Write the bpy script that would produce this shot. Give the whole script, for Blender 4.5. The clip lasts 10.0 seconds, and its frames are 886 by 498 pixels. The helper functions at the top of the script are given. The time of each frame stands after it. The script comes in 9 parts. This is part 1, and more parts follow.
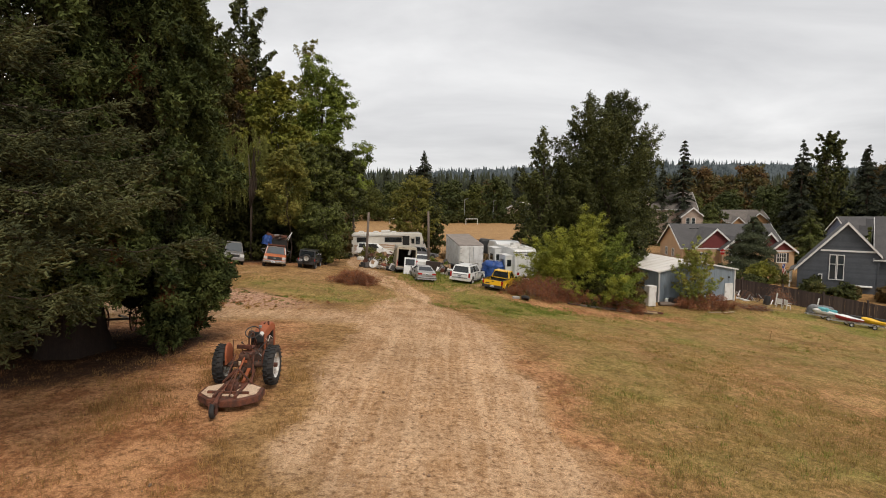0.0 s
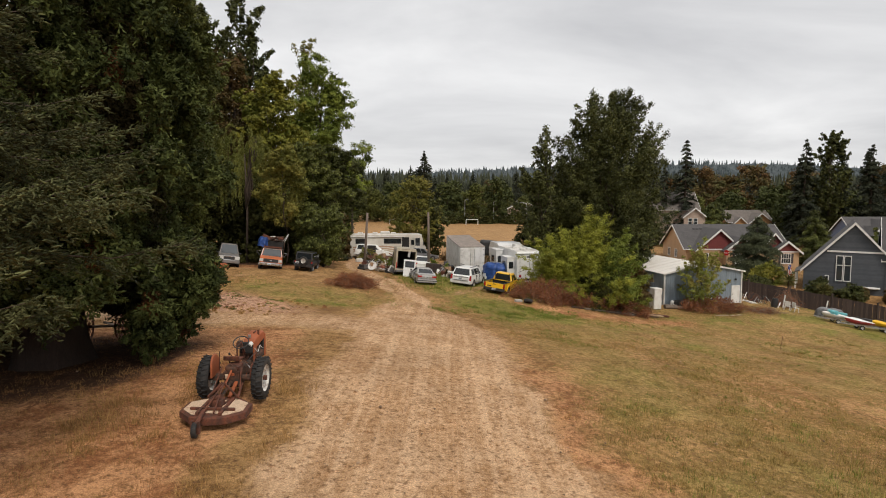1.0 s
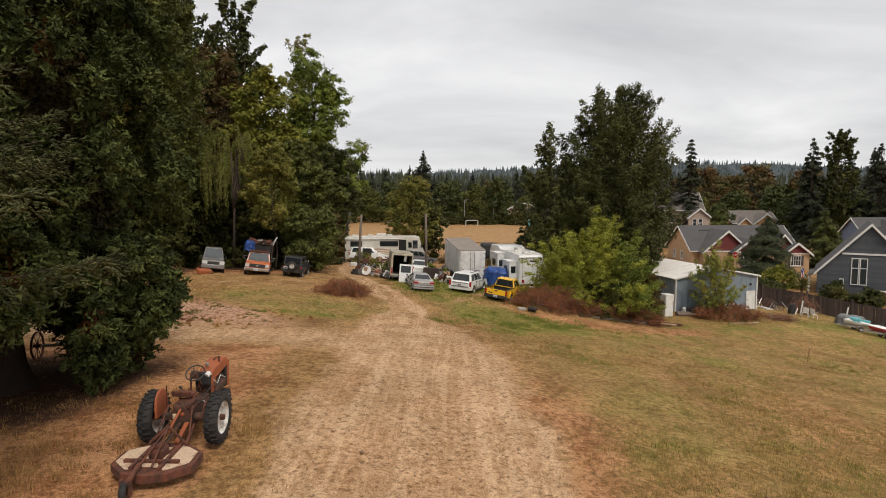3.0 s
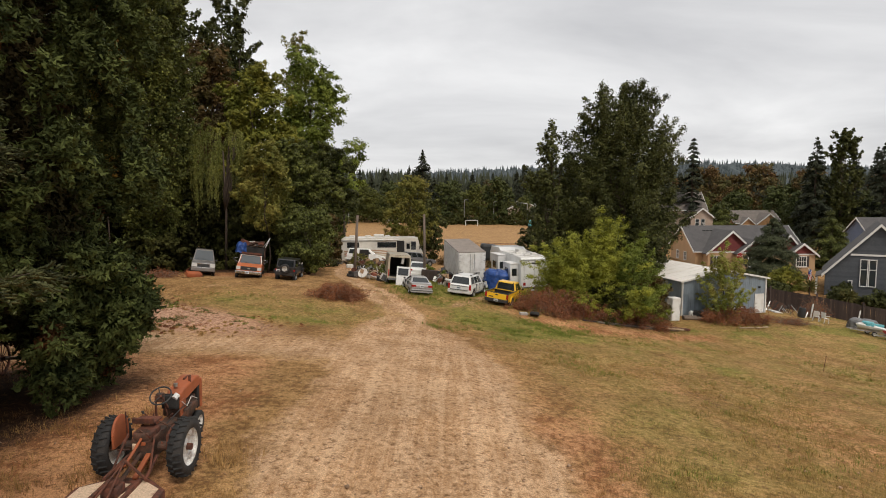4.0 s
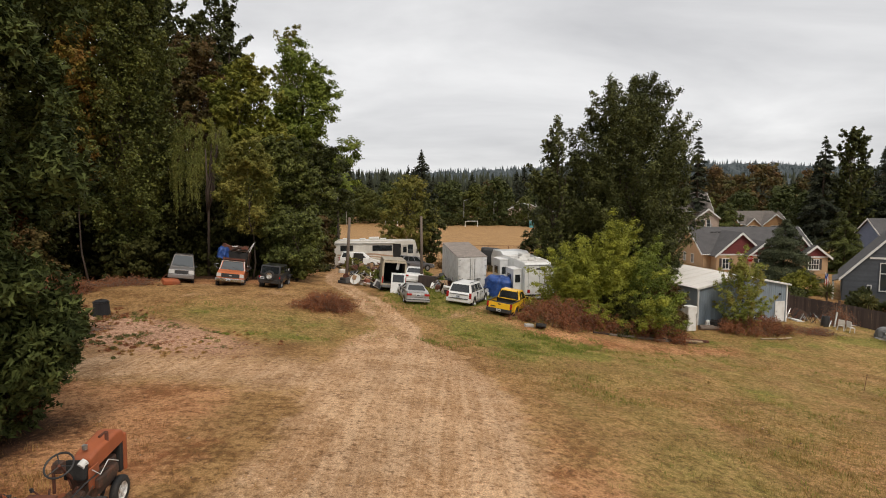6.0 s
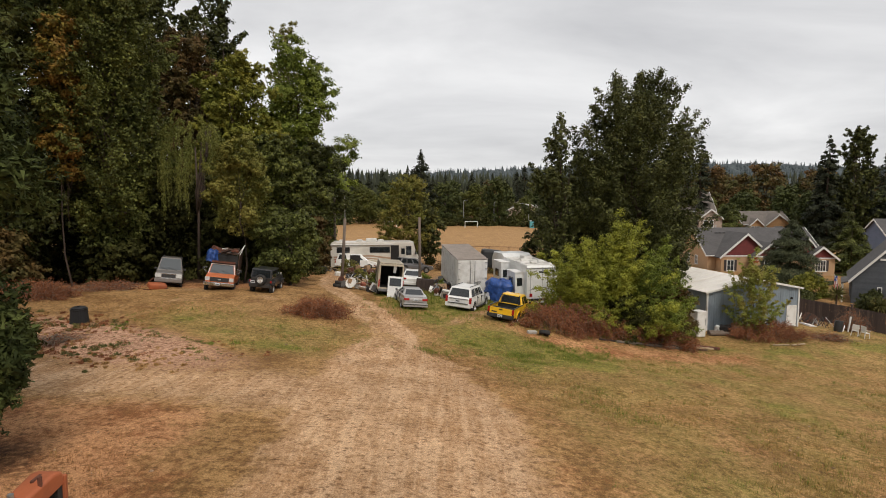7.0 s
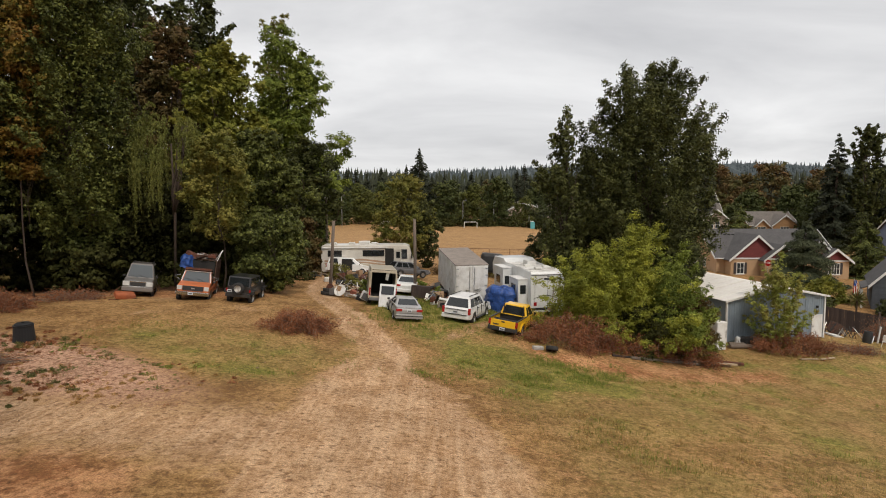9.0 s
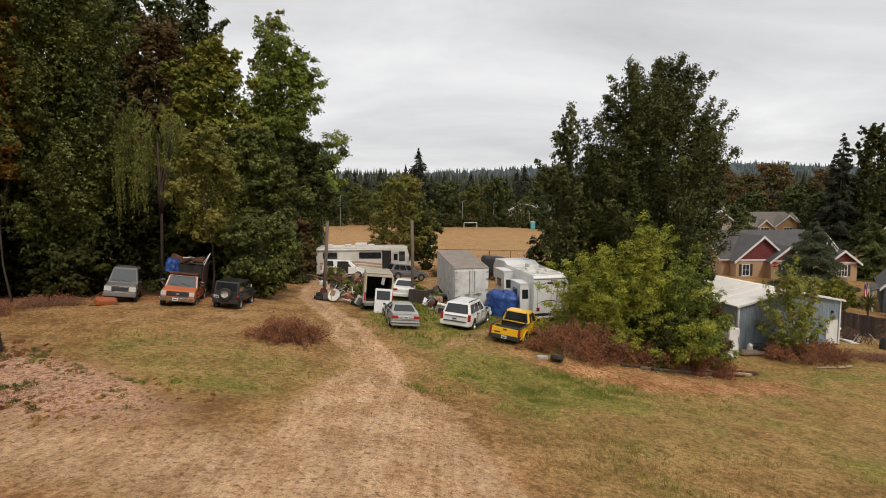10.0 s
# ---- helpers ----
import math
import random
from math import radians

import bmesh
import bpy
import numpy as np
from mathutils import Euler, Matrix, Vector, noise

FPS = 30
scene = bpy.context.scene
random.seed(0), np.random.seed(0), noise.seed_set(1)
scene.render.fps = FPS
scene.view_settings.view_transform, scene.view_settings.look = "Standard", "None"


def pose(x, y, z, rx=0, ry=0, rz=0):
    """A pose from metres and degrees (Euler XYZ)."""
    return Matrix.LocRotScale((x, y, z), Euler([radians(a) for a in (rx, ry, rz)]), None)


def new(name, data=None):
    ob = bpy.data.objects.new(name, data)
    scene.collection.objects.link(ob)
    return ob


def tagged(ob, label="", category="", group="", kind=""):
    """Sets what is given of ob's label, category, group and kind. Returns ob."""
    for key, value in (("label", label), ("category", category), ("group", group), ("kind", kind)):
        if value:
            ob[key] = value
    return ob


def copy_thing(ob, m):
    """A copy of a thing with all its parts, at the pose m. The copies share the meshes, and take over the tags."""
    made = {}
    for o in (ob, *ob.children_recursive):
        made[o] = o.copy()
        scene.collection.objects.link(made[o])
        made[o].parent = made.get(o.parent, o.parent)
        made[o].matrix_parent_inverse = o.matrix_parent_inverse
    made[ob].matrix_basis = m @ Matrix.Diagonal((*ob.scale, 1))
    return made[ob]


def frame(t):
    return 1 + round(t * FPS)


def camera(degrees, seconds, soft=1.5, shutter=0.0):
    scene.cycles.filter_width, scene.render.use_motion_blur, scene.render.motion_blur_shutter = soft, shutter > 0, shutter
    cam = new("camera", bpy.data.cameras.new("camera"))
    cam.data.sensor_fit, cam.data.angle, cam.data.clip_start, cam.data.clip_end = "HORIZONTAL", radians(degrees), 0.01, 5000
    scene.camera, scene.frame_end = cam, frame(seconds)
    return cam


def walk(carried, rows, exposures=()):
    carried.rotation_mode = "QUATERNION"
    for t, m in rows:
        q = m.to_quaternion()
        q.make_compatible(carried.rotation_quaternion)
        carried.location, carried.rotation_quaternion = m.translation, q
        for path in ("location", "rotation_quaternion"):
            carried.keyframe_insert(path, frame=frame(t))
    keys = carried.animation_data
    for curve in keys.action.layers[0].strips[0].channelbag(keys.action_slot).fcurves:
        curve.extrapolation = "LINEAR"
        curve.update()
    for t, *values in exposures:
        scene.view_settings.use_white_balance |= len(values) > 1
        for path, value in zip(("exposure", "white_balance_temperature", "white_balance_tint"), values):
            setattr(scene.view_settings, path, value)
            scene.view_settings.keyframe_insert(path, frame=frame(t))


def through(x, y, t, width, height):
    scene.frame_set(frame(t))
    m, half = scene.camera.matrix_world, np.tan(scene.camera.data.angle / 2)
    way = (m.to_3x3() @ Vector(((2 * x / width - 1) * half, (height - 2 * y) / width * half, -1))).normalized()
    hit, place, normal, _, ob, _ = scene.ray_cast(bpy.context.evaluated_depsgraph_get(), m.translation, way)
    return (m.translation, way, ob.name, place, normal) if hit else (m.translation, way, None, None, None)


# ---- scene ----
cam = camera(73.1, 10.0, soft=1.0)
METRES, EYE, TILT, LEAN, TURN = 17.0, 7.0, -5.4, 0.0, 0.0
ROWS = [
    (0.0, 0.0000, 0.0000, 0.0000, -0.000, 0.000, 0.00),
    (0.5, -0.0019, 0.0358, 0.0036, -0.007, 0.015, 0.04),
    (1.0, -0.0019, 0.0747, 0.0072, 0.000, 0.044, 0.07),
    (1.5, -0.0005, 0.1167, 0.0113, 0.007, 0.066, 0.10),
    (2.0, 0.0020, 0.1612, 0.0148, 0.000, 0.088, 0.09),
    (2.5, 0.0040, 0.2080, 0.0197, -0.007, 0.088, 0.11),
    (4.0, 0.0119, 0.3574, 0.0353, -0.029, 0.051, 0.15),
    (4.5, 0.0140, 0.4081, 0.0404, -0.044, 0.066, 0.16),
    (5.0, 0.0162, 0.4591, 0.0451, -0.059, 0.073, 0.16),
    (5.5, 0.0177, 0.5101, 0.0508, -0.059, 0.073, 0.17),
    (7.0, 0.0227, 0.6678, 0.0660, -0.088, 0.088, 0.19),
    (7.5, 0.0266, 0.7204, 0.0713, -0.088, 0.080, 0.18),
    (8.0, 0.0293, 0.7735, 0.0767, -0.102, 0.073, 0.19),
    (8.5, 0.0320, 0.8269, 0.0818, -0.124, 0.073, 0.19),
    (9.0, 0.0342, 0.8807, 0.0871, -0.139, 0.073, 0.19),
    (9.5, 0.0356, 0.9349, 0.0920, -0.168, 0.088, 0.20),
    (10.0, 0.0388, 0.9892, 0.0971, -0.168, 0.102, 0.20),
]
walk(cam, [(t, pose(0, 0, EYE, TILT, LEAN, TURN) @ pose(METRES * x, METRES * y, METRES * z, 90 + pitch, roll, yaw)) for t, x, y, z, yaw, pitch, roll in ROWS],
     exposures=[(0.0, 0.0), (10.0, 0.0)])

# ---- sky and sun: an even overcast with a faint high sun ----
SUN_UP, SUN_ROUND = 52.0, 155.0
world = bpy.data.worlds.new("overcast_sky")
scene.world = world
world.use_nodes = True
wn, wl = world.node_tree.nodes, world.node_tree.links
wn.clear()


def wnode(kind, **values):
    n = wn.new(kind)
    for key, value in values.items():
        n.inputs[key].default_value = value
    return n


w_coord = wnode("ShaderNodeTexCoord")
w_sep = wnode("ShaderNodeSeparateXYZ")
wl.new(w_coord.outputs["Generated"], w_sep.inputs[0])
w_lift = wn.new("ShaderNodeMath")
w_lift.operation, w_lift.inputs[1].default_value = "ADD", 0.22
wl.new(w_sep.outputs["Z"], w_lift.inputs[0])
w_flat = wn.new("ShaderNodeMath")
w_flat.operation, w_flat.inputs[0].default_value = "DIVIDE", 1.0
wl.new(w_lift.outputs[0], w_flat.inputs[1])
w_cloud = wn.new("ShaderNodeVectorMath")
w_cloud.operation = "SCALE"
wl.new(w_coord.outputs["Generated"], w_cloud.inputs[0])
wl.new(w_flat.outputs[0], w_cloud.inputs["Scale"])
w_map = wn.new("ShaderNodeMapping")
w_map.inputs["Scale"].default_value = (0.75, 1.1, 1.0)
w_map.inputs["Location"].default_value = (2.3, 0.4, 0.0)
wl.new(w_cloud.outputs[0], w_map.inputs[0])
w_noise = wnode("ShaderNodeTexNoise", Scale=1.0, Detail=7.0, Roughness=0.52, Distortion=0.35)
wl.new(w_map.outputs[0], w_noise.inputs["Vector"])
w_ramp = wn.new("ShaderNodeValToRGB")
w_ramp.color_ramp.elements[0].position, w_ramp.color_ramp.elements[0].color = 0.30, (0.56, 0.56, 0.575, 1)
w_ramp.color_ramp.elements[1].position, w_ramp.color_ramp.elements[1].color = 0.66, (0.90, 0.895, 0.895, 1)
wl.new(w_noise.outputs["Fac"], w_ramp.inputs[0])
w_sky = wn.new("ShaderNodeTexSky")
w_sky.sky_type, w_sky.sun_disc = "NISHITA", False
w_sky.sun_elevation, w_sky.sun_rotation = radians(SUN_UP), radians(SUN_ROUND)
w_back = wnode("ShaderNodeBackground", Strength=0.05)
wl.new(w_sky.outputs[0], w_back.inputs[0])
w_over = wnode("ShaderNodeBackground", Strength=1.08)
wl.new(w_ramp.outputs[0], w_over.inputs[0])
w_mix = wnode("ShaderNodeMixShader", Fac=0.92)
wl.new(w_back.outputs[0], w_mix.inputs[1])
wl.new(w_over.outputs[0], w_mix.inputs[2])
w_out = wn.new("ShaderNodeOutputWorld")
wl.new(w_mix.outputs[0], w_out.inputs[0])

sun = new("sun", bpy.data.lights.new("sun", "SUN"))
sun.data.energy, sun.data.angle, sun.data.color = 2.0, radians(16), (1.0, 0.91, 0.80)
sun.matrix_world = pose(0, 0, 60, 90 - SUN_UP, 0, -SUN_ROUND + 180)

# ---- materials ----
MATS = {}


def mat(name, col, col2=None, rough=0.75, metal=0.0, scale=2.0, fine=25.0, amount=0.5, low=0.42, high=0.62, bump=0.25, grain=0.25,
        island=0.0, rand=0.0, glow_through=0.0, coat=0.0, stretch=(1, 1, 1), gloss=0.5):
    """A procedural surface: two colours mixed by a broad noise, a fine grain, relief, and a shade of its own for each piece."""
    m = bpy.data.materials.new(name)
    m.use_nodes = True
    n, l = m.node_tree.nodes, m.node_tree.links
    n.clear()
    out = n.new("ShaderNodeOutputMaterial")
    bs = n.new("ShaderNodeBsdfPrincipled")
    bs.inputs["Roughness"].default_value, bs.inputs["Metallic"].default_value = rough, metal
    bs.inputs["Coat Weight"].default_value = coat
    bs.inputs["Specular IOR Level"].default_value = gloss
    co = n.new("ShaderNodeTexCoord")
    mp = n.new("ShaderNodeMapping")
    mp.inputs["Scale"].default_value = stretch
    l.new(co.outputs["Object"], mp.inputs[0])
    big = n.new("ShaderNodeTexNoise")
    big.inputs["Scale"].default_value, big.inputs["Detail"].default_value, big.inputs["Roughness"].default_value = scale, 6.0, 0.6
    l.new(mp.outputs[0], big.inputs["Vector"])
    rg = n.new("ShaderNodeMapRange")
    rg.inputs["From Min"].default_value, rg.inputs["From Max"].default_value, rg.inputs["To Max"].default_value = low, high, amount
    l.new(big.outputs["Fac"], rg.inputs["Value"])
    mx = n.new("ShaderNodeMix")
    mx.data_type = "RGBA"
    c2 = col2 or tuple(c * 0.6 for c in col)
    mx.inputs["A"].default_value, mx.inputs["B"].default_value = (*col, 1), (*c2, 1)
    l.new(rg.outputs[0], mx.inputs["Factor"])
    sm = n.new("ShaderNodeTexNoise")
    sm.inputs["Scale"].default_value, sm.inputs["Detail"].default_value = fine, 4.0
    l.new(mp.outputs[0], sm.inputs["Vector"])
    gr = n.new("ShaderNodeMapRange")
    gr.inputs["From Min"].default_value, gr.inputs["From Max"].default_value = 0.3, 0.7
    gr.inputs["To Min"].default_value, gr.inputs["To Max"].default_value = 1 - grain, 1 + grain
    l.new(sm.outputs["Fac"], gr.inputs["Value"])
    value = gr.outputs[0]
    for share, kind, socket in ((island, "ShaderNodeNewGeometry", "Random Per Island"), (rand, "ShaderNodeObjectInfo", "Random")):
        if share:
            src = n.new(kind)
            rr = n.new("ShaderNodeMapRange")
            rr.inputs["To Min"].default_value, rr.inputs["To Max"].default_value = 1 - share, 1 + share
            l.new(src.outputs[socket], rr.inputs["Value"])
            mu = n.new("ShaderNodeMath")
            mu.operation = "MULTIPLY"
            l.new(value, mu.inputs[0])
            l.new(rr.outputs[0], mu.inputs[1])
            value = mu.outputs[0]
    sc = n.new("ShaderNodeVectorMath")
    sc.operation = "SCALE"
    l.new(mx.outputs["Result"], sc.inputs[0])
    l.new(value, sc.inputs["Scale"])
    l.new(sc.outputs[0], bs.inputs["Base Color"])
    if bump:
        bp = n.new("ShaderNodeBump")
        bp.inputs["Strength"].default_value, bp.inputs["Distance"].default_value = bump, 0.02
        l.new(sm.outputs["Fac"], bp.inputs["Height"])
        l.new(bp.outputs[0], bs.inputs["Normal"])
    shade = bs.outputs[0]
    if glow_through:
        tr = n.new("ShaderNodeBsdfTranslucent")
        l.new(sc.outputs[0], tr.inputs[0])
        ms = n.new("ShaderNodeMixShader")
        ms.inputs[0].default_value = glow_through
        l.new(bs.outputs[0], ms.inputs[1])
        l.new(tr.outputs[0], ms.inputs[2])
        shade = ms.outputs[0]
    l.new(shade, out.inputs[0])
    MATS[name] = m
    return m


def leafy(name, col, col2, island=0.35, scale=0.35, gloss=0.16, through=0.12):
    col, col2 = [(c[0] * 1.20, c[1] * 1.0, c[2] * 0.72) for c in (col, col2)]
    return mat(name, col, col2, rough=0.62, gloss=gloss, scale=scale, fine=3.0, amount=1.0, low=0.38, high=0.62, bump=0, grain=0.15, island=island, glow_through=through)


# foliage
leafy("sequoia_needles", (0.030, 0.046, 0.022), (0.072, 0.102, 0.042), island=0.5, scale=0.9, gloss=0.06, through=0.08)
# the two inner tones put crown shade into the leaf colour
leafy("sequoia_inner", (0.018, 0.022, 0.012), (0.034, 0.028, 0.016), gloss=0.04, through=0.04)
# leaf tone darkened to hold the shade below overhanging crowns
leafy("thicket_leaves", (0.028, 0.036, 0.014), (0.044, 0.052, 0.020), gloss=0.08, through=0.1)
leafy("sequoia_dead", (0.10, 0.045, 0.022), (0.060, 0.040, 0.020))
leafy("spruce_needles", (0.030, 0.040, 0.026), (0.100, 0.125, 0.072), scale=0.9, gloss=0.10, through=0.05)
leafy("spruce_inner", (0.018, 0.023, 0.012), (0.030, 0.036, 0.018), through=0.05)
# wide tone spread between leaves stands in for sky glints on these three
leafy("poplar_leaves", (0.044, 0.058, 0.024), (0.078, 0.098, 0.038), 0.62, gloss=0.20)
leafy("cottonwood_leaves", (0.056, 0.078, 0.026), (0.105, 0.135, 0.042), 0.62, gloss=0.20)
leafy("dark_leaves", (0.036, 0.050, 0.018), (0.060, 0.076, 0.026), 0.62, gloss=0.20)
leafy("maple_leaves", (0.095, 0.145, 0.034), (0.155, 0.215, 0.046))
leafy("yellowing_leaves", (0.175, 0.190, 0.038), (0.110, 0.145, 0.032))
leafy("orange_leaves", (0.165, 0.100, 0.028), (0.120, 0.125, 0.030), scale=0.8)
leafy("brown_leaves", (0.095, 0.062, 0.030), (0.070, 0.070, 0.030))
leafy("willow_leaves", (0.165, 0.200, 0.070), (0.120, 0.155, 0.052))
leafy("light_leaves", (0.175, 0.180, 0.055), (0.115, 0.145, 0.042))
leafy("bush_leaves", (0.260, 0.315, 0.055), (0.150, 0.195, 0.040), 0.30, scale=0.5)
leafy("shed_tree_leaves", (0.21, 0.29, 0.08), (0.22, 0.215, 0.075), 0.2, scale=0.7)
leafy("bramble_leaves", (0.260, 0.125, 0.078), (0.170, 0.080, 0.054), scale=0.8)
leafy("far_green", (0.042, 0.062, 0.026), (0.064, 0.086, 0.034), scale=0.15)
leafy("far_light", (0.092, 0.112, 0.034), (0.066, 0.090, 0.032), scale=0.15)
leafy("far_conifer", (0.024, 0.034, 0.028), (0.038, 0.050, 0.036), scale=0.15)
leafy("blue_conifer", (0.050, 0.072, 0.055), (0.070, 0.092, 0.060), scale=0.4)
leafy("autumn_far", (0.125, 0.082, 0.044), (0.075, 0.085, 0.038), scale=0.25)
leafy("dry_grass", (0.34, 0.245, 0.125), (0.23, 0.155, 0.075), scale=0.4)
leafy("green_grass", (0.150, 0.205, 0.050), (0.120, 0.175, 0.040), scale=0.4)
leafy("grey_weed", (0.095, 0.115, 0.050), (0.150, 0.155, 0.075), scale=0.8)
# wood, bark, stone
mat("bark", (0.085, 0.060, 0.044), (0.045, 0.034, 0.027), rough=0.95, scale=3, fine=14, bump=0.9, stretch=(3, 3, 0.5))
mat("red_bark", (0.040, 0.025, 0.018), (0.022, 0.015, 0.012), rough=0.95, scale=3, fine=12, bump=0.9, stretch=(3, 3, 0.4))
mat("twig", (0.20, 0.15, 0.11), (0.12, 0.08, 0.06), rough=0.9, bump=0.2)
mat("grey_wood", (0.24, 0.20, 0.16), (0.13, 0.10, 0.08), rough=0.9, scale=2, fine=30, bump=0.6, rand=0.2, stretch=(1, 6, 6))
mat("pole_wood", (0.17, 0.13, 0.10), (0.09, 0.07, 0.06), rough=0.9, scale=2, fine=20, bump=0.6, stretch=(6, 6, 0.6))
mat("fence_wood", (0.070, 0.048, 0.040), (0.040, 0.030, 0.026), rough=0.9, scale=2, fine=18, bump=0.5, rand=0.3, stretch=(5, 5, 0.7))
mat("pale_wood", (0.42, 0.32, 0.20), (0.28, 0.20, 0.13), rough=0.85, scale=2, fine=22, bump=0.3, rand=0.2)
# paint, metal, rubber, glass
def paint(name, col, dirt=0.35, rough=0.35, coat=0.4, tone=(0.22, 0.17, 0.12)):
    dirty = tuple(a * (1 - dirt) + b * dirt for a, b in zip(col, tone))
    return mat(name, col, dirty, rough=rough, coat=coat, scale=1.6, fine=18, amount=1.0, low=0.45, high=0.75, bump=0.04, grain=0.05)


paint("white_paint", (0.74, 0.74, 0.72), 0.25)
paint("trailer_white", (0.76, 0.745, 0.72), 0.45, rough=0.5, coat=0.1)
mat("mouldy_white", (0.68, 0.66, 0.62), (0.26, 0.24, 0.21), rough=0.8, scale=1.1, fine=9, amount=1.0, low=0.46, high=0.66, bump=0.1, grain=0.12)
paint("rv_cream", (0.66, 0.62, 0.55), 0.25)
paint("rv_tan", (0.42, 0.27, 0.17), 0.2)
paint("yellow_paint", (0.80, 0.46, 0.015), 0.1)
paint("silver_paint", (0.33, 0.32, 0.31), 0.2)
paint("pewter_paint", (0.165, 0.150, 0.138), 0.25)
paint("graphite_paint", (0.12, 0.12, 0.125), 0.3)
paint("orange_paint", (0.55, 0.145, 0.045), 0.25)
paint("tan_paint", (0.50, 0.43, 0.32), 0.4)
paint("black_paint", (0.020, 0.020, 0.022), 0.12)
paint("red_paint", (0.36, 0.03, 0.04), 0.15)
paint("teal_paint", (0.10, 0.38, 0.42), 0.15)
paint("tractor_orange", (0.37, 0.100, 0.036), 0.65, rough=0.65, coat=0.0, tone=(0.12, 0.05, 0.028))
mat("rust", (0.150, 0.050, 0.027), (0.060, 0.027, 0.018), rough=0.9, scale=5, fine=40, bump=0.5, amount=1.0)
mat("mower_dust", (0.58, 0.42, 0.29), (0.26, 0.13, 0.08), rough=0.95, scale=2.2, fine=30, amount=1.0, low=0.55, high=0.65, bump=0.2)
mat("black_rubber", (0.018, 0.018, 0.018), (0.050, 0.042, 0.036), rough=0.85, scale=5, fine=40, amount=0.6, bump=0.3)
mat("bin_black", (0.010, 0.010, 0.011), (0.017, 0.016, 0.016), rough=0.6, bump=0.1)
mat("dark_plastic", (0.022, 0.022, 0.023), (0.05, 0.047, 0.043), rough=0.55, bump=0.1)
mat("grey_plastic", (0.16, 0.16, 0.16), (0.10, 0.10, 0.10), rough=0.6, bump=0.1)
mat("steel", (0.50, 0.50, 0.50), (0.30, 0.28, 0.26), rough=0.4, metal=0.9, bump=0.1)
mat("chrome", (0.70, 0.70, 0.70), (0.45, 0.43, 0.40), rough=0.18, metal=1.0, bump=0.03)
mat("grease_iron", (0.060, 0.040, 0.030), (0.15, 0.065, 0.038), rough=0.75, metal=0.2, scale=6, fine=40, bump=0.5, amount=0.8)
mat("white_rim", (0.66, 0.65, 0.62), (0.30, 0.20, 0.14), rough=0.6, scale=4, amount=0.7, low=0.5, high=0.7, bump=0.1)
mat("lamp_red", (0.38, 0.02, 0.02), rough=0.2, bump=0, grain=0.05)
mat("lamp_clear", (0.60, 0.60, 0.57), rough=0.15, bump=0, grain=0.05)
mat("lamp_amber", (0.65, 0.22, 0.03), rough=0.2, bump=0, grain=0.05)
mat("plate_white", (0.60, 0.62, 0.64), rough=0.5, bump=0, grain=0.05)
mat("ink", (0.03, 0.03, 0.035), rough=0.6, bump=0, grain=0.05)
mat("tarp_blue", (0.020, 0.070, 0.27), (0.012, 0.038, 0.14), rough=0.5, scale=3, fine=9, bump=0.5, amount=0.7)
mat("interior_dark", (0.016, 0.015, 0.014), (0.035, 0.03, 0.026), rough=0.9, bump=0.2)
mat("white_sheet", (0.70, 0.69, 0.66), (0.50, 0.46, 0.40), rough=0.55, scale=2, bump=0.1, grain=0.05)
mat("cardboard", (0.33, 0.21, 0.12), (0.22, 0.14, 0.08), rough=0.9, bump=0.1)
mat("brick_red", (0.30, 0.10, 0.06), (0.20, 0.08, 0.05), rough=0.9, bump=0.2, rand=0.2)
# buildings
mat("shed_blue", (0.25, 0.30, 0.345), (0.17, 0.20, 0.225), rough=0.5, scale=1.2, fine=14, bump=0.05, grain=0.08, metal=0.2, stretch=(2, 2, 0.4))
mat("shed_roof", (0.74, 0.70, 0.64), (0.50, 0.42, 0.34), rough=0.5, scale=0.7, fine=10, bump=0.05, grain=0.08, low=0.5, high=0.75, stretch=(0.5, 2, 1))
mat("shed_roof_dark", (0.30, 0.29, 0.28), (0.2, 0.17, 0.14), rough=0.6, bump=0.1)
mat("shingle", (0.088, 0.083, 0.082), (0.060, 0.056, 0.056), rough=0.95, scale=0.8, fine=9, bump=0.6, grain=0.3, stretch=(1, 1, 2))
mat("brown_shingle", (0.15, 0.13, 0.115), (0.10, 0.085, 0.075), rough=0.95, scale=0.8, fine=9, bump=0.6, grain=0.3)
mat("stucco_tan", (0.46, 0.30, 0.17), (0.38, 0.25, 0.14), rough=0.9, scale=0.5, fine=20, bump=0.15, grain=0.08)
mat("maroon_shake", (0.165, 0.035, 0.032), (0.12, 0.028, 0.028), rough=0.85, scale=1, fine=8, bump=0.4, stretch=(1, 1, 3))
mat("orange_siding", (0.42, 0.24, 0.11), (0.34, 0.19, 0.09), rough=0.85, scale=1, fine=8, bump=0.3, stretch=(1, 1, 4))
mat("beige_siding", (0.40, 0.31, 0.25), (0.33, 0.25, 0.20), rough=0.85, scale=1, fine=8, bump=0.3, stretch=(1, 1, 4))
mat("grey_siding", (0.075, 0.082, 0.093), (0.060, 0.066, 0.075), rough=0.8, scale=1, fine=6, bump=0.2, grain=0.1, rand=0.12)
mat("blue_siding", (0.14, 0.17, 0.25), (0.11, 0.14, 0.20), rough=0.8, scale=1, fine=6, bump=0.2, grain=0.1)
mat("white_trim", (0.72, 0.71, 0.68), (0.60, 0.58, 0.55), rough=0.6, bump=0.05, grain=0.05)
mat("shutter", (0.05, 0.04, 0.04), rough=0.7, bump=0.1)
mat("concrete", (0.38, 0.36, 0.33), (0.28, 0.26, 0.24), rough=0.9, bump=0.3)
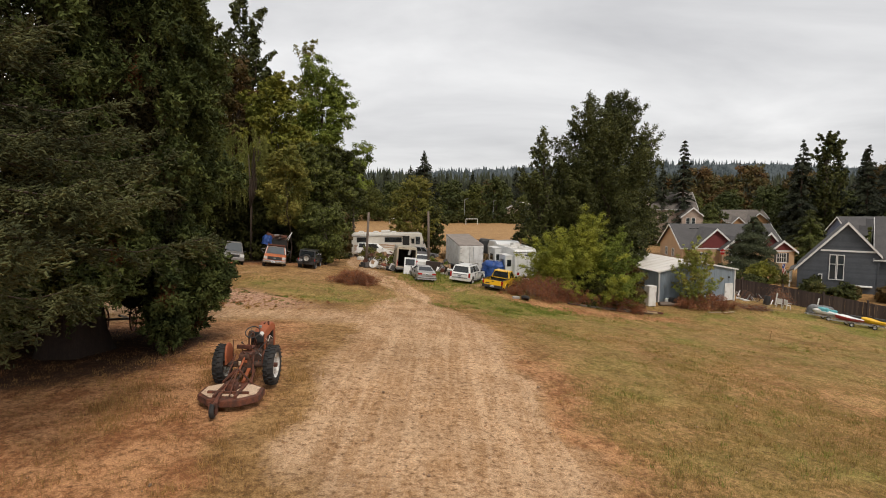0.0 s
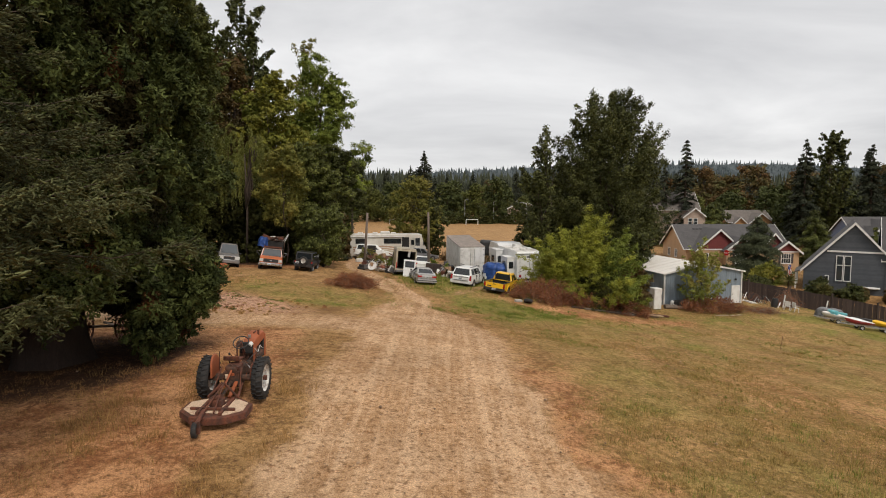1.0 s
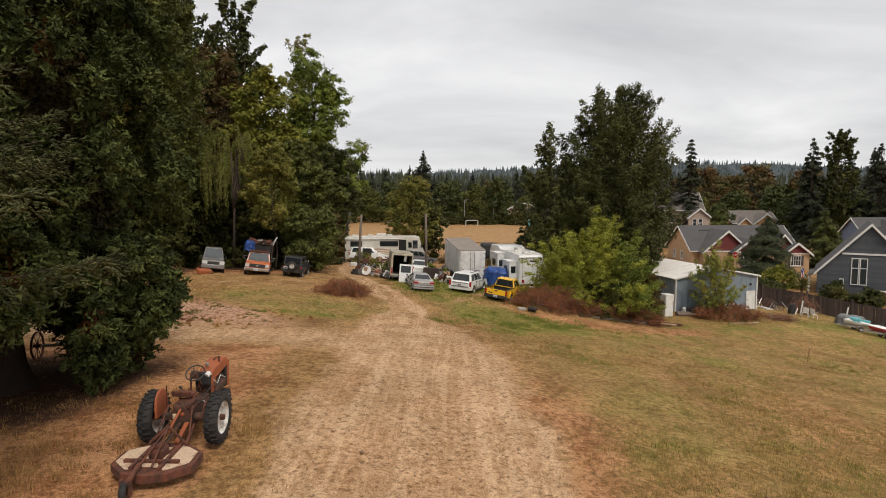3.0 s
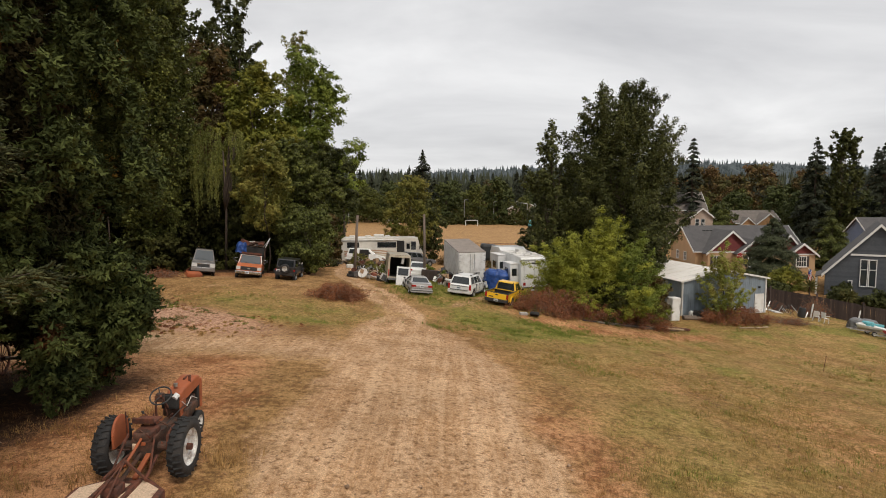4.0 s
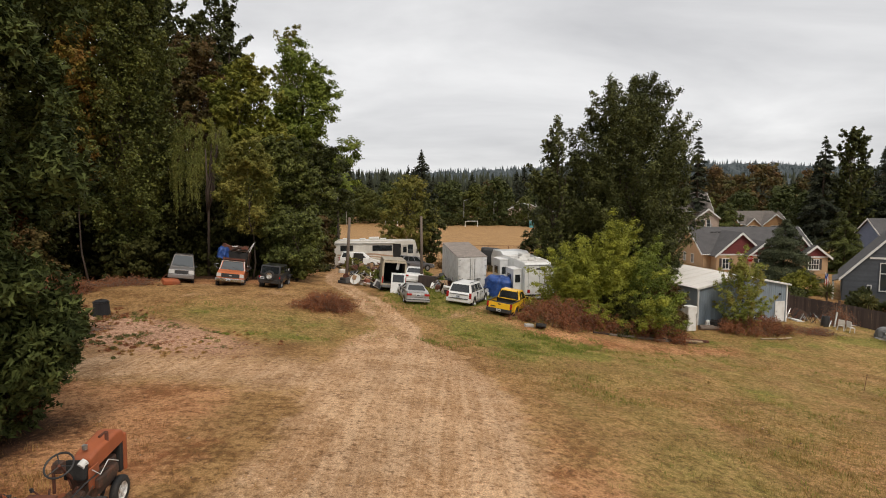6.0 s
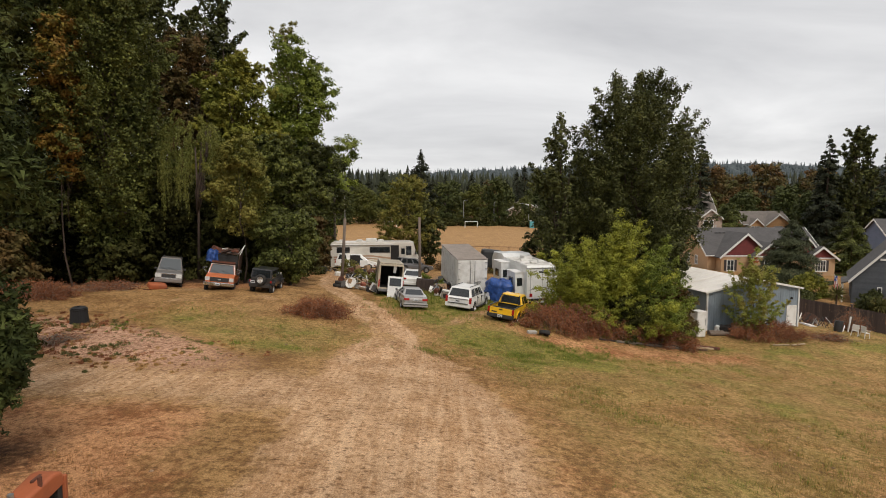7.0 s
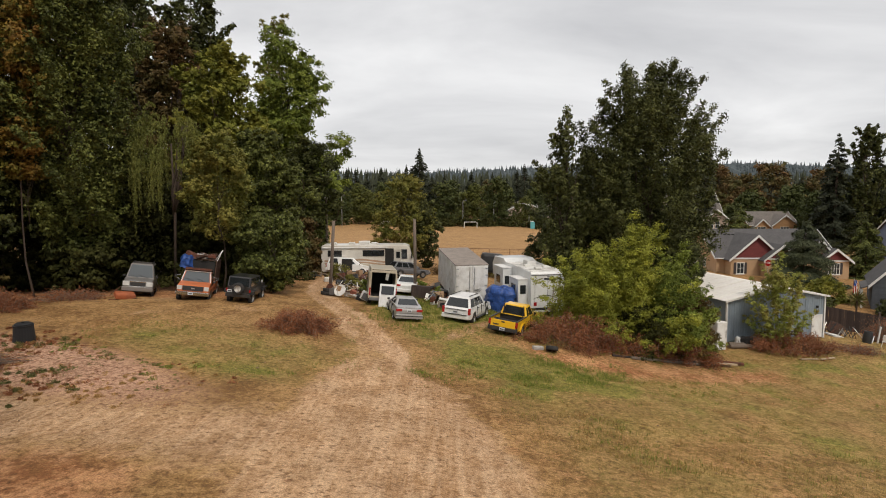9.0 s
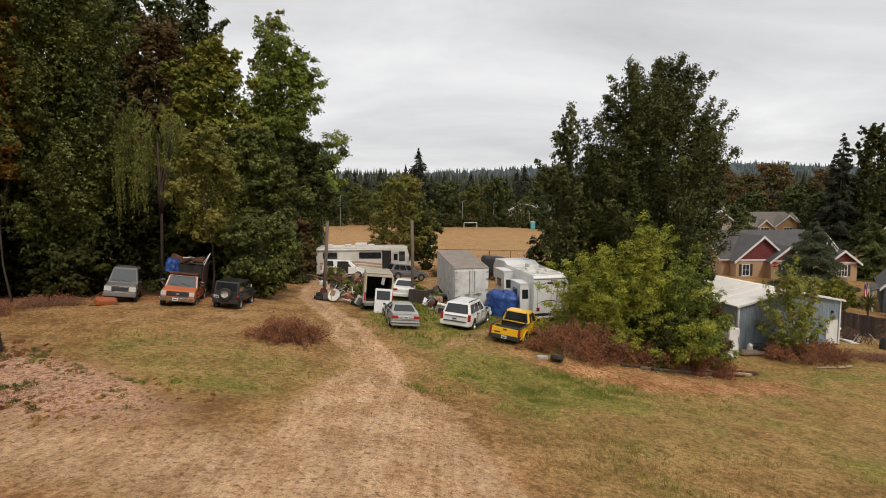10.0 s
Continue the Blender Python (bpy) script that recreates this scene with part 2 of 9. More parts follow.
mat("pink_flower", (0.45, 0.12, 0.10), rough=0.8, bump=0)
# haze of distance is put into this colour, paler and bluer
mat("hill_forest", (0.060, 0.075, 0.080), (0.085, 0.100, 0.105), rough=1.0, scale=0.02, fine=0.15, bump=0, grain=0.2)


def glass(name, tint, rough=0.06):
    m = bpy.data.materials.new(name)
    m.use_nodes = True
    b = m.node_tree.nodes["Principled BSDF"]
    b.inputs["Base Color"].default_value = (*tint, 1)
    b.inputs["Roughness"].default_value = rough
    b.inputs["IOR"].default_value = 1.5
    b.inputs["Transmission Weight"].default_value = 0.25
    b.inputs["Coat Weight"].default_value, b.inputs["Coat IOR"].default_value = 0.35, 1.5
    MATS[name] = m
    return m


glass("car_glass", (0.022, 0.026, 0.028))
# paler base tint makes up for sky reflection on the windshields
glass("windshield_glass", (0.10, 0.112, 0.118), 0.10)
mat("trailer_roof", (0.26, 0.215, 0.18), (0.15, 0.12, 0.10), rough=0.7, bump=0.15)
leafy("field_blades", (0.300, 0.240, 0.115), (0.215, 0.185, 0.075), scale=0.5)
leafy("rusty_blades", (0.22, 0.125, 0.075), (0.32, 0.195, 0.11), scale=0.6)
glass("house_glass", (0.05, 0.06, 0.065))


# ---- mesh helpers ----
def link_mesh(name, me, material, parent=None, label=""):
    ob = new(name, me)
    for one in material if isinstance(material, (list, tuple)) else [material]:
        me.materials.append(MATS[one])
    if parent:
        ob.parent = parent
    if label:
        ob["label"] = label
    return ob


def part(name, bm, material, parent=None, label="", smooth=False):
    me = bpy.data.meshes.new(name)
    bmesh.ops.recalc_face_normals(bm, faces=bm.faces)
    if smooth:
        for f in bm.faces:
            f.smooth = True
    bm.to_mesh(me)
    bm.free()
    return link_mesh(name, me, material, parent, label)


def thing(name, label, category, m, group="", kind=""):
    ob = new(name)
    ob.empty_display_size = 0.2
    ob.matrix_basis = m
    return tagged(ob, label, category, group, kind)


def box(bm, size, at=(0, 0, 0), turn=(0, 0, 0), bevel=0.0):
    made = bmesh.ops.create_cube(bm, size=1.0, matrix=pose(*at, *turn) @ Matrix.Diagonal((*size, 1)))["verts"]
    if bevel:
        edges = list({e for v in made for e in v.link_edges})
        bmesh.ops.bevel(bm, geom=edges, offset=bevel, segments=2, profile=0.6, affect="EDGES")
    return bm


def boxes(*rows, bevel=0.0):
    bm = bmesh.new()
    for r in rows:
        box(bm, *r, bevel=bevel)
    return bm


def rod(bm, a, b, r, r2=None, seg=8):
    a, b = Vector(a), Vector(b)
    d = b - a
    m = Matrix.Translation((a + b) / 2) @ d.to_track_quat("Z", "Y").to_matrix().to_4x4()
    bmesh.ops.create_cone(bm, cap_ends=True, segments=seg, radius1=r, radius2=r if r2 is None else r2, depth=d.length, matrix=m)
    return bm


def rods(rows, r, seg=8):
    bm = bmesh.new()
    for a, b in rows:
        rod(bm, a, b, r, seg=seg)
    return bm


def lathe(bm, outline, seg=24, m=Matrix()):
    """Turns (radius, height) points round z."""
    rings = []
    for r, z in outline:
        rings.append([bm.verts.new(m @ Vector((r * math.cos(2 * math.pi * i / seg), r * math.sin(2 * math.pi * i / seg), z))) for i in range(seg)])
    for a, b in zip(rings, rings[1:]):
        for i in range(seg):
            j = (i + 1) % seg
            bm.faces.new((a[i], a[j], b[j], b[i]))
    return bm


def prism(bm, outline, half, axis="x", shift=0.0):
    """Extrudes an outline of (y, z), or (x, z) along y, to both sides."""
    put = (lambda p, s: (s + shift, p[0], p[1])) if axis == "x" else (lambda p, s: (p[0], s + shift, p[1]))
    a = [bm.verts.new(put(p, -half)) for p in outline]
    b = [bm.verts.new(put(p, half)) for p in outline]
    n = len(outline)
    caps = [bm.faces.new(a), bm.faces.new(b)]
    strip = [bm.faces.new((a[i], a[(i + 1) % n], b[(i + 1) % n], b[i])) for i in range(n)]
    return caps, strip


def quad(bm, *points):
    return bm.faces.new([bm.verts.new(p) for p in points])


def tube(bm, points, radii, seg=6):
    rings = []
    pts = [Vector(p) for p in points]
    for i, p in enumerate(pts):
        d = (pts[min(i + 1, len(pts) - 1)] - pts[max(i - 1, 0)]).normalized()
        side = d.cross(Vector((0.31, 0.17, 0.93)))
        if side.length < 0.01:
            side = d.cross(Vector((1, 0, 0)))
        side.normalize()
        other = d.cross(side)
        r = radii[i] if isinstance(radii, (list, tuple)) else radii
        rings.append([bm.verts.new(p + (side * math.cos(2 * math.pi * k / seg) + other * math.sin(2 * math.pi * k / seg)) * r) for k in range(seg)])
    for a, b in zip(rings, rings[1:]):
        for k in range(seg):
            bm.faces.new((a[k], a[(k + 1) % seg], b[(k + 1) % seg], b[k]))
    bm.faces.new(rings[0][::-1])
    bm.faces.new(rings[-1])
    return bm


def mesh_from(name, verts, faces):
    """A mesh from arrays of places and of faces with the same number of corners."""
    me = bpy.data.meshes.new(name)
    verts, faces = np.asarray(verts, np.float32), np.asarray(faces, np.int32)
    me.vertices.add(len(verts))
    me.vertices.foreach_set("co", verts.ravel())
    me.loops.add(faces.size)
    me.loops.foreach_set("vertex_index", faces.ravel())
    me.polygons.add(len(faces))
    me.polygons.foreach_set("loop_start", np.arange(0, faces.size, faces.shape[1], dtype=np.int32))
    me.update(calc_edges=True)
    return me


# ---- the lie of the land ----
BASE = (-0.3205, -1.8989, -0.6198, -0.6156, -0.1264, -0.1660, 0.1681, 0.0018, 0.0873, 0.2008)
SWELLS = ((29.3, 60, 0.776), (-14, 51, 0.410), (18.5, 47, -0.597), (-3.5, 24.5, 0.471), (-5, 57, -0.142), (-15, 33, -0.442), (3, 41, -0.390), (7, 54, 0.346), (21, 58, -0.318), (-8, 71, 0.40))


def land_arrays(x, y):
    u = np.clip(x, -26, 46) / 20
    v = (np.clip(y, 2, 88) - 40) / 20
    a = BASE
    z = a[0] + a[1] * u + a[2] * v + a[3] * u * u + a[4] * u * v + a[5] * v * v + a[6] * u ** 3 + a[7] * v ** 3 + a[8] * u * u * v + a[9] * u * v * v
    for cx, cy, w in SWELLS:
        z = z + w * np.exp(-((x - cx) ** 2 + (y - cy) ** 2) / 98.0)
    far = np.clip((y - 84) / 34, 0, 1)
    far = far * far * (3 - 2 * far)
    right = np.clip((x - 20) / 40, 0, 1)
    return z * (1 - far) + (-3.3 - 2.6 * right) * far


def land(x, y):
    return float(land_arrays(np.array([float(x)]), np.array([float(y)]))[0])


def on_land(x, y, rz=0.0, dz=0.0, lean=True, base=1.2):
    """A pose on the ground at (x, y), turned by rz, tilted with the slope."""
    z = land(x, y) + dz
    if not lean:
        return pose(x, y, z, 0, 0, rz)
    gx = (land(x + base, y) - land(x - base, y)) / (2 * base)
    gy = (land(x, y + base) - land(x, y - base)) / (2 * base)
    up = Vector((-gx, -gy, 1)).normalized()
    q = Vector((0, 0, 1)).rotation_difference(up)
    return Matrix.Translation((x, y, z)) @ q.to_matrix().to_4x4() @ pose(0, 0, 0, 0, 0, rz)


def cell_noise(x, y, size, seed):
    """Smooth value noise on arrays, from -1 to 1."""
    gx, gy = x / size + seed * 17.3, y / size - seed * 9.1
    ix, iy = np.floor(gx), np.floor(gy)
    fx, fy = gx - ix, gy - iy
    fx, fy = fx * fx * (3 - 2 * fx), fy * fy * (3 - 2 * fy)

    def h(a, b):
        s = np.sin(a * 127.1 + b * 311.7 + seed * 74.7) * 43758.5453
        return 2 * (s - np.floor(s)) - 1
    return (h(ix, iy) * (1 - fx) + h(ix + 1, iy) * fx) * (1 - fy) + (h(ix, iy + 1) * (1 - fx) + h(ix + 1, iy + 1) * fx) * fy


def clouds(x, y, size, seed):
    return cell_noise(x, y, size, seed) * 0.5 + cell_noise(x, y, size / 2.1, seed + 1) * 0.3 + cell_noise(x, y, size / 4.3, seed + 2) * 0.2


def smooth(a, b, v):
    t = np.clip((v - a) / (b - a), 0, 1)
    return t * t * (3 - 2 * t)


def track_middle(y):
    """The dirt track: straight up the field, then bending off between the lawn and the cars."""
    return np.interp(y, (8, 14, 21, 27, 33, 38, 42, 45, 50, 54, 58, 64, 90), (0.1, 0.0, -0.2, -0.8, -1.4, -1.9, -2.4, -3.1, -4.6, -6.6, -8.3, -9.3, -9.6))


def track_half(y):
    return np.interp(y, (8, 21, 27, 33, 38, 42, 45, 50, 90), (4.1, 4.1, 4.0, 3.3, 2.5, 1.8, 1.5, 1.0, 1.0))


def band(x, y, cx, cy, angle, length, width, power=2):
    """1 inside a long rounded patch whose long side points along the angle."""
    c, sn = math.cos(radians(angle)), math.sin(radians(angle))
    u, v = (x - cx) * c + (y - cy) * sn, (y - cy) * c - (x - cx) * sn
    return np.exp(-((u / length) ** 2 + (v / width) ** 2) ** power)


def zones(x, y):
    """How much of each ground cover lies at a place: bare dirt, green grass, rusty dead grass, straw field, grey gravelly soil."""
    n1, n2, n3 = clouds(x, y, 6.0, 1), clouds(x, y, 2.2, 4), clouds(x, y, 14.0, 7)
    mid, half = track_middle(y), track_half(y)
    off = x - mid
    loose = 0.35 + 0.65 * smooth(46, 36, y)
    dirt = 1 - smooth(half * 0.72, half * 1.18, np.abs(off) + (n1 * 1.7 + n2 * 0.7) * loose)
    ruts = np.exp(-((np.abs(off) - half * 0.62) / (0.30 * half + 0.1)) ** 2)
    turn_off = smooth(37, 43, y)
    dirt = dirt * (1 - turn_off * (1 - np.clip(ruts * 1.25 - 0.25 * n2, 0, 1)) * (0.70 - 0.25 * smooth(50, 56, y)))
    # the worn cross way in front of the lawn
    cross = np.exp(-((y - 31.8 + 0.16 * (x + 8) + n1 * 1.3) / 2.3) ** 2) * smooth(1, -4, x)
    dirt = np.clip(np.maximum(dirt, cross * 0.95), 0, 1)
    # the way that leads off to the yellow pickup, and the worn ground before the vans
    dirt = np.maximum(dirt, 0.85 * band(x, y, 2.4, 49.6, 62, 3.2, 0.55) * smooth(-0.7, 0.1, n2))
    # the grassy crown between the wheel tracks, and a sandy patch beside it
    crown = band(x + 0.3 * n2, y, -3.75, 43.2, 100, 3.4, 0.55, 1.2)
    dirt = np.maximum(dirt * (1 - 0.8 * crown), 0.95 * band(x, y, -2.65, 44.6, 100, 2.2, 0.6))
    pad = band(x, y, -16, 48.2, -8, 9, 3.0) * smooth(-0.5, 0.35, n1 + 0.5 * n2)
    dirt = np.clip(dirt + 0.75 * pad, 0, 1) * (y < 90)
    lawn_left = 1.15 * band(x + 0.5 * n2, y + 0.5 * n1, -8.7, 41.2, -31, 7.2, 3.3)
    lush = band(x + 1.6 * n2, y + 1.6 * n1, 5.0, 41.6, 8, 4.2, 2.9, 1.2) * smooth(-0.6, 0.15, n2 + n1 + 0.25)
    verge = band(x, y, 3.0, 44.6, -42, 5.6, 2.6)
    yard = smooth(-6, 0, x) * smooth(14, 8, x) * smooth(46, 50.5, y) * smooth(72, 62, y)
    right = smooth(0.6, 2.6, off - half + n1 * 1.8) * smooth(64, 56, y)
    strip = np.exp(-((y - 50.5 - 0.18 * (x - 22) + n2) / 1.6) ** 2) * smooth(14, 20, x) * smooth(34, 29, x)
    fence_side = smooth(29, 32, x) * smooth(70, 60, y) * smooth(44, 50, y)
    patchy = smooth(-0.40, 0.42, n3 + 0.9 * n1 + 0.5 * n2)
    green = 0.98 * lawn_left * smooth(-0.9, 0.3, n1 + 0.5 * n2 + 0.3) + 1.0 * lush + 0.62 * verge + 0.95 * yard + right * (0.52 + 0.30 * patchy) + 0.75 * strip + 0.5 * fence_side + 0.6 * crown
    green = np.clip(green * (0.85 + 0.7 * n2), 0, 1) * (1 - 0.9 * dirt)
    rusty = smooth(0.9, 3.2, -off - half + n1 * 2.2) * smooth(33, 27, y + n1 * 2) + 0.85 * np.exp(-((off - half - 0.4 + n1 * 2.2 + n2) / 2.3) ** 2) * smooth(38, 33, y) * smooth(-0.6, 0.5, n1 + n2)
    rusty += 0.9 * smooth(-7, -12, x) * smooth(43, 47, y) * smooth(-0.2, 0.5, n1) + smooth(-10, -14, x) * smooth(51, 53, y)
    rusty += 0.5 * right * smooth(0.2, 0.6, -n3 - 0.8 * n1) + 0.7 * band(x, y, 21, 43.5, 12, 9, 1.6) * smooth(-0.5, 0.3, n1)
    front = np.interp(x, (4.6, 6.5, 10, 14, 18, 21), (46.6, 44.9, 44.0, 45.0, 47.2, 49.0))
    bare = np.exp(-((y - front - 0.6 + 0.5 * n2) / 1.2) ** 2) * smooth(4, 6, x) * smooth(22, 19, x)
    under = np.exp(-(((x - 11.5) / 6.5) ** 2 + ((y - 50) / 3.6) ** 2))
    rusty = np.clip(rusty + 1.2 * under + 1.1 * bare, 0, 1) * (1 - 0.7 * dirt) * (y < 90)
    green = green * (1 - 0.85 * np.clip(bare, 0, 1))
    straw = smooth(88, 104, y) * smooth(210, 196, y) * smooth(36, 30, x)
    soil = band(x + 0.4 * n1, y + 0.4 * n2, -15.0, 37.9, -27, 8.6, 2.5) * smooth(-0.9, 0.0, n2 + 0.35)
    return dirt, green * (1 - straw) * (1 - 0.8 * soil), rusty, straw, soil


def lines(inner0, inner1, step, outer0, outer1):
    mid = np.arange(inner0, inner1 + step / 2, step)
    low, high, d = [], [], step
    p = inner0
    while p > outer0:
        d *= 1.28
        p -= d
        low.append(p)
    p, d = inner1, step
    while p < outer1:
        d *= 1.28
        p += d
        high.append(p)
    return np.array(low[::-1] + list(mid) + high)


gx, gy = lines(-26, 42, 0.29, -2600, 2600), lines(5, 62, 0.29, -900, 3600)
GX, GY = np.meshgrid(gx, gy)
fx, fy = GX.ravel(), GY.ravel()
z_dirt, z_green, z_rusty, z_straw, z_soil = zones(fx, fy)
close = smooth(90, 70, fy) * smooth(60, 48, np.abs(fx))
off = fx - track_middle(fy)
relief = 0.035 * cell_noise(fx, fy, 0.9, 3) + 0.02 * cell_noise(fx, fy, 0.45, 5) + 0.10 * cell_noise(fx, fy, 5.0, 8)
ruts_z = -0.06 * np.exp(-((np.abs(off) - 0.62 * track_half(fy)) / 0.35) ** 2) * z_dirt * smooth(34, 42, fy)
hump = 0.07 * z_soil * (0.6 + 0.9 * cell_noise(fx, fy, 0.9, 12))
fz = land_arrays(fx, fy) + close * (relief * (1 - 0.5 * z_dirt) + ruts_z + hump)
ny, nx = GX.shape
idx = np.arange(nx * ny).reshape(ny, nx)
quads = np.stack([idx[:-1, :-1], idx[:-1, 1:], idx[1:, 1:], idx[1:, :-1]], -1).reshape(-1, 4)
ground_me = mesh_from("ground", np.stack([fx, fy, fz], -1), quads)
# dropped needles and leaves under the conifers and in the wood, darkened for shade
z_shaded_litter = smooth(6.3, 4.0, np.hypot(fx + 14.6, fy - 22.7) + 1.2 * clouds(fx, fy, 2.2, 4))
z_shaded_litter = np.maximum(z_shaded_litter, smooth(-11.5, -13.5, fx) * smooth(54.3, 56.0, fy) * smooth(100, 92, fy))
for a_name, a_vals in (("shaded_litter", z_shaded_litter), ("dirt", z_dirt), ("green", z_green), ("rusty", z_rusty), ("straw", z_straw), ("soil", z_soil)):
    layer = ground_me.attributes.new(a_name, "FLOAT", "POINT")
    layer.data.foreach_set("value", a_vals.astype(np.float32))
ground_me.shade_smooth()


def ground_material():
    m = bpy.data.materials.new("field_ground")
    m.use_nodes = True
    n, l = m.node_tree.nodes, m.node_tree.links
    b = n["Principled BSDF"]
    b.inputs["Roughness"].default_value = 0.95
    b.inputs["Specular IOR Level"].default_value = 0.15
    co = n.new("ShaderNodeTexCoord")

    def noise_node(scale, detail=6.0, rough=0.6, stretch=None, distort=0.0):
        t = n.new("ShaderNodeTexNoise")
        t.inputs["Scale"].default_value, t.inputs["Detail"].default_value = scale, detail
        t.inputs["Roughness"].default_value, t.inputs["Distortion"].default_value = rough, distort
        if stretch:
            mp = n.new("ShaderNodeMapping")
            mp.inputs["Scale"].default_value = stretch
            l.new(co.outputs["Object"], mp.inputs[0])
            l.new(mp.outputs[0], t.inputs["Vector"])
        else:
            l.new(co.outputs["Object"], t.inputs["Vector"])
        return t.outputs["Fac"]

    def ranged(v, a, b2, lo=0.0, hi=1.0):
        r = n.new("ShaderNodeMapRange")
        for k, val in (("From Min", a), ("From Max", b2), ("To Min", lo), ("To Max", hi)):
            r.inputs[k].default_value = val
        l.new(v, r.inputs["Value"])
        return r.outputs[0]

    def mixed(f, a, b2):
        x = n.new("ShaderNodeMix")
        x.data_type = "RGBA"
        for sock, val in (("A", a), ("B", b2)):
            if isinstance(val, tuple):
                x.inputs[sock].default_value = (*val, 1)
            else:
                l.new(val, x.inputs[sock])
        l.new(f, x.inputs["Factor"])
        return x.outputs["Result"]

    def attr(name):
        a = n.new("ShaderNodeAttribute")
        a.attribute_name = name
        return a.outputs["Fac"]

    def broken(name, by, width=0.35, rough_by=0.45):
        """An edge broken up by a noise."""
        s = n.new("ShaderNodeMath")
        s.operation = "ADD"
        l.new(attr(name), s.inputs[0])
        l.new(ranged(by, 0.3, 0.7, -rough_by, rough_by), s.inputs[1])
        return ranged(s.outputs[0], 0.5 - width, 0.5 + width)

    def times(a, b2, how="MULTIPLY"):
        x = n.new("ShaderNodeMath")
        x.operation = how
        for k, val in enumerate((a, b2)):
            if isinstance(val, float):
                x.inputs[k].default_value = val
            else:
                l.new(val, x.inputs[k])
        return x.outputs[0]

    blotch = noise_node(0.55, 9, 0.70, distort=0.15)
    broad, mid, small = noise_node(0.35), noise_node(1.3, 9, 0.70, distort=0.1), noise_node(5.0, 8, 0.75)
    grit, clods = noise_node(26.0, 5, 0.75), noise_node(6.5, 4, 0.60)
    wheel = noise_node(1.0, 5, 0.7, (2.3, 0.085, 1.0), 0.2)
    lugs = noise_node(3.0, 4, 0.6, (1.6, 2.4, 1.0), 0.3)
    # flattened dead grass and bare sand, broken up at three sizes
    wear = times(times(times(blotch, 0.28), times(small, 0.30), "ADD"), times(wheel, 0.42), "ADD")
    dirt_c = mixed(ranged(wear, 0.450, 0.560), (0.670, 0.498, 0.302), (0.410, 0.255, 0.120))
    dirt_c = mixed(ranged(wheel, 0.54, 0.64, 0.0, 0.55), dirt_c, (0.730, 0.545, 0.335))
    dirt_c = mixed(times(ranged(lugs, 0.58, 0.66, 0.0, 0.75), ranged(wheel, 0.40, 0.52, 1.0, 0.2)), dirt_c, (0.320, 0.165, 0.076))
    straw_c = mixed(ranged(times(times(blotch, 0.5), times(small, 0.5), "ADD"), 0.45, 0.56), (0.450, 0.300, 0.128), (0.225, 0.132, 0.048))
    rusty_c = mixed(ranged(times(times(blotch, 0.55), times(small, 0.45), "ADD"), 0.45, 0.56), (0.610, 0.362, 0.178), (0.320, 0.152, 0.064))
    dull_green = mixed(ranged(times(times(mid, 0.5), times(small, 0.5), "ADD"), 0.44, 0.57), (0.395, 0.318, 0.112), (0.200, 0.162, 0.042))
    lush_green = mixed(ranged(small, 0.40, 0.60), (0.290, 0.295, 0.065), (0.130, 0.155, 0.028))
    soil_c = mixed(ranged(small, 0.42, 0.58), (0.660, 0.460, 0.310), (0.400, 0.240, 0.150))
    soil_c = mixed(ranged(clods, 0.60, 0.68), soil_c, (0.200, 0.130, 0.085))
    field_c = mixed(ranged(mid, 0.35, 0.65), (0.47, 0.315, 0.145), (0.37, 0.245, 0.108))
    c = mixed(broken("rusty", mid), straw_c, rusty_c)
    green_c = mixed(ranged(attr("green"), 0.86, 1.02, 0.0, 0.85), dull_green, lush_green)
    c = mixed(broken("green", small, 0.40), c, green_c)
    c = mixed(broken("dirt", mid, 0.30, 0.28), c, dirt_c)
    c = mixed(broken("soil", small, 0.3), c, soil_c)
    # colour of dropped needles, made near black for shade under the trees
    shaded_litter_c = mixed(ranged(small, 0.38, 0.62), (0.036, 0.022, 0.014), (0.100, 0.056, 0.032))
    c = mixed(broken("shaded_litter", small, 0.45), c, shaded_litter_c)
    c = mixed(attr("straw"), c, field_c)
    # small dark tussocks and clods, and a fine grain
    c = mixed(times(ranged(clods, 0.590, 0.640, 0.0, 0.70), ranged(attr("straw"), 0.0, 0.4, 1.0, 0.0)), c, (0.150, 0.082, 0.036))
    sc = n.new("ShaderNodeVectorMath")
    sc.operation = "SCALE"
    l.new(c, sc.inputs[0])
    tone = times(ranged(broad, 0.3, 0.7, 0.86, 1.14), ranged(small, 0.32, 0.68, 1.10, 0.88))
    l.new(times(tone, ranged(grit, 0.32, 0.68, 0.44, 1.50)), sc.inputs["Scale"])
    warm = n.new("ShaderNodeVectorMath")
    warm.operation = "MULTIPLY"
    warm.inputs[1].default_value = (0.835, 0.735, 0.71)
    l.new(sc.outputs[0], warm.inputs[0])
    l.new(warm.outputs[0], b.inputs["Base Color"])
    bp = n.new("ShaderNodeBump")
    bp.inputs["Strength"].default_value, bp.inputs["Distance"].default_value = 0.8, 0.05
    l.new(times(times(small, -1.0), times(grit, 0.35), "ADD"), bp.inputs["Height"])
    l.new(bp.outputs[0], b.inputs["Normal"])
    MATS["field_ground"] = m


ground_material()
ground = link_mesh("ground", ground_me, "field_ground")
tagged(ground, "sloping field of dry grass with a worn dirt track", "ground", kind="structure")

# ---- trees ----
def unit(a):
    return a / np.maximum(np.linalg.norm(a, axis=-1, keepdims=True), 1e-6)


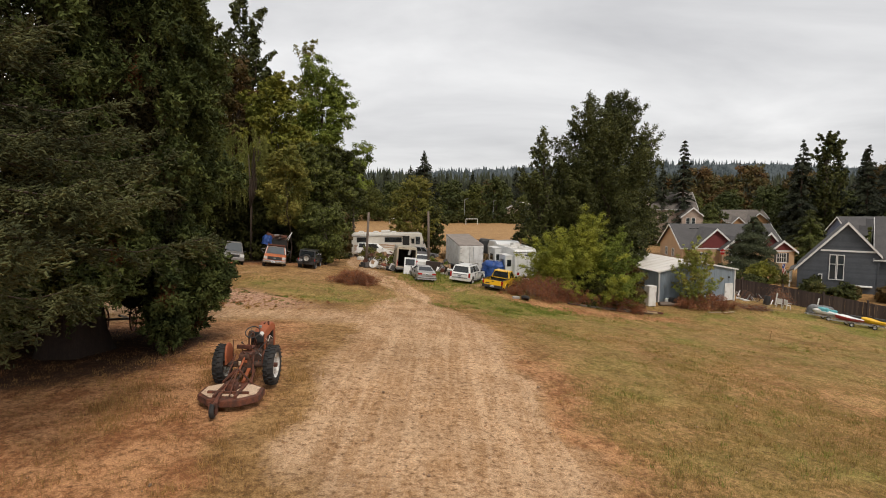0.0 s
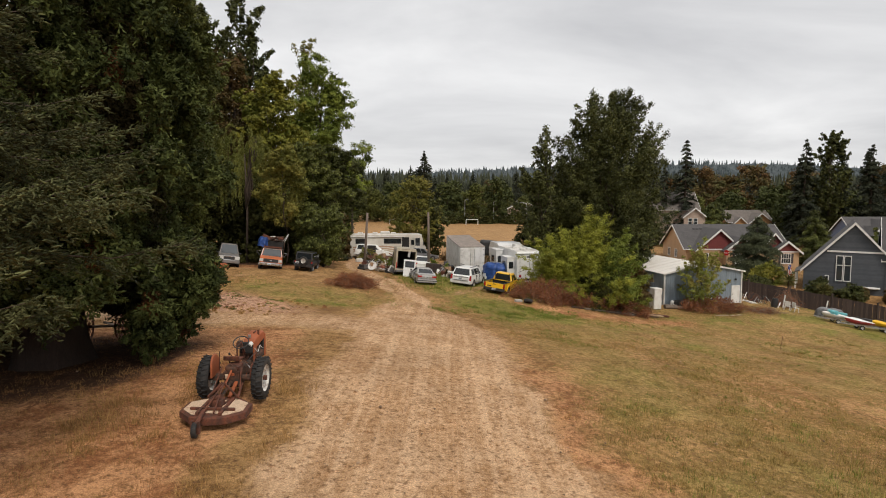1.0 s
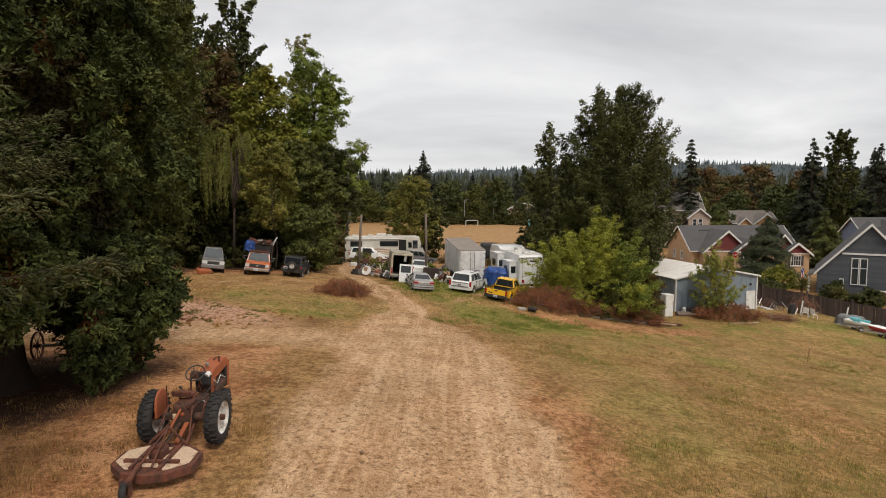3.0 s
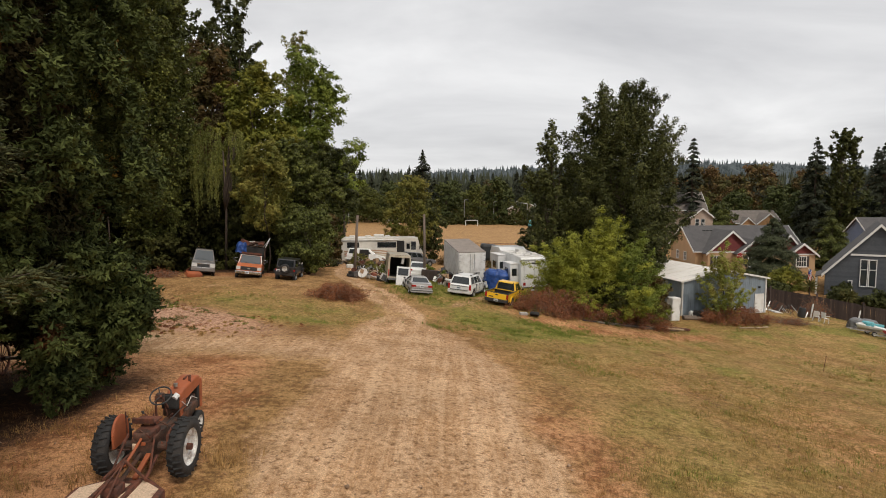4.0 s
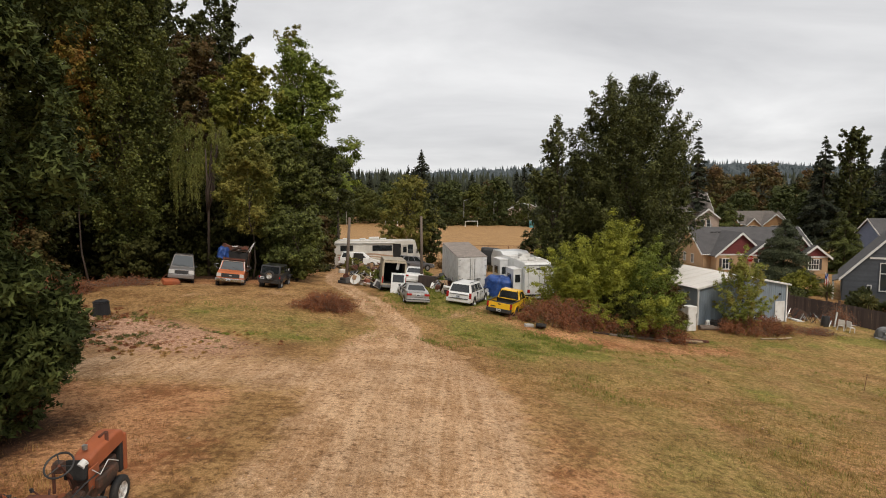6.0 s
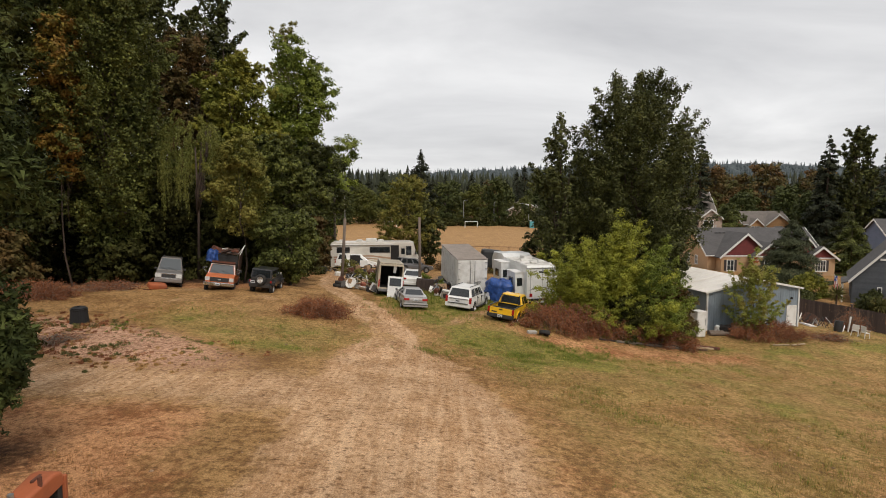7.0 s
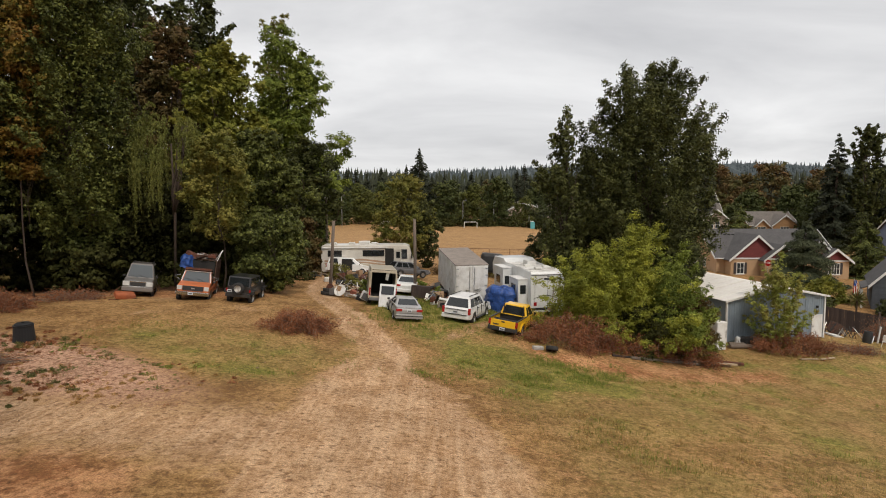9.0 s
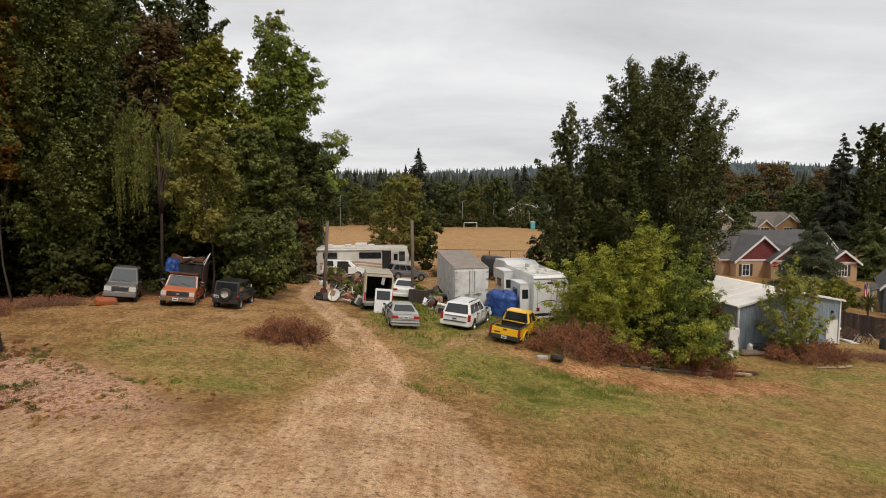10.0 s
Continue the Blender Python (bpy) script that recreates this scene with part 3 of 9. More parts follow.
def leaf_arrays(centres, normals, along, length, width, fold=0.12):
    """One folded leaf of two triangles at each centre."""
    a = unit(along - normals * (along * normals).sum(-1, keepdims=True))
    b = np.cross(normals, a)
    lift = normals * (fold * width)[:, None]
    L, W = (length / 2)[:, None], (width / 2)[:, None]
    v = np.stack([centres - a * L, centres + b * W + lift, centres + a * L, centres - b * W + lift], 1).reshape(-1, 3)
    i = np.arange(len(centres))[:, None] * 4
    f = np.concatenate([i + np.array([[0, 1, 2]]), i + np.array([[0, 2, 3]])], 1).reshape(-1, 3)
    return v, f


def crown_mesh(name, centres, normals, along, length, width, fold=0.12):
    return mesh_from(name, *leaf_arrays(centres, normals, along, length, width, fold))


def blade_mesh(name, centres, normals, along, length, width):
    """One pointed blade of a single triangle at each centre."""
    a = unit(along - normals * (along * normals).sum(-1, keepdims=True))
    b = np.cross(normals, a)
    L, W = (length / 2)[:, None], (width / 2)[:, None]
    v = np.stack([centres - a * L - b * W, centres - a * L + b * W, centres + a * L], 1).reshape(-1, 3)
    return mesh_from(name, v, np.arange(len(v)).reshape(-1, 3))


def limb_points(a, b, sag, rng, n=5):
    a, b = np.asarray(a, float), np.asarray(b, float)
    pts = []
    for k in range(n):
        t = k / (n - 1)
        p = a * (1 - t) + b * t + np.array([0, 0, sag * math.sin(math.pi * t)])
        if 0 < k < n - 1:
            p = p + rng.normal(0, 0.03, 3) * np.linalg.norm(b - a)
        pts.append(tuple(p))
    return pts


def leaf_tree(x, y, height, radius, leaves, leaf, material, label, seed, low=0.12, clump=0.16, n_clumps=70, trunk_r=None, shape="round", category="tree",
              group="", spires=0, thin=1.0, bark="bark", name="tree", squash=1.0, base_z=None, up=0.5, lumpy=0.28, shoots=0.0, plume=0.0, spread=0.9, core=0.07, bunches=0):
    """A broad-leaved tree: trunk with limbs that reach into clumps of small leaves."""
    rng = np.random.default_rng(seed)
    z0 = land(x, y) if base_z is None else base_z
    root = thing(name, label, category, pose(x, y, z0), group)
    H, R = height, radius
    env = {"round": lambda h: np.sqrt(np.clip(1 - ((h - 0.52) / 0.52) ** 2, 0.02, 1)),
           "tall": lambda h: np.clip(np.minimum(0.45 + h * 1.8, 1.0) * np.sqrt(np.clip(1 - ((h - 0.35) / 0.67) ** 2, 0.02, 1)), 0.06, 1),
           "dome": lambda h: np.sqrt(np.clip(1 - h ** 2.2, 0.02, 1)),
           "vase": lambda h: np.clip(0.35 + 0.9 * h, 0, 1) * np.sqrt(np.clip(1 - (np.clip(h - 0.6, 0, 1) / 0.42) ** 2, 0.02, 1)),
           "cone": lambda h: np.clip(1.02 - h, 0.03, 1)}[shape]
    hs = rng.random(n_clumps * 6)
    keep = rng.random(n_clumps * 6) < env(hs) + 0.08
    hs = hs[keep][:n_clumps]
    nc = len(hs)
    ang = rng.random(nc) * 2 * math.pi
    lump = 1 + lumpy * np.sin(ang * 2 + seed) + 0.57 * lumpy * np.sin(ang * 5 + seed * 2.3 + hs * 5)
    rad = R * env(hs) * np.sqrt(rng.uniform(0.10, 1.0, nc)) * lump * 0.86
    cz = (low + (1 - low) * hs) * H
    cc = np.stack([rad * np.cos(ang), rad * np.sin(ang), cz], -1)
    cr = R * clump * rng.uniform(0.65, 1.45, nc)
    if shoots:
        outer = rad > 0.55 * R * env(hs)
        o = np.stack([np.cos(ang), np.sin(ang), np.zeros(nc)], -1)[outer]
        c0, r0 = cc[outer], cr[outer]
        for k, q in ((1.0, 0.50), (1.5, 0.33), (1.95, 0.20)):
            cc = np.concatenate([cc, c0 + (o * 0.45 + np.array([0, 0, 0.9])) * (r0 * k * shoots)[:, None]])
            cr = np.concatenate([cr, r0 * q])
    if spires:
        sa, sr = rng.random(spires) * 2 * math.pi, R * 0.62 * np.sqrt(rng.random(spires))
        sh = H * (1.0 - 0.22 * (sr / R) ** 1.2 - rng.uniform(0, 0.10, spires))
        sc = np.stack([sr * np.cos(sa), sr * np.sin(sa), sh], -1)
        for k in range(4):
            cc = np.concatenate([cc, sc - np.array([0, 0, 1.0]) * k * R * 0.10 + rng.normal(0, 0.02 * R, sc.shape)])
            cr = np.concatenate([cr, np.full(spires, R * clump * (0.22 + 0.15 * k))])
    leaves = int(leaves * 1.2)
    weight = cr ** 2
    which = rng.choice(len(cc), leaves, p=weight / weight.sum())
    # leaves gather in bunches on the twigs of each clump
    nb, m = bunches or (22 if plume else 20), len(cc)
    j = rng.integers(0, nb, leaves)
    if plume:
        axis = cc * np.array([1, 1, 0]) / R
        axis = unit(axis * spread + np.array([0, 0, 0.9]) + rng.normal(0, 0.22, axis.shape))
        u = rng.random((m, nb)) ** 0.8
        bunch = rng.normal(0, 1, (m, nb, 3)) * (cr[:, None] * 0.42 * (1.08 - u) ** 0.7)[..., None]
        heart = cc[:, None] + axis[:, None] * (cr[:, None] * plume * (2.9 * u - 0.9))[..., None] + bunch
    else:
        bunch = unit(rng.normal(0, 1, (m, nb, 3))) * (cr[:, None] * rng.uniform(0.35, 1.0, (m, nb)) ** 0.6)[..., None] * np.array([1.0, 1.0, 0.82 * squash])
        heart = cc[:, None] + bunch
    loose = rng.normal(0, 1, (leaves, 3)) * (cr[which] * 0.135)[:, None] * np.array([1.0, 1.0, 0.7])
    pts = heart[which, j] + loose
    d = unit(unit(bunch[which, j]) * 0.8 + unit(loose) * 0.6)
    pts[:, 2] = np.maximum(pts[:, 2], 0.05)
    nor = unit(d * 0.85 + np.array([0, 0, up]) + rng.normal(0, 0.40, (leaves, 3)))
    alo = unit(rng.normal(0, 1, (leaves, 3)) + d * 0.6 - np.array([0, 0, 0.5]))
    ln = leaf * rng.uniform(0.7, 1.35, leaves)
    # the closed inside of the crown
    ni = int(leaves * core)
    h = rng.random(ni)
    q, turn = R * 0.66 * env(h) * np.sqrt(rng.random(ni)), rng.random(ni) * 2 * math.pi
    inside = np.stack([q * np.cos(turn), q * np.sin(turn), (low + (0.94 - low) * h) * H], -1)
    pts, nor, alo = np.concatenate([pts, inside]), np.concatenate([nor, unit(rng.normal(0, 1, (ni, 3)))]), np.concatenate([alo, rng.normal(0, 1, (ni, 3))])
    ln = np.concatenate([ln, leaf * rng.uniform(1.0, 1.4, ni)])
    link_mesh("crown", blade_mesh("crown", pts, nor, alo, ln, ln * 0.78 * thin), material, root)
    bm = bmesh.new()
    tr = trunk_r or 0.022 * H
    top = np.array([rng.normal(0, 0.03) * R, rng.normal(0, 0.03) * R, H * 0.86])
    stem = limb_points((0, 0, -0.3), top, 0.0, rng, 7)
    tube(bm, stem, [tr * (1.25 if k == 0 else 1.0) * (1 - 0.88 * k / 6) for k in range(7)], 8)
    for k in rng.choice(len(cc), min(len(cc), 14), replace=False):
        t = np.clip(cc[k][2] / H * 0.72, 0.08, 0.78)
        s = np.array(stem[0]) * (1 - t) + top * t
        tube(bm, limb_points(s, cc[k], -0.06 * R, rng, 4), [tr * 0.26, tr * 0.17, tr * 0.10, tr * 0.03], 5)
    part("trunk", bm, bark, root, smooth=True)
    return root


def conifer_tree(x, y, height, radius, sprays, size, material, label, seed, name="conifer", group="", base_z=None, low=0.06, tiers=16, ragged=0.25, power=1.0, far=False):
    """A pointed conifer: tiers of drooping boughs covered in small sprays."""
    rng = np.random.default_rng(seed)
    z0 = land(x, y) if base_z is None else base_z
    root = thing(name, label, "tree", pose(x, y, z0), group)
    sprays, size = int(sprays * 2.0), size * 0.66
    nb = tiers * 9
    h = np.sort(rng.random(nb)) ** 0.9
    tier = np.round(h * tiers) / tiers
    h = 0.35 * h + 0.65 * tier
    ang = rng.random(nb) * 2 * math.pi
    reach = radius * np.clip(1 - h, 0.02, 1) ** power * (1 - ragged + 2 * ragged * rng.random(nb)) + 0.12
    t = np.sqrt(rng.random(sprays))
    b = rng.choice(nb, sprays, p=reach / reach.sum())
    swing = rng.normal(0, 0.16, sprays) * t
    out = np.stack([np.cos(ang[b] + swing), np.sin(ang[b] + swing), np.zeros(sprays)], -1)
    zc = (low + (1 - low) * h[b]) * height
    pts = out * (reach[b] * t)[:, None]
    pts[:, 2] = zc - 0.30 * reach[b] * t ** 1.6 + rng.normal(0, 0.10, sprays) * radius * 0.35
    pts[:, 2] = np.maximum(pts[:, 2], 0.1)
    nor = unit(np.array([0, 0, 1.0]) + 0.5 * out + rng.normal(0, 0.5, (sprays, 3)))
    alo = unit(out + rng.normal(0, 0.5, (sprays, 3)) - np.array([0, 0, 0.25]))
    ln = size * rng.uniform(0.7, 1.4, sprays)
    link_mesh("crown", blade_mesh("crown", pts, nor, alo, ln, ln * 0.55), material, root)
    bm = bmesh.new()
    tube(bm, [(0, 0, -0.3), (0, 0, height * 0.5), (0, 0, height * 0.97)], [height * 0.017, height * 0.011, 0.02], 7)
    part("trunk", bm, "bark", root, smooth=True)
    return root


def sequoia(x, y, height, radius, seed):
    """A giant conifer with a flared trunk and dense rounded boughs that sweep down to the ground."""
    rng = np.random.default_rng(seed)
    z0 = land(x, y)
    root = thing("giant_sequoia", "huge dark green conifer with dense boughs sweeping near the ground", "tree", pose(x, y, z0))

    def env(z, ang):
        h = np.clip(z / height, 0, 1)
        return radius * np.clip(1.03 - h, 0, 1) ** 0.55 * (1 + 0.05 * np.sin(3 * ang + 1.0) + 0.04 * np.sin(7 * ang + h * 9)) * np.clip(0.62 + 0.070 * z, 0, 1)

    # rounded lobes of foliage on the ends of the boughs
    low = 16.5
    nl = 430
    cz = 1.35 + (low - 1.35) * rng.random(nl) ** 1.15
    ang = rng.random(nl) * 2 * math.pi
    # a dense skirt down to the ground on the open side
    cz[:52] = rng.uniform(0.75, 2.8, 52)
    ang[:52] = rng.uniform(-1.15, 0.95, 52)
    cz[52:84] = rng.uniform(2.4, 4.2, 32)
    ang[52:84] = rng.uniform(-2.0, -0.6, 32)
    out = np.stack([np.cos(ang), np.sin(ang), np.zeros(nl)], -1)
    cr = rng.uniform(0.55, 1.15, nl)
    cc = out * (env(cz, ang) * rng.uniform(0.64, 1.06, nl) - cr * 0.55)[:, None]
    cc[:, 2] = cz
    aside = cc[:, 0] * 0.84 + cc[:, 1] * 0.54
    # an opening low down beside the trunk, through which the field shows
    gap = (cc[:, 2] < np.where(aside > 0.5, 2.9, 2.3)) & (aside > -1.2) & (aside < 2.6)
    seen = (out[:, 0] * 0.80 - out[:, 1] * 0.60) > -0.45
    # the crown opens higher up, where bare limbs and the dark inside show
    open_top = (cc[:, 2] > 8.6) & (rng.random(nl) < 0.06)
    keep = ~gap & seen & ~open_top & ((rng.random(nl) < 0.80) | (np.arange(nl) < 84))
    cc, out, cr, ang = cc[keep], out[keep], cr[keep], ang[keep]
    dead = (np.sin(ang * 4 + cc[:, 2] * 0.9) > 0.60) & (rng.random(len(cc)) < 0.6)
    plumes = unit(rng.normal(0, 1, (len(cc), 26, 3)) + out[:, None] * 0.8 + np.array([0, 0, 0.6]))
    reach = rng.uniform(0.70, 1.1, (len(cc), 26))
    for tone, n in (("sequoia_needles", 250000), ("sequoia_dead", 26000)):
        w = cr ** 2 * (dead if tone == "sequoia_dead" else 1.0)
        which = rng.choice(len(cc), n, p=w / w.sum())
        # upright plumes stand on each lobe, each a brush of fine shoots
        j = rng.integers(0, plumes.shape[1], n)
        d = plumes[which, j]
        u = rng.random(n) ** 0.7
        size = cr[which] * (0.55 if tone == "sequoia_dead" else 1.0)
        p = cc[which] + (d * (size * reach[which, j] * (0.35 + 0.70 * u))[:, None] + rng.normal(0, 1, (n, 3)) * (size * 0.13 * (1.3 - u))[:, None]) * np.array([1.0, 1.0, 1.2])
        p[:, 2] = np.maximum(p[:, 2], 0.1 + 0.25 * rng.random(n))
        alo = unit(d + rng.normal(0, 0.42, (n, 3)) + np.array([0, 0, 0.2]))
        nor = unit(rng.normal(0, 0.55, (n, 3)) + d * 0.5 + np.array([0, 0, 0.4]))
        ln = rng.uniform(0.12, 0.26, n)
        if tone == "sequoia_needles":
            link_mesh("crown", blade_mesh("crown", p, nor, alo, ln, ln * 0.40), tone, root)
        else:
            link_mesh("dead_foliage", blade_mesh("crown", p, nor, alo, ln, ln * 0.27), tone, root, "rust brown dead foliage inside")
    # the closed inside, its shade put into a darker leaf colour, and the top above
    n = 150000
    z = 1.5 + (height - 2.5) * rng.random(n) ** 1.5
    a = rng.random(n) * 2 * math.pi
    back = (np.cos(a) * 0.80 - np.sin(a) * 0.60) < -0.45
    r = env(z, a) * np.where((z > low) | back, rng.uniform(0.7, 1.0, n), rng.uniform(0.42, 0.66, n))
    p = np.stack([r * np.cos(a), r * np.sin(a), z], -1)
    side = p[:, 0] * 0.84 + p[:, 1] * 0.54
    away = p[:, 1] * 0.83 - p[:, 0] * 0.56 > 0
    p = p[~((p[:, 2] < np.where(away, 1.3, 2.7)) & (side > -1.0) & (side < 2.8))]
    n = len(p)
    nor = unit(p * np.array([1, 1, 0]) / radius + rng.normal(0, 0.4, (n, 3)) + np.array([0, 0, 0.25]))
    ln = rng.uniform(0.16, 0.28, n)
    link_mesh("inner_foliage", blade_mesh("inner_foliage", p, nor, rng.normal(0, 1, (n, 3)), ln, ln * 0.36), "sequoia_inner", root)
    # far side, added to block light, hangs to the ground but for the opening
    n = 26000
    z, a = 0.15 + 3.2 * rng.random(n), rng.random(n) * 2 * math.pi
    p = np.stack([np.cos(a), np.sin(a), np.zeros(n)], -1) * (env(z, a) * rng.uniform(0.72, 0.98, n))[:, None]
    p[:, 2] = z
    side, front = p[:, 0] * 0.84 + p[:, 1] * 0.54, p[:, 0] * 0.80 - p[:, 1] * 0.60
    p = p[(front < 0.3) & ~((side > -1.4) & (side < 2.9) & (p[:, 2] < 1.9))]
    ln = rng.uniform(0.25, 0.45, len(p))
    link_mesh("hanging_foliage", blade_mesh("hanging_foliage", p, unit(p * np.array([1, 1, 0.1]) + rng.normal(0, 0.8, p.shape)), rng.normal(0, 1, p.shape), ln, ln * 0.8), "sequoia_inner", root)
    bm = bmesh.new()
    prof = [(0.0, 1.55), (0.4, 1.30), (1.2, 1.08), (3.0, 0.92), (8.0, 0.72), (16.0, 0.45), (height * 0.97, 0.05)]
    rings = []
    for z, r in prof:
        rings.append([bm.verts.new((r * (1 + 0.10 * math.sin(5 * a) * (z < 4)) * math.cos(a), r * (1 + 0.10 * math.sin(5 * a) * (z < 4)) * math.sin(a), z - 0.3)) for a in [2 * math.pi * i / 20 for i in range(20)]])
    for r0, r1 in zip(rings, rings[1:]):
        for i in range(20):
            bm.faces.new((r0[i], r0[(i + 1) % 20], r1[(i + 1) % 20], r1[i]))
    part("trunk", bm, "red_bark", root, "broad flared red-brown trunk", smooth=True)
    for i in range(0, len(cc), 5):
        e = cc[i] * np.array([0.85, 0.85, 1.0])
        if e[2] > 2.9:
            part("limb", tube(bmesh.new(), limb_points((0, 0, e[2] + 1.2), e, 0.35, rng, 5), [0.10, 0.08, 0.06, 0.04, 0.015], 5), "red_bark", root, smooth=True)
    return root


def fingers(base, way, length, thick, rng):
    """Tapered fingers, each a small closed spindle."""
    n, ns = len(base), 3
    side = unit(np.cross(way, rng.normal(0, 1, (n, 3))))
    up = np.cross(way, side)
    rows = []
    for t, r in ((0.0, 0.45), (0.45, 1.0), (1.0, 0.25)):
        for k in range(ns):
            q = 2 * math.pi * k / ns
            wob = rng.uniform(0.8, 1.2, n) * r * thick
            rows.append(base + way * (length * (t + rng.uniform(-0.04, 0.04, n)))[:, None] + side * (math.cos(q) * wob)[:, None] + up * (math.sin(q) * wob)[:, None])
    v = np.stack(rows, 1).reshape(-1, 3)
    tri = []
    for i in range(2):
        for k in range(ns):
            a, b = i * ns + k, i * ns + (k + 1) % ns
            tri += [(a, b, b + ns), (a, b + ns, a + ns)]
    f = (np.arange(n)[:, None, None] * (3 * ns) + np.array(tri)[None]).reshape(-1, 3)
    return v, f


def spruce(x, y, height, radius, seed):
    """A spruce with layered limbs set with bottle-brush fingers of needles."""
    rng = np.random.default_rng(seed)
    z0 = land(x, y)
    root = thing("spruce", "grey-green spruce with drooping limbs and bottlebrush twigs", "tree", pose(x, y, z0))
    part("trunk", tube(bmesh.new(), [(0, 0, -0.3), (0, 0, height * 0.4), (0, 0, height)], [0.42, 0.28, 0.03], 10), "bark", root, smooth=True)
    base, way = [], []
    n_limb = 160
    for i in range(n_limb):
        h = ((i + rng.random()) / n_limb) ** 1.1
        a = rng.random() * 2 * math.pi
        near = math.cos(a + 0.15) > -0.30
        zs = 6.0 + h * (height - 6.3)
        if zs > 8.8 and i % 2 or not near and i % 3:
            continue
        reach = (radius * (1 - h) ** 1.05 + 0.3) * rng.uniform(0.70, 1.05)
        if i < 5:
            a, zs, reach, near = -0.42 + 0.09 * i, 3.9 + 0.28 * i, radius * (0.58 + 0.03 * i), True
        elif i < 22:
            a, zs, reach, near = rng.uniform(-0.75, 0.30), 5.9 + 0.24 * (i - 5), radius * rng.uniform(0.94, 1.06) * (1 - 0.022 * (i - 5)), True
        o = np.array([math.cos(a), math.sin(a), 0.0])
        s = np.array([-o[1], o[0], 0.0])
        drop = rng.uniform(0.8, 1.6) * (1 - h) + 0.15

        def spot(t, o=o, reach=reach, zs=zs, drop=drop):
            p = o * reach * t
            p[2] = zs - drop * math.sin(t * 2.0) + 0.9 * drop * max(0, t - 0.72)
            return p
        pts = [spot(t) for t in (0.0, 0.25, 0.5, 0.75, 0.96)]
        part("limb", tube(bmesh.new(), [tuple(p) for p in pts], [0.05, 0.038, 0.026, 0.015, 0.006], 5), "bark", root, smooth=True)
        many = 0.3 if zs > 12.5 or not near else 1.0
        for j in range(int((15 + reach * 9.0) * many)):
            t = 0.24 + 0.76 * rng.random() ** 0.7
            side = rng.choice((-1, 1))
            bl = (0.30 + reach * 0.16 * (1.15 - t)) * rng.uniform(0.7, 1.3)
            p0 = spot(t)
            d = unit(o * rng.uniform(0.35, 1.0) + s * side * rng.uniform(0.15, 1.0) - np.array([0, 0, rng.uniform(-0.15, 1.0)]))
            cross = unit(np.cross(d, np.array([0, 0, 1.0])))
            p1 = p0 + d * bl
            for q in range(int(4 + bl * 9)):
                u = rng.uniform(0.1, 1.0)
                base.append(p0 * (1 - u) + p1 * u + np.array([0, 0, rng.uniform(-0.03, 0.07)]))
                way.append(unit(d + cross * rng.choice((-1, 1)) * rng.uniform(0.1, 1.4) + np.array([0, 0, rng.normal(0.32, 0.30)])))
        for j in range(int(reach * 6 * many)):
            t = rng.uniform(0.25, 1.0)
            base.append(spot(t) + np.array([0, 0, 0.03]))
            way.append(unit(o * 0.7 + s * rng.normal(0, 0.8) + np.array([0, 0, rng.uniform(0.1, 0.9)])))
    base, way = np.array(base), np.array(way)
    n = len(base)
    length = rng.uniform(0.08, 0.17, n)
    thick = rng.uniform(0.018, 0.034, n)
    v, f = fingers(base, way, length, thick, rng)
    per = 3
    b = np.repeat(np.arange(n), per)
    w = way[b]
    radial = rng.normal(0, 1, (n * per, 3))
    radial = unit(radial - w * (radial * w).sum(-1, keepdims=True))
    alo = unit(w * 0.8 + radial * 0.9)
    ln = rng.uniform(0.04, 0.07, n * per)
    pts = base[b] + w * (rng.random(n * per) * length[b])[:, None] + alo * (ln * 0.5)[:, None]
    tip = blade_mesh("needles", pts, unit(np.cross(alo, rng.normal(0, 1, (n * per, 3)))), alo, ln, np.full(n * per, 0.026))
    link_mesh("needles", mesh_from("twigs", v, f), "spruce_needles", root)
    link_mesh("needle_brush", tip, "spruce_needles", root)
    # thick growth round the stem, coloured dark as in shade, and the top above
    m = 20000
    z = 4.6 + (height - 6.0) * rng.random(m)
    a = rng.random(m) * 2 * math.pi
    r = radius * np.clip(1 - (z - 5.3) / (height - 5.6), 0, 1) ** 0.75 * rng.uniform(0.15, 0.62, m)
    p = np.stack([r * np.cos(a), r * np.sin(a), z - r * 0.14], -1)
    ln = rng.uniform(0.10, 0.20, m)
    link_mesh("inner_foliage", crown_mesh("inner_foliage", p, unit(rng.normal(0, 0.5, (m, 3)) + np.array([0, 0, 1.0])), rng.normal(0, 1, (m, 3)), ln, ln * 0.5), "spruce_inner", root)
    return root


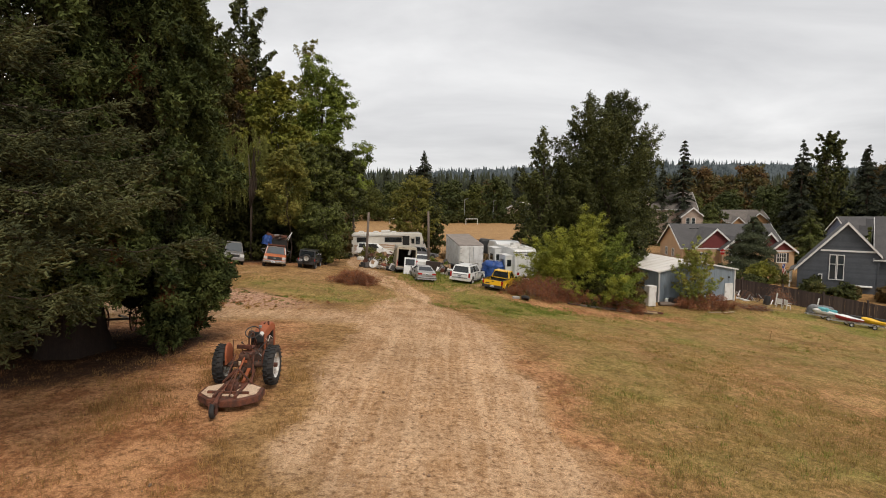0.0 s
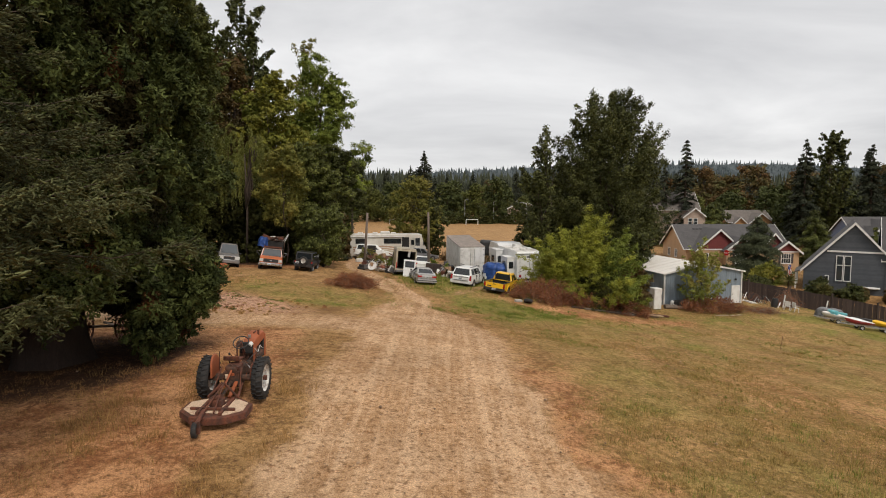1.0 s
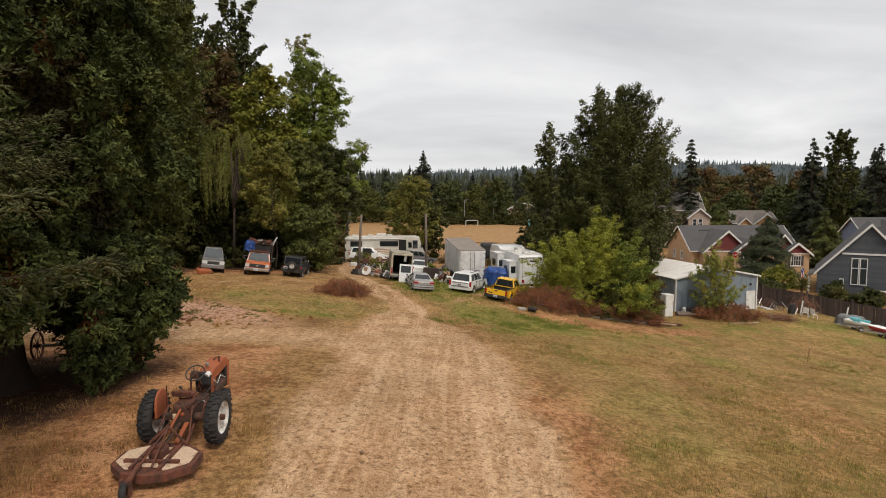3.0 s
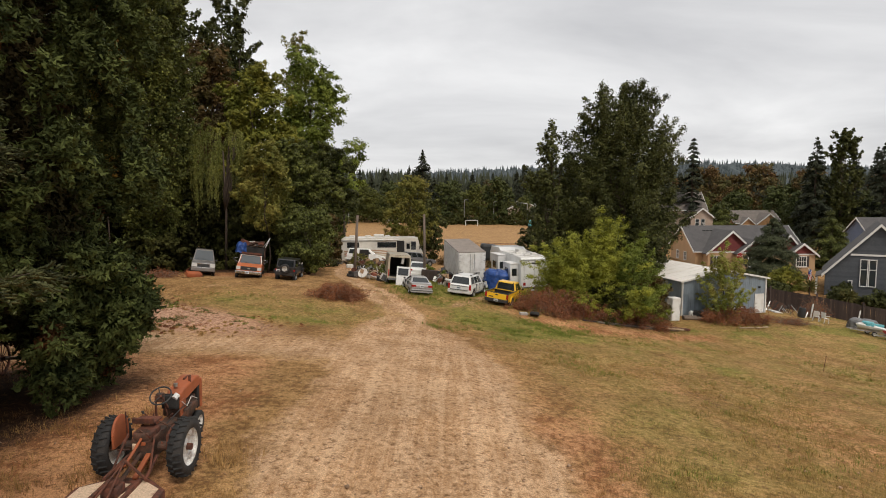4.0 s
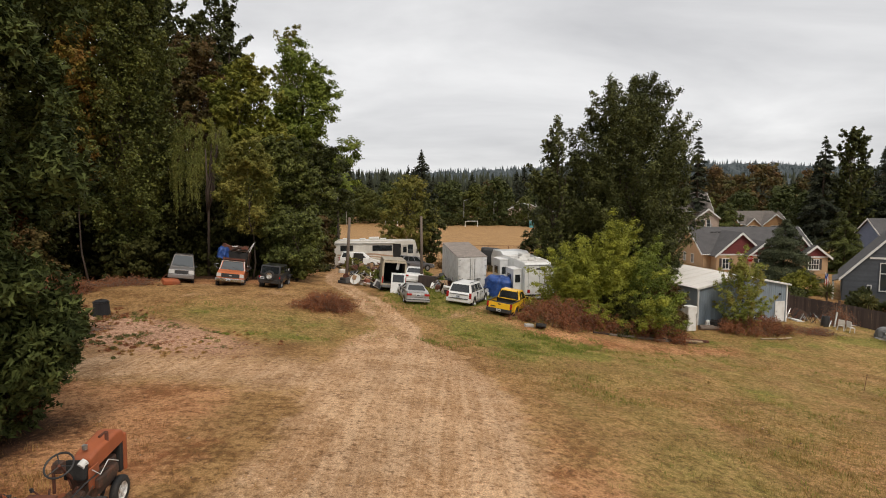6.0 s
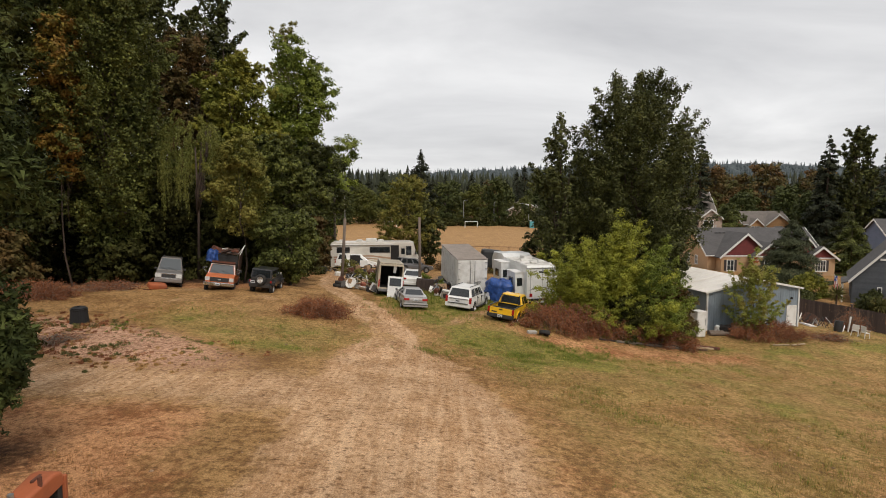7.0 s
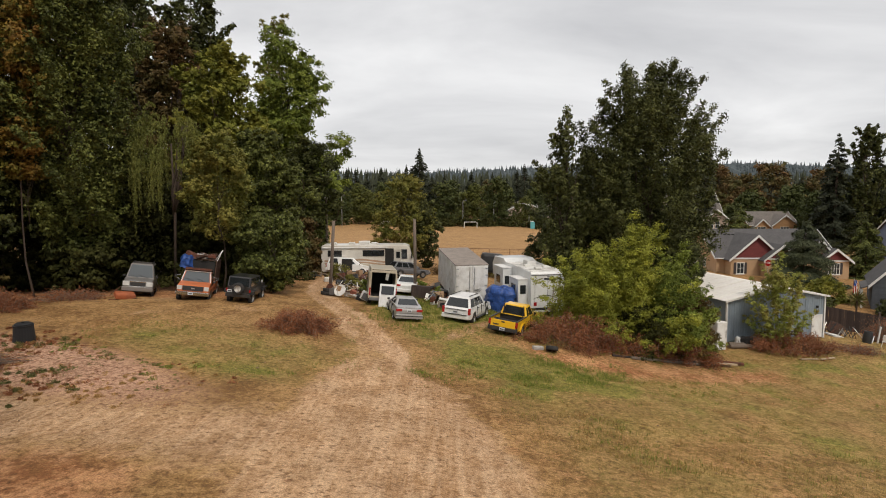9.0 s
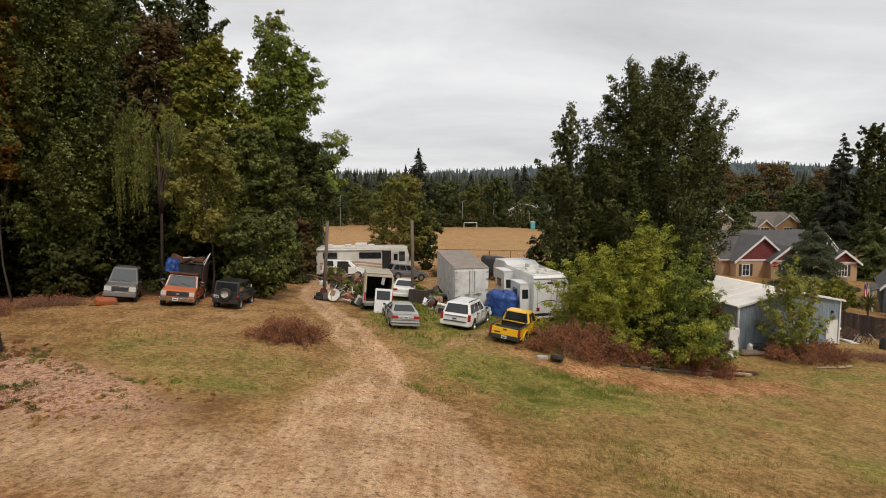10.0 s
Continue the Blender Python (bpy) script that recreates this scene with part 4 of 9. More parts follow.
def willow(x, y, height, radius, seed):
    rng = np.random.default_rng(seed)
    root = thing("willow", "weeping willow with pale green hanging strands", "tree", pose(x, y, land(x, y)))
    ns, per = 420, 64
    a = np.repeat(rng.random(60) * 2 * math.pi, 7) + rng.normal(0, 0.05, ns)
    r = radius * np.sqrt(np.repeat(rng.uniform(0.05, 1, 60), 7) * rng.uniform(0.9, 1.1, ns)) * (1 + 0.25 * np.sin(3 * a))
    top = height * (1 - 0.24 * (r / radius) ** 2) * np.repeat(rng.uniform(0.88, 1.03, 60), 7) * rng.uniform(0.98, 1.02, ns)
    length = np.repeat(rng.uniform(1.8, 5.2, 60), 7) * rng.uniform(0.6, 1.1, ns)
    b = np.repeat(np.arange(ns), per)
    u = np.tile(np.linspace(0, 1, per), ns) + rng.normal(0, 0.01, ns * per)
    arch = 0.7 * np.sin(np.clip(u * 4, 0, 1.6))
    pts = np.stack([(r[b] + arch) * np.cos(a[b]), (r[b] + arch) * np.sin(a[b]), top[b] - np.maximum(u - 0.12, 0) * length[b] + 0.25 * np.sin(np.clip(u * 6, 0, 3.1))], -1)
    pts += rng.normal(0, 0.035, pts.shape)
    n = len(pts)
    alo = unit(rng.normal(0, 0.22, (n, 3)) - np.array([0, 0, 1.0]))
    nor = unit(rng.normal(0, 1, (n, 3)) + np.array([0, 0, 0.4]))
    ln = rng.uniform(0.12, 0.22, n)
    link_mesh("crown", blade_mesh("crown", pts, nor, alo, ln, ln * 0.30), "willow_leaves", root)
    bm = bmesh.new()
    tube(bm, [(0, 0, -0.3), (0.2, 0, height * 0.4), (0, 0.3, height * 0.8)], [0.13, 0.10, 0.05], 8)
    part("trunk", bm, "bark", root, smooth=True)
    for k in range(14):
        e = (r[k] * math.cos(a[k]), r[k] * math.sin(a[k]), top[k])
        part("limb", tube(bmesh.new(), limb_points((0.1, 0, height * 0.4), e, 0.5, rng, 5), [0.08, 0.06, 0.05, 0.03, 0.012], 5), "bark", root, smooth=True)
    return root


def bramble(x, y, rx, ry, height, leaves, material, label, seed, leaf=0.07, name="bramble"):
    """A low heap of thin arching canes with small withered leaves."""
    rng = np.random.default_rng(seed)
    root = thing(name, label, "shrub", pose(x, y, land(x, y)))
    bm = bmesh.new()
    canes = []
    for k in range(150):
        a, q = rng.random() * 2 * math.pi, math.sqrt(rng.random())
        px, py = rx * q * math.cos(a), ry * q * math.sin(a)
        g = land(x + px, y + py) - land(x, y)
        h = height * (1 - 0.75 * q * q) * rng.uniform(0.55, 1.2)
        dx, dy = rng.normal(0, 0.5) + 0.3 * math.cos(a), rng.normal(0, 0.5) + 0.3 * math.sin(a)
        pts = [(px, py, g - 0.05), (px + dx * 0.3, py + dy * 0.3, g + h * 0.8), (px + dx * 0.75, py + dy * 0.75, g + h), (px + dx * 1.25, py + dy * 1.25, g + h * rng.uniform(0.35, 0.9))]
        tube(bm, pts, [0.014, 0.011, 0.008, 0.004], 4)
        canes.append(np.array(pts))
    canes = np.array(canes)
    c = rng.integers(0, len(canes), leaves)
    u = rng.random(leaves) ** 0.7 * 3
    i = np.minimum(u.astype(int), 2)
    f = (u - i)[:, None]
    p = canes[c, i] * (1 - f) + canes[c, i + 1] * f + rng.normal(0, 0.10, (leaves, 3))
    gz = land_arrays(x + p[:, 0], y + p[:, 1]) - land(x, y)
    p[:, 2] = np.maximum(p[:, 2], gz + 0.03)
    ln = leaf * rng.uniform(0.7, 1.6, leaves)
    link_mesh("leaves", crown_mesh("leaves", p, unit(rng.normal(0, 1, (leaves, 3)) + np.array([0, 0, 0.4])), rng.normal(0, 1, (leaves, 3)), ln, ln * 0.6), material, root)
    part("cane_tangle", bm, "twig", root, "thin dry canes")
    return root


sequoia(-14.3, 22.7, 30.0, 6.7, 3)
spruce(-13.2, 14.2, 19.0, 7.4, 5)

# the wood behind the parked vans
WOOD = "trees of the dense wood"
leaf_tree(-24.2, 56.5, 27, 4.9, 100000, 0.18, "cottonwood_leaves", "tall dark green cottonwood with glossy small leaves", 11, low=0.06, n_clumps=230, clump=0.17, shape="tall", group=WOOD, spires=9, plume=1.0, spread=1.3, core=0.16, bunches=44)
leaf_tree(-30.5, 52.0, 24, 6.5, 56000, 0.26, "dark_leaves", "tall dark broad-leaved tree at the wood's edge", 12, low=0.03, n_clumps=210, shape="tall", group=WOOD, spires=6, plume=0.9, spread=1.3, core=0.16)
leaf_tree(-39.0, 47.0, 22, 6.5, 18000, 0.36, "cottonwood_leaves", "tall green broad-leaved tree at the wood's edge", 13, low=0.03, n_clumps=90, shape="tall", group=WOOD)
leaf_tree(-31.0, 63.0, 26, 5.5, 26000, 0.30, "orange_leaves", "tall tree with leaves turning orange and yellow", 14, low=0.25, n_clumps=160, shape="tall", group=WOOD, spires=5)
leaf_tree(-26.0, 75.0, 25, 5.0, 30000, 0.28, "brown_leaves", "tall tree with sparse brown withering leaves", 15, low=0.15, n_clumps=170, shape="tall", group=WOOD, spires=6)
leaf_tree(-29.5, 90.0, 36, 5.2, 26000, 0.38, "dark_leaves", "very tall slender cottonwood with gaps in its crown", 16, low=0.2, n_clumps=110, shape="tall", group=WOOD, clump=0.22, plume=0.9, core=0.06)
leaf_tree(-38.0, 88.0, 38, 5.2, 22000, 0.40, "cottonwood_leaves", "very tall slender cottonwood with gaps in its crown", 17, low=0.2, n_clumps=110, shape="tall", group=WOOD, clump=0.22, plume=0.9, core=0.06)
leaf_tree(-22.3, 100.0, 34.0, 2.6, 9000, 0.28, "light_leaves", "slender sparse tree top above the wood", 18, low=0.2, n_clumps=70, shape="tall", group=WOOD, clump=0.30, plume=1.2, core=0.03)
leaf_tree(-31.8, 80.0, 32, 4.0, 30000, 0.28, "dark_leaves", "tall slender dark tree with gaps in its crown", 28, low=0.2, n_clumps=120, shape="tall", group=WOOD, clump=0.22, plume=0.9)
leaf_tree(-19.5, 71.0, 21, 4.8, 34000, 0.30, "yellowing_leaves", "tall tree with yellow-green leaves", 19, low=0.1, n_clumps=170, shape="tall", group=WOOD, spires=4)
leaf_tree(-17.6, 84.0, 26, 6.3, 66000, 0.27, "maple_leaves", "large bright green maple with a lobed outline", 20, low=0.06, n_clumps=85, shape="round", group=WOOD, clump=0.25, lumpy=0.2)
leaf_tree(-13.6, 63.5, 12, 3.7, 42000, 0.20, "cottonwood_leaves", "leafy bright green tree behind the jeep", 21, low=0.02, n_clumps=150, shape="round", group=WOOD, clump=0.16)
leaf_tree(-14.6, 80.0, 14, 5.0, 34000, 0.24, "dark_leaves", "dark green tree at the end of the wood", 22, low=0.02, n_clumps=80, shape="round", group=WOOD)
leaf_tree(-14.5, 55.8, 11.0, 3.2, 26000, 0.15, "light_leaves", "young light green tree with a slim pale trunk", 23, low=0.33, n_clumps=75, shape="tall", trunk_r=0.07, group=WOOD, bark="bark", spires=4)
leaf_tree(-11.3, 56.5, 5.8, 2.6, 22000, 0.16, "cottonwood_leaves", "small green tree beside the black jeep", 24, low=0.08, n_clumps=50, shape="round", group=WOOD, clump=0.24)
leaf_tree(-25.5, 53.0, 18.5, 2.3, 9000, 0.20, "orange_leaves", "tree with leaves turning yellow and orange at the wood's edge", 29, low=0.42, n_clumps=45, shape="round", group=WOOD, clump=0.3, trunk_r=0.07)
willow(-18.9, 58.4, 13.0, 2.5, 25)
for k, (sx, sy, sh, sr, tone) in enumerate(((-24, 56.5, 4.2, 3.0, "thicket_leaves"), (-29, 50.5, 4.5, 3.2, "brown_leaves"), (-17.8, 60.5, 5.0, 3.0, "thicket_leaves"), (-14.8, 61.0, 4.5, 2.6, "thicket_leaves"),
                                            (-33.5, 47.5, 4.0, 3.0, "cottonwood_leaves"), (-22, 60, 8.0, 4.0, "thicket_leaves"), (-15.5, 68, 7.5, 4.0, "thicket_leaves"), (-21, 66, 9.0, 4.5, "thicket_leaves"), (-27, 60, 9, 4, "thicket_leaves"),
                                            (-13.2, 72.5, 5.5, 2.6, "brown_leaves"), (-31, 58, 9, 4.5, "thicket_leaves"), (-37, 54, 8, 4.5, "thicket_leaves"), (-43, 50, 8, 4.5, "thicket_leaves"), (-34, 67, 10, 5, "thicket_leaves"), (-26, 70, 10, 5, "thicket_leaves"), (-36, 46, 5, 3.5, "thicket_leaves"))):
    leaf_tree(sx, sy, sh, sr, 9000, 0.24, tone, "undergrowth below the trees, mostly in dark shade-coloured leaves", 40 + k, low=0.0, n_clumps=40, shape="dome", clump=0.28, category="shrub", name="shrub", group="undergrowth of the wood")
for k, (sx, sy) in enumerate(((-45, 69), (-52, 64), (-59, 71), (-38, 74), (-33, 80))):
    leaf_tree(sx, sy, 11, 6.0, 6000, 0.42, "thicket_leaves", "thicket deep in the wood, its shade put into the leaf colour", 140 + k, low=0.0, n_clumps=60, shape="dome", clump=0.25, category="shrub", name="shrub", group="undergrowth of the wood")
leaf_tree(-47.0, 54.0, 22, 7.0, 12000, 0.45, "cottonwood_leaves", "tall green broad-leaved tree of the wood", 26, low=0.0, n_clumps=90, shape="tall", group=WOOD)
leaf_tree(-38.0, 62.0, 24, 6.5, 14000, 0.42, "dark_leaves", "tall dark broad-leaved tree of the wood", 27, low=0.0, n_clumps=90, shape="tall", group=WOOD)
bramble(-16.9, 37.3, 0.40, 0.28, 0.38, 300, "bramble_leaves", "small heap of dead twigs on bare soil", 67, name="twig_heap")
bramble(-24.2, 47.3, 2.2, 0.9, 1.1, 9000, "bramble_leaves", "withered red-brown undergrowth at the wood's edge", 68)
bramble(-27.0, 48.8, 3.5, 1.4, 1.0, 9000, "bramble_leaves", "withered red-brown undergrowth at the wood's edge", 61)
bramble(-21.8, 50.6, 1.6, 0.9, 0.7, 3500, "bramble_leaves", "withered red-brown undergrowth beside the parked car", 62)

# by the yard and the metal shed
leaf_tree(17.2, 64.0, 18.9, 6.2, 125000, 0.17, "poplar_leaves", "big dense dark green tree with upright shoots", 30, low=0.02, n_clumps=330, shape="tall", spires=10, clump=0.15, lumpy=0.05, plume=1.15, spread=0.75, core=0.12, bunches=52)
leaf_tree(10.2, 61.5, 14.0, 2.1, 14000, 0.21, "poplar_leaves", "slender light poplar with loose airy leaves", 31, low=0.02, n_clumps=80, shape="tall", spires=2, clump=0.30, plume=1.2, spread=1.0, core=0.05, bunches=34)
leaf_tree(11.4, 66.0, 9.0, 3.3, 24000, 0.21, "poplar_leaves", "dark green tree behind the camper trailer", 32, low=0.0, n_clumps=60, shape="round", clump=0.22)
leaf_tree(17.9, 59.6, 8.0, 2.2, 12000, 0.20, "dark_leaves", "dark green low growth beside the metal shed", 33, low=0.0, n_clumps=60, shape="dome", clump=0.22)
leaf_tree(9.6, 51.0, 4.6, 2.5, 34000, 0.10, "bush_leaves", "bright yellow-green bush with loose arching shoots", 34, up=0.9, low=0.12, n_clumps=90, shape="dome", spires=6, clump=0.26, lumpy=0.4, plume=1.3, spread=1.5, category="shrub", name="bush", trunk_r=0.08)
leaf_tree(12.0, 51.0, 6.1, 3.0, 46000, 0.10, "bush_leaves", "bright yellow-green bush with loose arching shoots", 35, up=0.9, low=0.0, n_clumps=100, shape="dome", spires=8, clump=0.26, lumpy=0.4, plume=1.2, spread=1.6, category="shrub", name="bush", trunk_r=0.09)
leaf_tree(14.7, 51.4, 4.9, 2.5, 32000, 0.10, "maple_leaves", "green bush with loose shoots beside the shed", 36, up=0.9, low=0.0, n_clumps=90, shape="dome", spires=6, clump=0.26, lumpy=0.4, plume=1.3, spread=1.5, category="shrub", name="bush", trunk_r=0.08)
leaf_tree(16.2, 51.6, 3.9, 1.7, 16000, 0.11, "brown_leaves", "half-withered brown bush beside the shed", 37, low=0.0, n_clumps=50, shape="dome", clump=0.25, category="shrub", name="bush", trunk_r=0.06)
leaf_tree(12.6, 50.7, 2.9, 3.3, 20000, 0.11, "thicket_leaves", "lower growth of the bushes, leaves coloured dark for shade", 38, low=0.0, n_clumps=60, shape="dome", clump=0.18, category="shrub", name="bush", trunk_r=0.05)
bramble(8.3, 48.3, 2.8, 1.3, 1.65, 18000, "bramble_leaves", "heap of withered red-brown brambles beside the bush", 63)
bramble(13.0, 48.7, 3.8, 0.8, 1.2, 13000, "bramble_leaves", "withered red-brown brambles along the fallen timbers", 64)
bramble(24.3, 54.6, 2.7, 1.0, 1.35, 15000, "bramble_leaves", "withered red-brown brambles in front of the metal shed", 65)
bramble(-6.75, 45.3, 1.3, 0.75, 0.95, 11000, "bramble_leaves", "heap of cut withered red-brown brush on the lawn", 66, name="brush_pile")
leaf_tree(23.4, 55.2, 5.6, 1.9, 15000, 0.11, "shed_tree_leaves", "sapling with yellow-green and orange leaves by the shed", 39, up=0.9, low=0.0, n_clumps=80, shape="tall", clump=0.22, plume=1.1, spread=0.9, core=0.02, trunk_r=0.05, name="sapling")
# the field's edge
leaf_tree(-4.6, 93.0, 11.8, 4.0, 26000, 0.19, "light_leaves", "loose yellow-green tall shrub before the straw field", 70, low=0.02, n_clumps=110, shape="round", clump=0.2, trunk_r=0.10, name="shrub", category="shrub")
leaf_tree(-1.4, 94.0, 9.2, 2.5, 15000, 0.24, "poplar_leaves", "dense dark shrub before the straw field", 71, low=0.0, n_clumps=40, shape="round", clump=0.26, trunk_r=0.08, name="shrub", category="shrub")
leaf_tree(-14.0, 88.0, 5.6, 1.8, 7000, 0.20, "maple_leaves", "small upright green shrub by the pole", 72, low=0.0, n_clumps=30, shape="cone", clump=0.3, trunk_r=0.06, name="shrub", category="shrub")

# ---- buildings ----
def window(parent, x, y, z, w, h, face="front", bars=(1, 1), trim="white_trim", sill=False):
    """A window with a frame, glazing bars and panes, its middle at (x, y, z) on a wall that looks to -y (front) or to -x (left)."""
    m = pose(x, y, z) if face == "front" else pose(x, y, z, 0, 0, -90)
    t = 0.09
    bm = boxes(((w + 2 * t, 0.10, t), (0, -0.04, h / 2 + t / 2)), ((w + 2 * t, 0.10, t), (0, -0.04, -h / 2 - t / 2)), ((t, 0.10, h), (-w / 2 - t / 2, -0.04, 0)), ((t, 0.10, h), (w / 2 + t / 2, -0.04, 0)))
    if sill:
        box(bm, (w + 0.4, 0.16, 0.08), (0, -0.08, -h / 2 - 0.14))
    bm.transform(m)
    frame_ob = part("window", bm, trim, parent)
    for k in range(1, bars[0] + 1):
        b = boxes(((0.05, 0.07, h), (-w / 2 + w * k / (bars[0] + 1), -0.03, 0)))
        b.transform(m)
        part("glazing_bar", b, trim, frame_ob)
    for k in range(1, bars[1] + 1):
        b = boxes(((w, 0.07, 0.05), (0, -0.032, -h / 2 + h * k / (bars[1] + 1))))
        b.transform(m)
        part("glazing_bar", b, trim, frame_ob)
    g = boxes(((w, 0.03, h), (0, -0.012, 0)))
    g.transform(m)
    part("pane", g, "house_glass", frame_ob, "dark reflecting pane")
    return frame_ob


def gable_block(parent, x, y, w, d, wall_h, rise, wall, roof, ridge="x", over=0.45, trim="white_trim", gable=None, base=-0.6, gable_split=None):
    """A block with a pitched roof; (x, y) is its left front corner. gable: another facing for the front gable's triangle."""
    bm = bmesh.new()
    if ridge == "x":
        prism(bm, [(y, base), (y + d, base), (y + d, wall_h), (y + d / 2, wall_h + rise), (y, wall_h)], w / 2, "x", x + w / 2)
    else:
        a = gable_split if gable_split else w / 2
        prism(bm, [(x, base), (x + w, base), (x + w, wall_h if not gable_split else wall_h + rise * (1 - (w - a) / a)), (x + a, wall_h + rise), (x, wall_h)], d / 2, "y", y + d / 2)
    part("wall", bm, wall, parent)
    if ridge == "x":
        slopes = [((y - over, wall_h - rise * over / (d / 2)), (y + d / 2, wall_h + rise)), ((y + d + over, wall_h - rise * over / (d / 2)), (y + d / 2, wall_h + rise))]
        for (e, ez), (r, rz) in slopes:
            bm = bmesh.new()
            prism(bm, [(e, ez + 0.03), (r, rz + 0.03), (r, rz + 0.20), (e, ez + 0.16)], w / 2 + over, "x", x + w / 2)
            part("roof_slope", bm, roof, parent)
        for side in (x - over - 0.03, x + w + over + 0.03):
            for (e, ez), (r, rz) in slopes:
                bm = bmesh.new()
                prism(bm, [(e, ez - 0.10), (r, rz - 0.10), (r, rz + 0.22), (e, ez + 0.20)], 0.028, "x", side)
                part("bargeboard", bm, trim, parent)
        part("gutter", boxes(((w + 2 * over, 0.10, 0.14), (x + w / 2, y - over - 0.05, wall_h - rise * over / (d / 2) + 0.05))), trim, parent)
    else:
        a = gable_split if gable_split else w / 2
        m = rise / a
        slopes = [((x - over, wall_h - m * over), (x + a, wall_h + rise)), ((x + w + over, wall_h + rise - m * (w - a + over)), (x + a, wall_h + rise))]
        for (e, ez), (r, rz) in slopes:
            bm = bmesh.new()
            prism(bm, [(e, ez + 0.03), (r, rz + 0.03), (r, rz + 0.20), (e, ez + 0.16)], d / 2 + over, "y", y + d / 2)
            part("roof_slope", bm, roof, parent)
            bm = bmesh.new()
            prism(bm, [(e, ez - 0.14), (r, rz - 0.14), (r, rz + 0.22), (e, ez + 0.20)], 0.035, "y", y - over - 0.04)
            part("bargeboard", bm, trim, parent)
        if gable:
            bm = bmesh.new()
            prism(bm, [(x + 0.02, wall_h), (x + w - 0.02, wall_h), (x + a, wall_h + rise - 0.02)], 0.03, "y", y - 0.033)
            part("gable_facing", bm, gable, parent)
            part("band", boxes(((w, 0.08, 0.22), (x + w / 2, y - 0.05, wall_h - 0.02))), trim, parent)


def metal_shed():
    m = pose(20.5, 56.3, -3.62, 0, 0, 14.0)
    root = thing("metal_shed", "pale blue corrugated metal shed with a weathered whitish roof", "shed", m)
    W, D, H, A = 8.5, 13.0, 3.15, 0.78
    n = 14

    def top(x):
        return H + A * (1 - abs(x - W / 2) / (W / 2))
    for k in range(n):
        x0, x1 = W * k / n, W * (k + 1) / n
        bm = bmesh.new()
        prism(bm, [(x0 + 0.004, 0.05), (x1 - 0.004, 0.05), (x1 - 0.004, top(x1) - 0.02), ((x0 + x1) / 2, top((x0 + x1) / 2) - 0.02), (x0 + 0.004, top(x0) - 0.02)], 0.012, "y", 0.0)
        for q in range(3):
            xr = x0 + (x1 - x0) * (q + 0.5) / 3
            box(bm, (0.055 if q == 0 else 0.03, 0.035 if q == 0 else 0.016, top(xr) - 0.12), (xr, -0.022, (top(xr) - 0.02) / 2 + 0.03))
        part("wall_panel", bm, "shed_blue", root)
    for side in (0.0, W):
        for k in range(8):
            y0 = D * k / 8
            part("wall_panel", boxes(((0.024, D / 8 - 0.01, H - 0.1), (side + (0.012 if side == 0 else -0.012), y0 + D / 16, H / 2)), ((0.03, 0.04, H - 0.1), (side + (-0.012 if side == 0 else 0.012), y0 + 0.06, H / 2))), "shed_blue", root)
    part("back_wall", boxes(((W, 0.03, H), (W / 2, D, H / 2))), "shed_blue", root)
    for s, name in ((1, "roof_slope"), (-1, "roof_slope")):
        e = W / 2 + s * (W / 2 + 0.22)
        ez = H - A * 0.22 / (W / 2)
        bm = bmesh.new()
        prism(bm, [(e, ez), (W / 2, H + A), (W / 2, H + A + 0.04), (e, ez + 0.04)], D / 2 + 0.2, "y", D / 2)
        for k in range(13):
            yy = -0.1 + k * (D + 0.2) / 12
            a, b = Vector((e, yy, ez + 0.045)), Vector((W / 2, yy, H + A + 0.045))
            part("rib", rods([(a, b)], 0.018, 4), "shed_roof", root)
        part(name, bm, "shed_roof", root, "whitish weathered metal roofing")
        bm = bmesh.new()
        prism(bm, [(e, ez - 0.08), (W / 2, H + A - 0.06), (W / 2, H + A + 0.05), (e, ez + 0.05)], 0.02, "y", -0.225)
        part("bargeboard", bm, "white_sheet", root)
    for x in (0.04, W - 0.04):
        part("corner_post", boxes(((0.12, 0.12, H), (x, -0.03, H / 2)), bevel=0.01), "white_sheet", root)
    d = part("door", boxes(((0.95, 0.05, 1.7), (W - 0.68, -0.06, 0.9)), bevel=0.008), "white_sheet", root, "plain off-white door")
    part("handle", boxes(((0.05, 0.06, 0.12), (W - 1.05, -0.11, 0.9))), "steel", d)
    part("wall_lamp", boxes(((0.12, 0.16, 0.16), (W - 0.75, -0.10, 2.35)), bevel=0.02), "dark_plastic", root)
    return root


metal_shed()


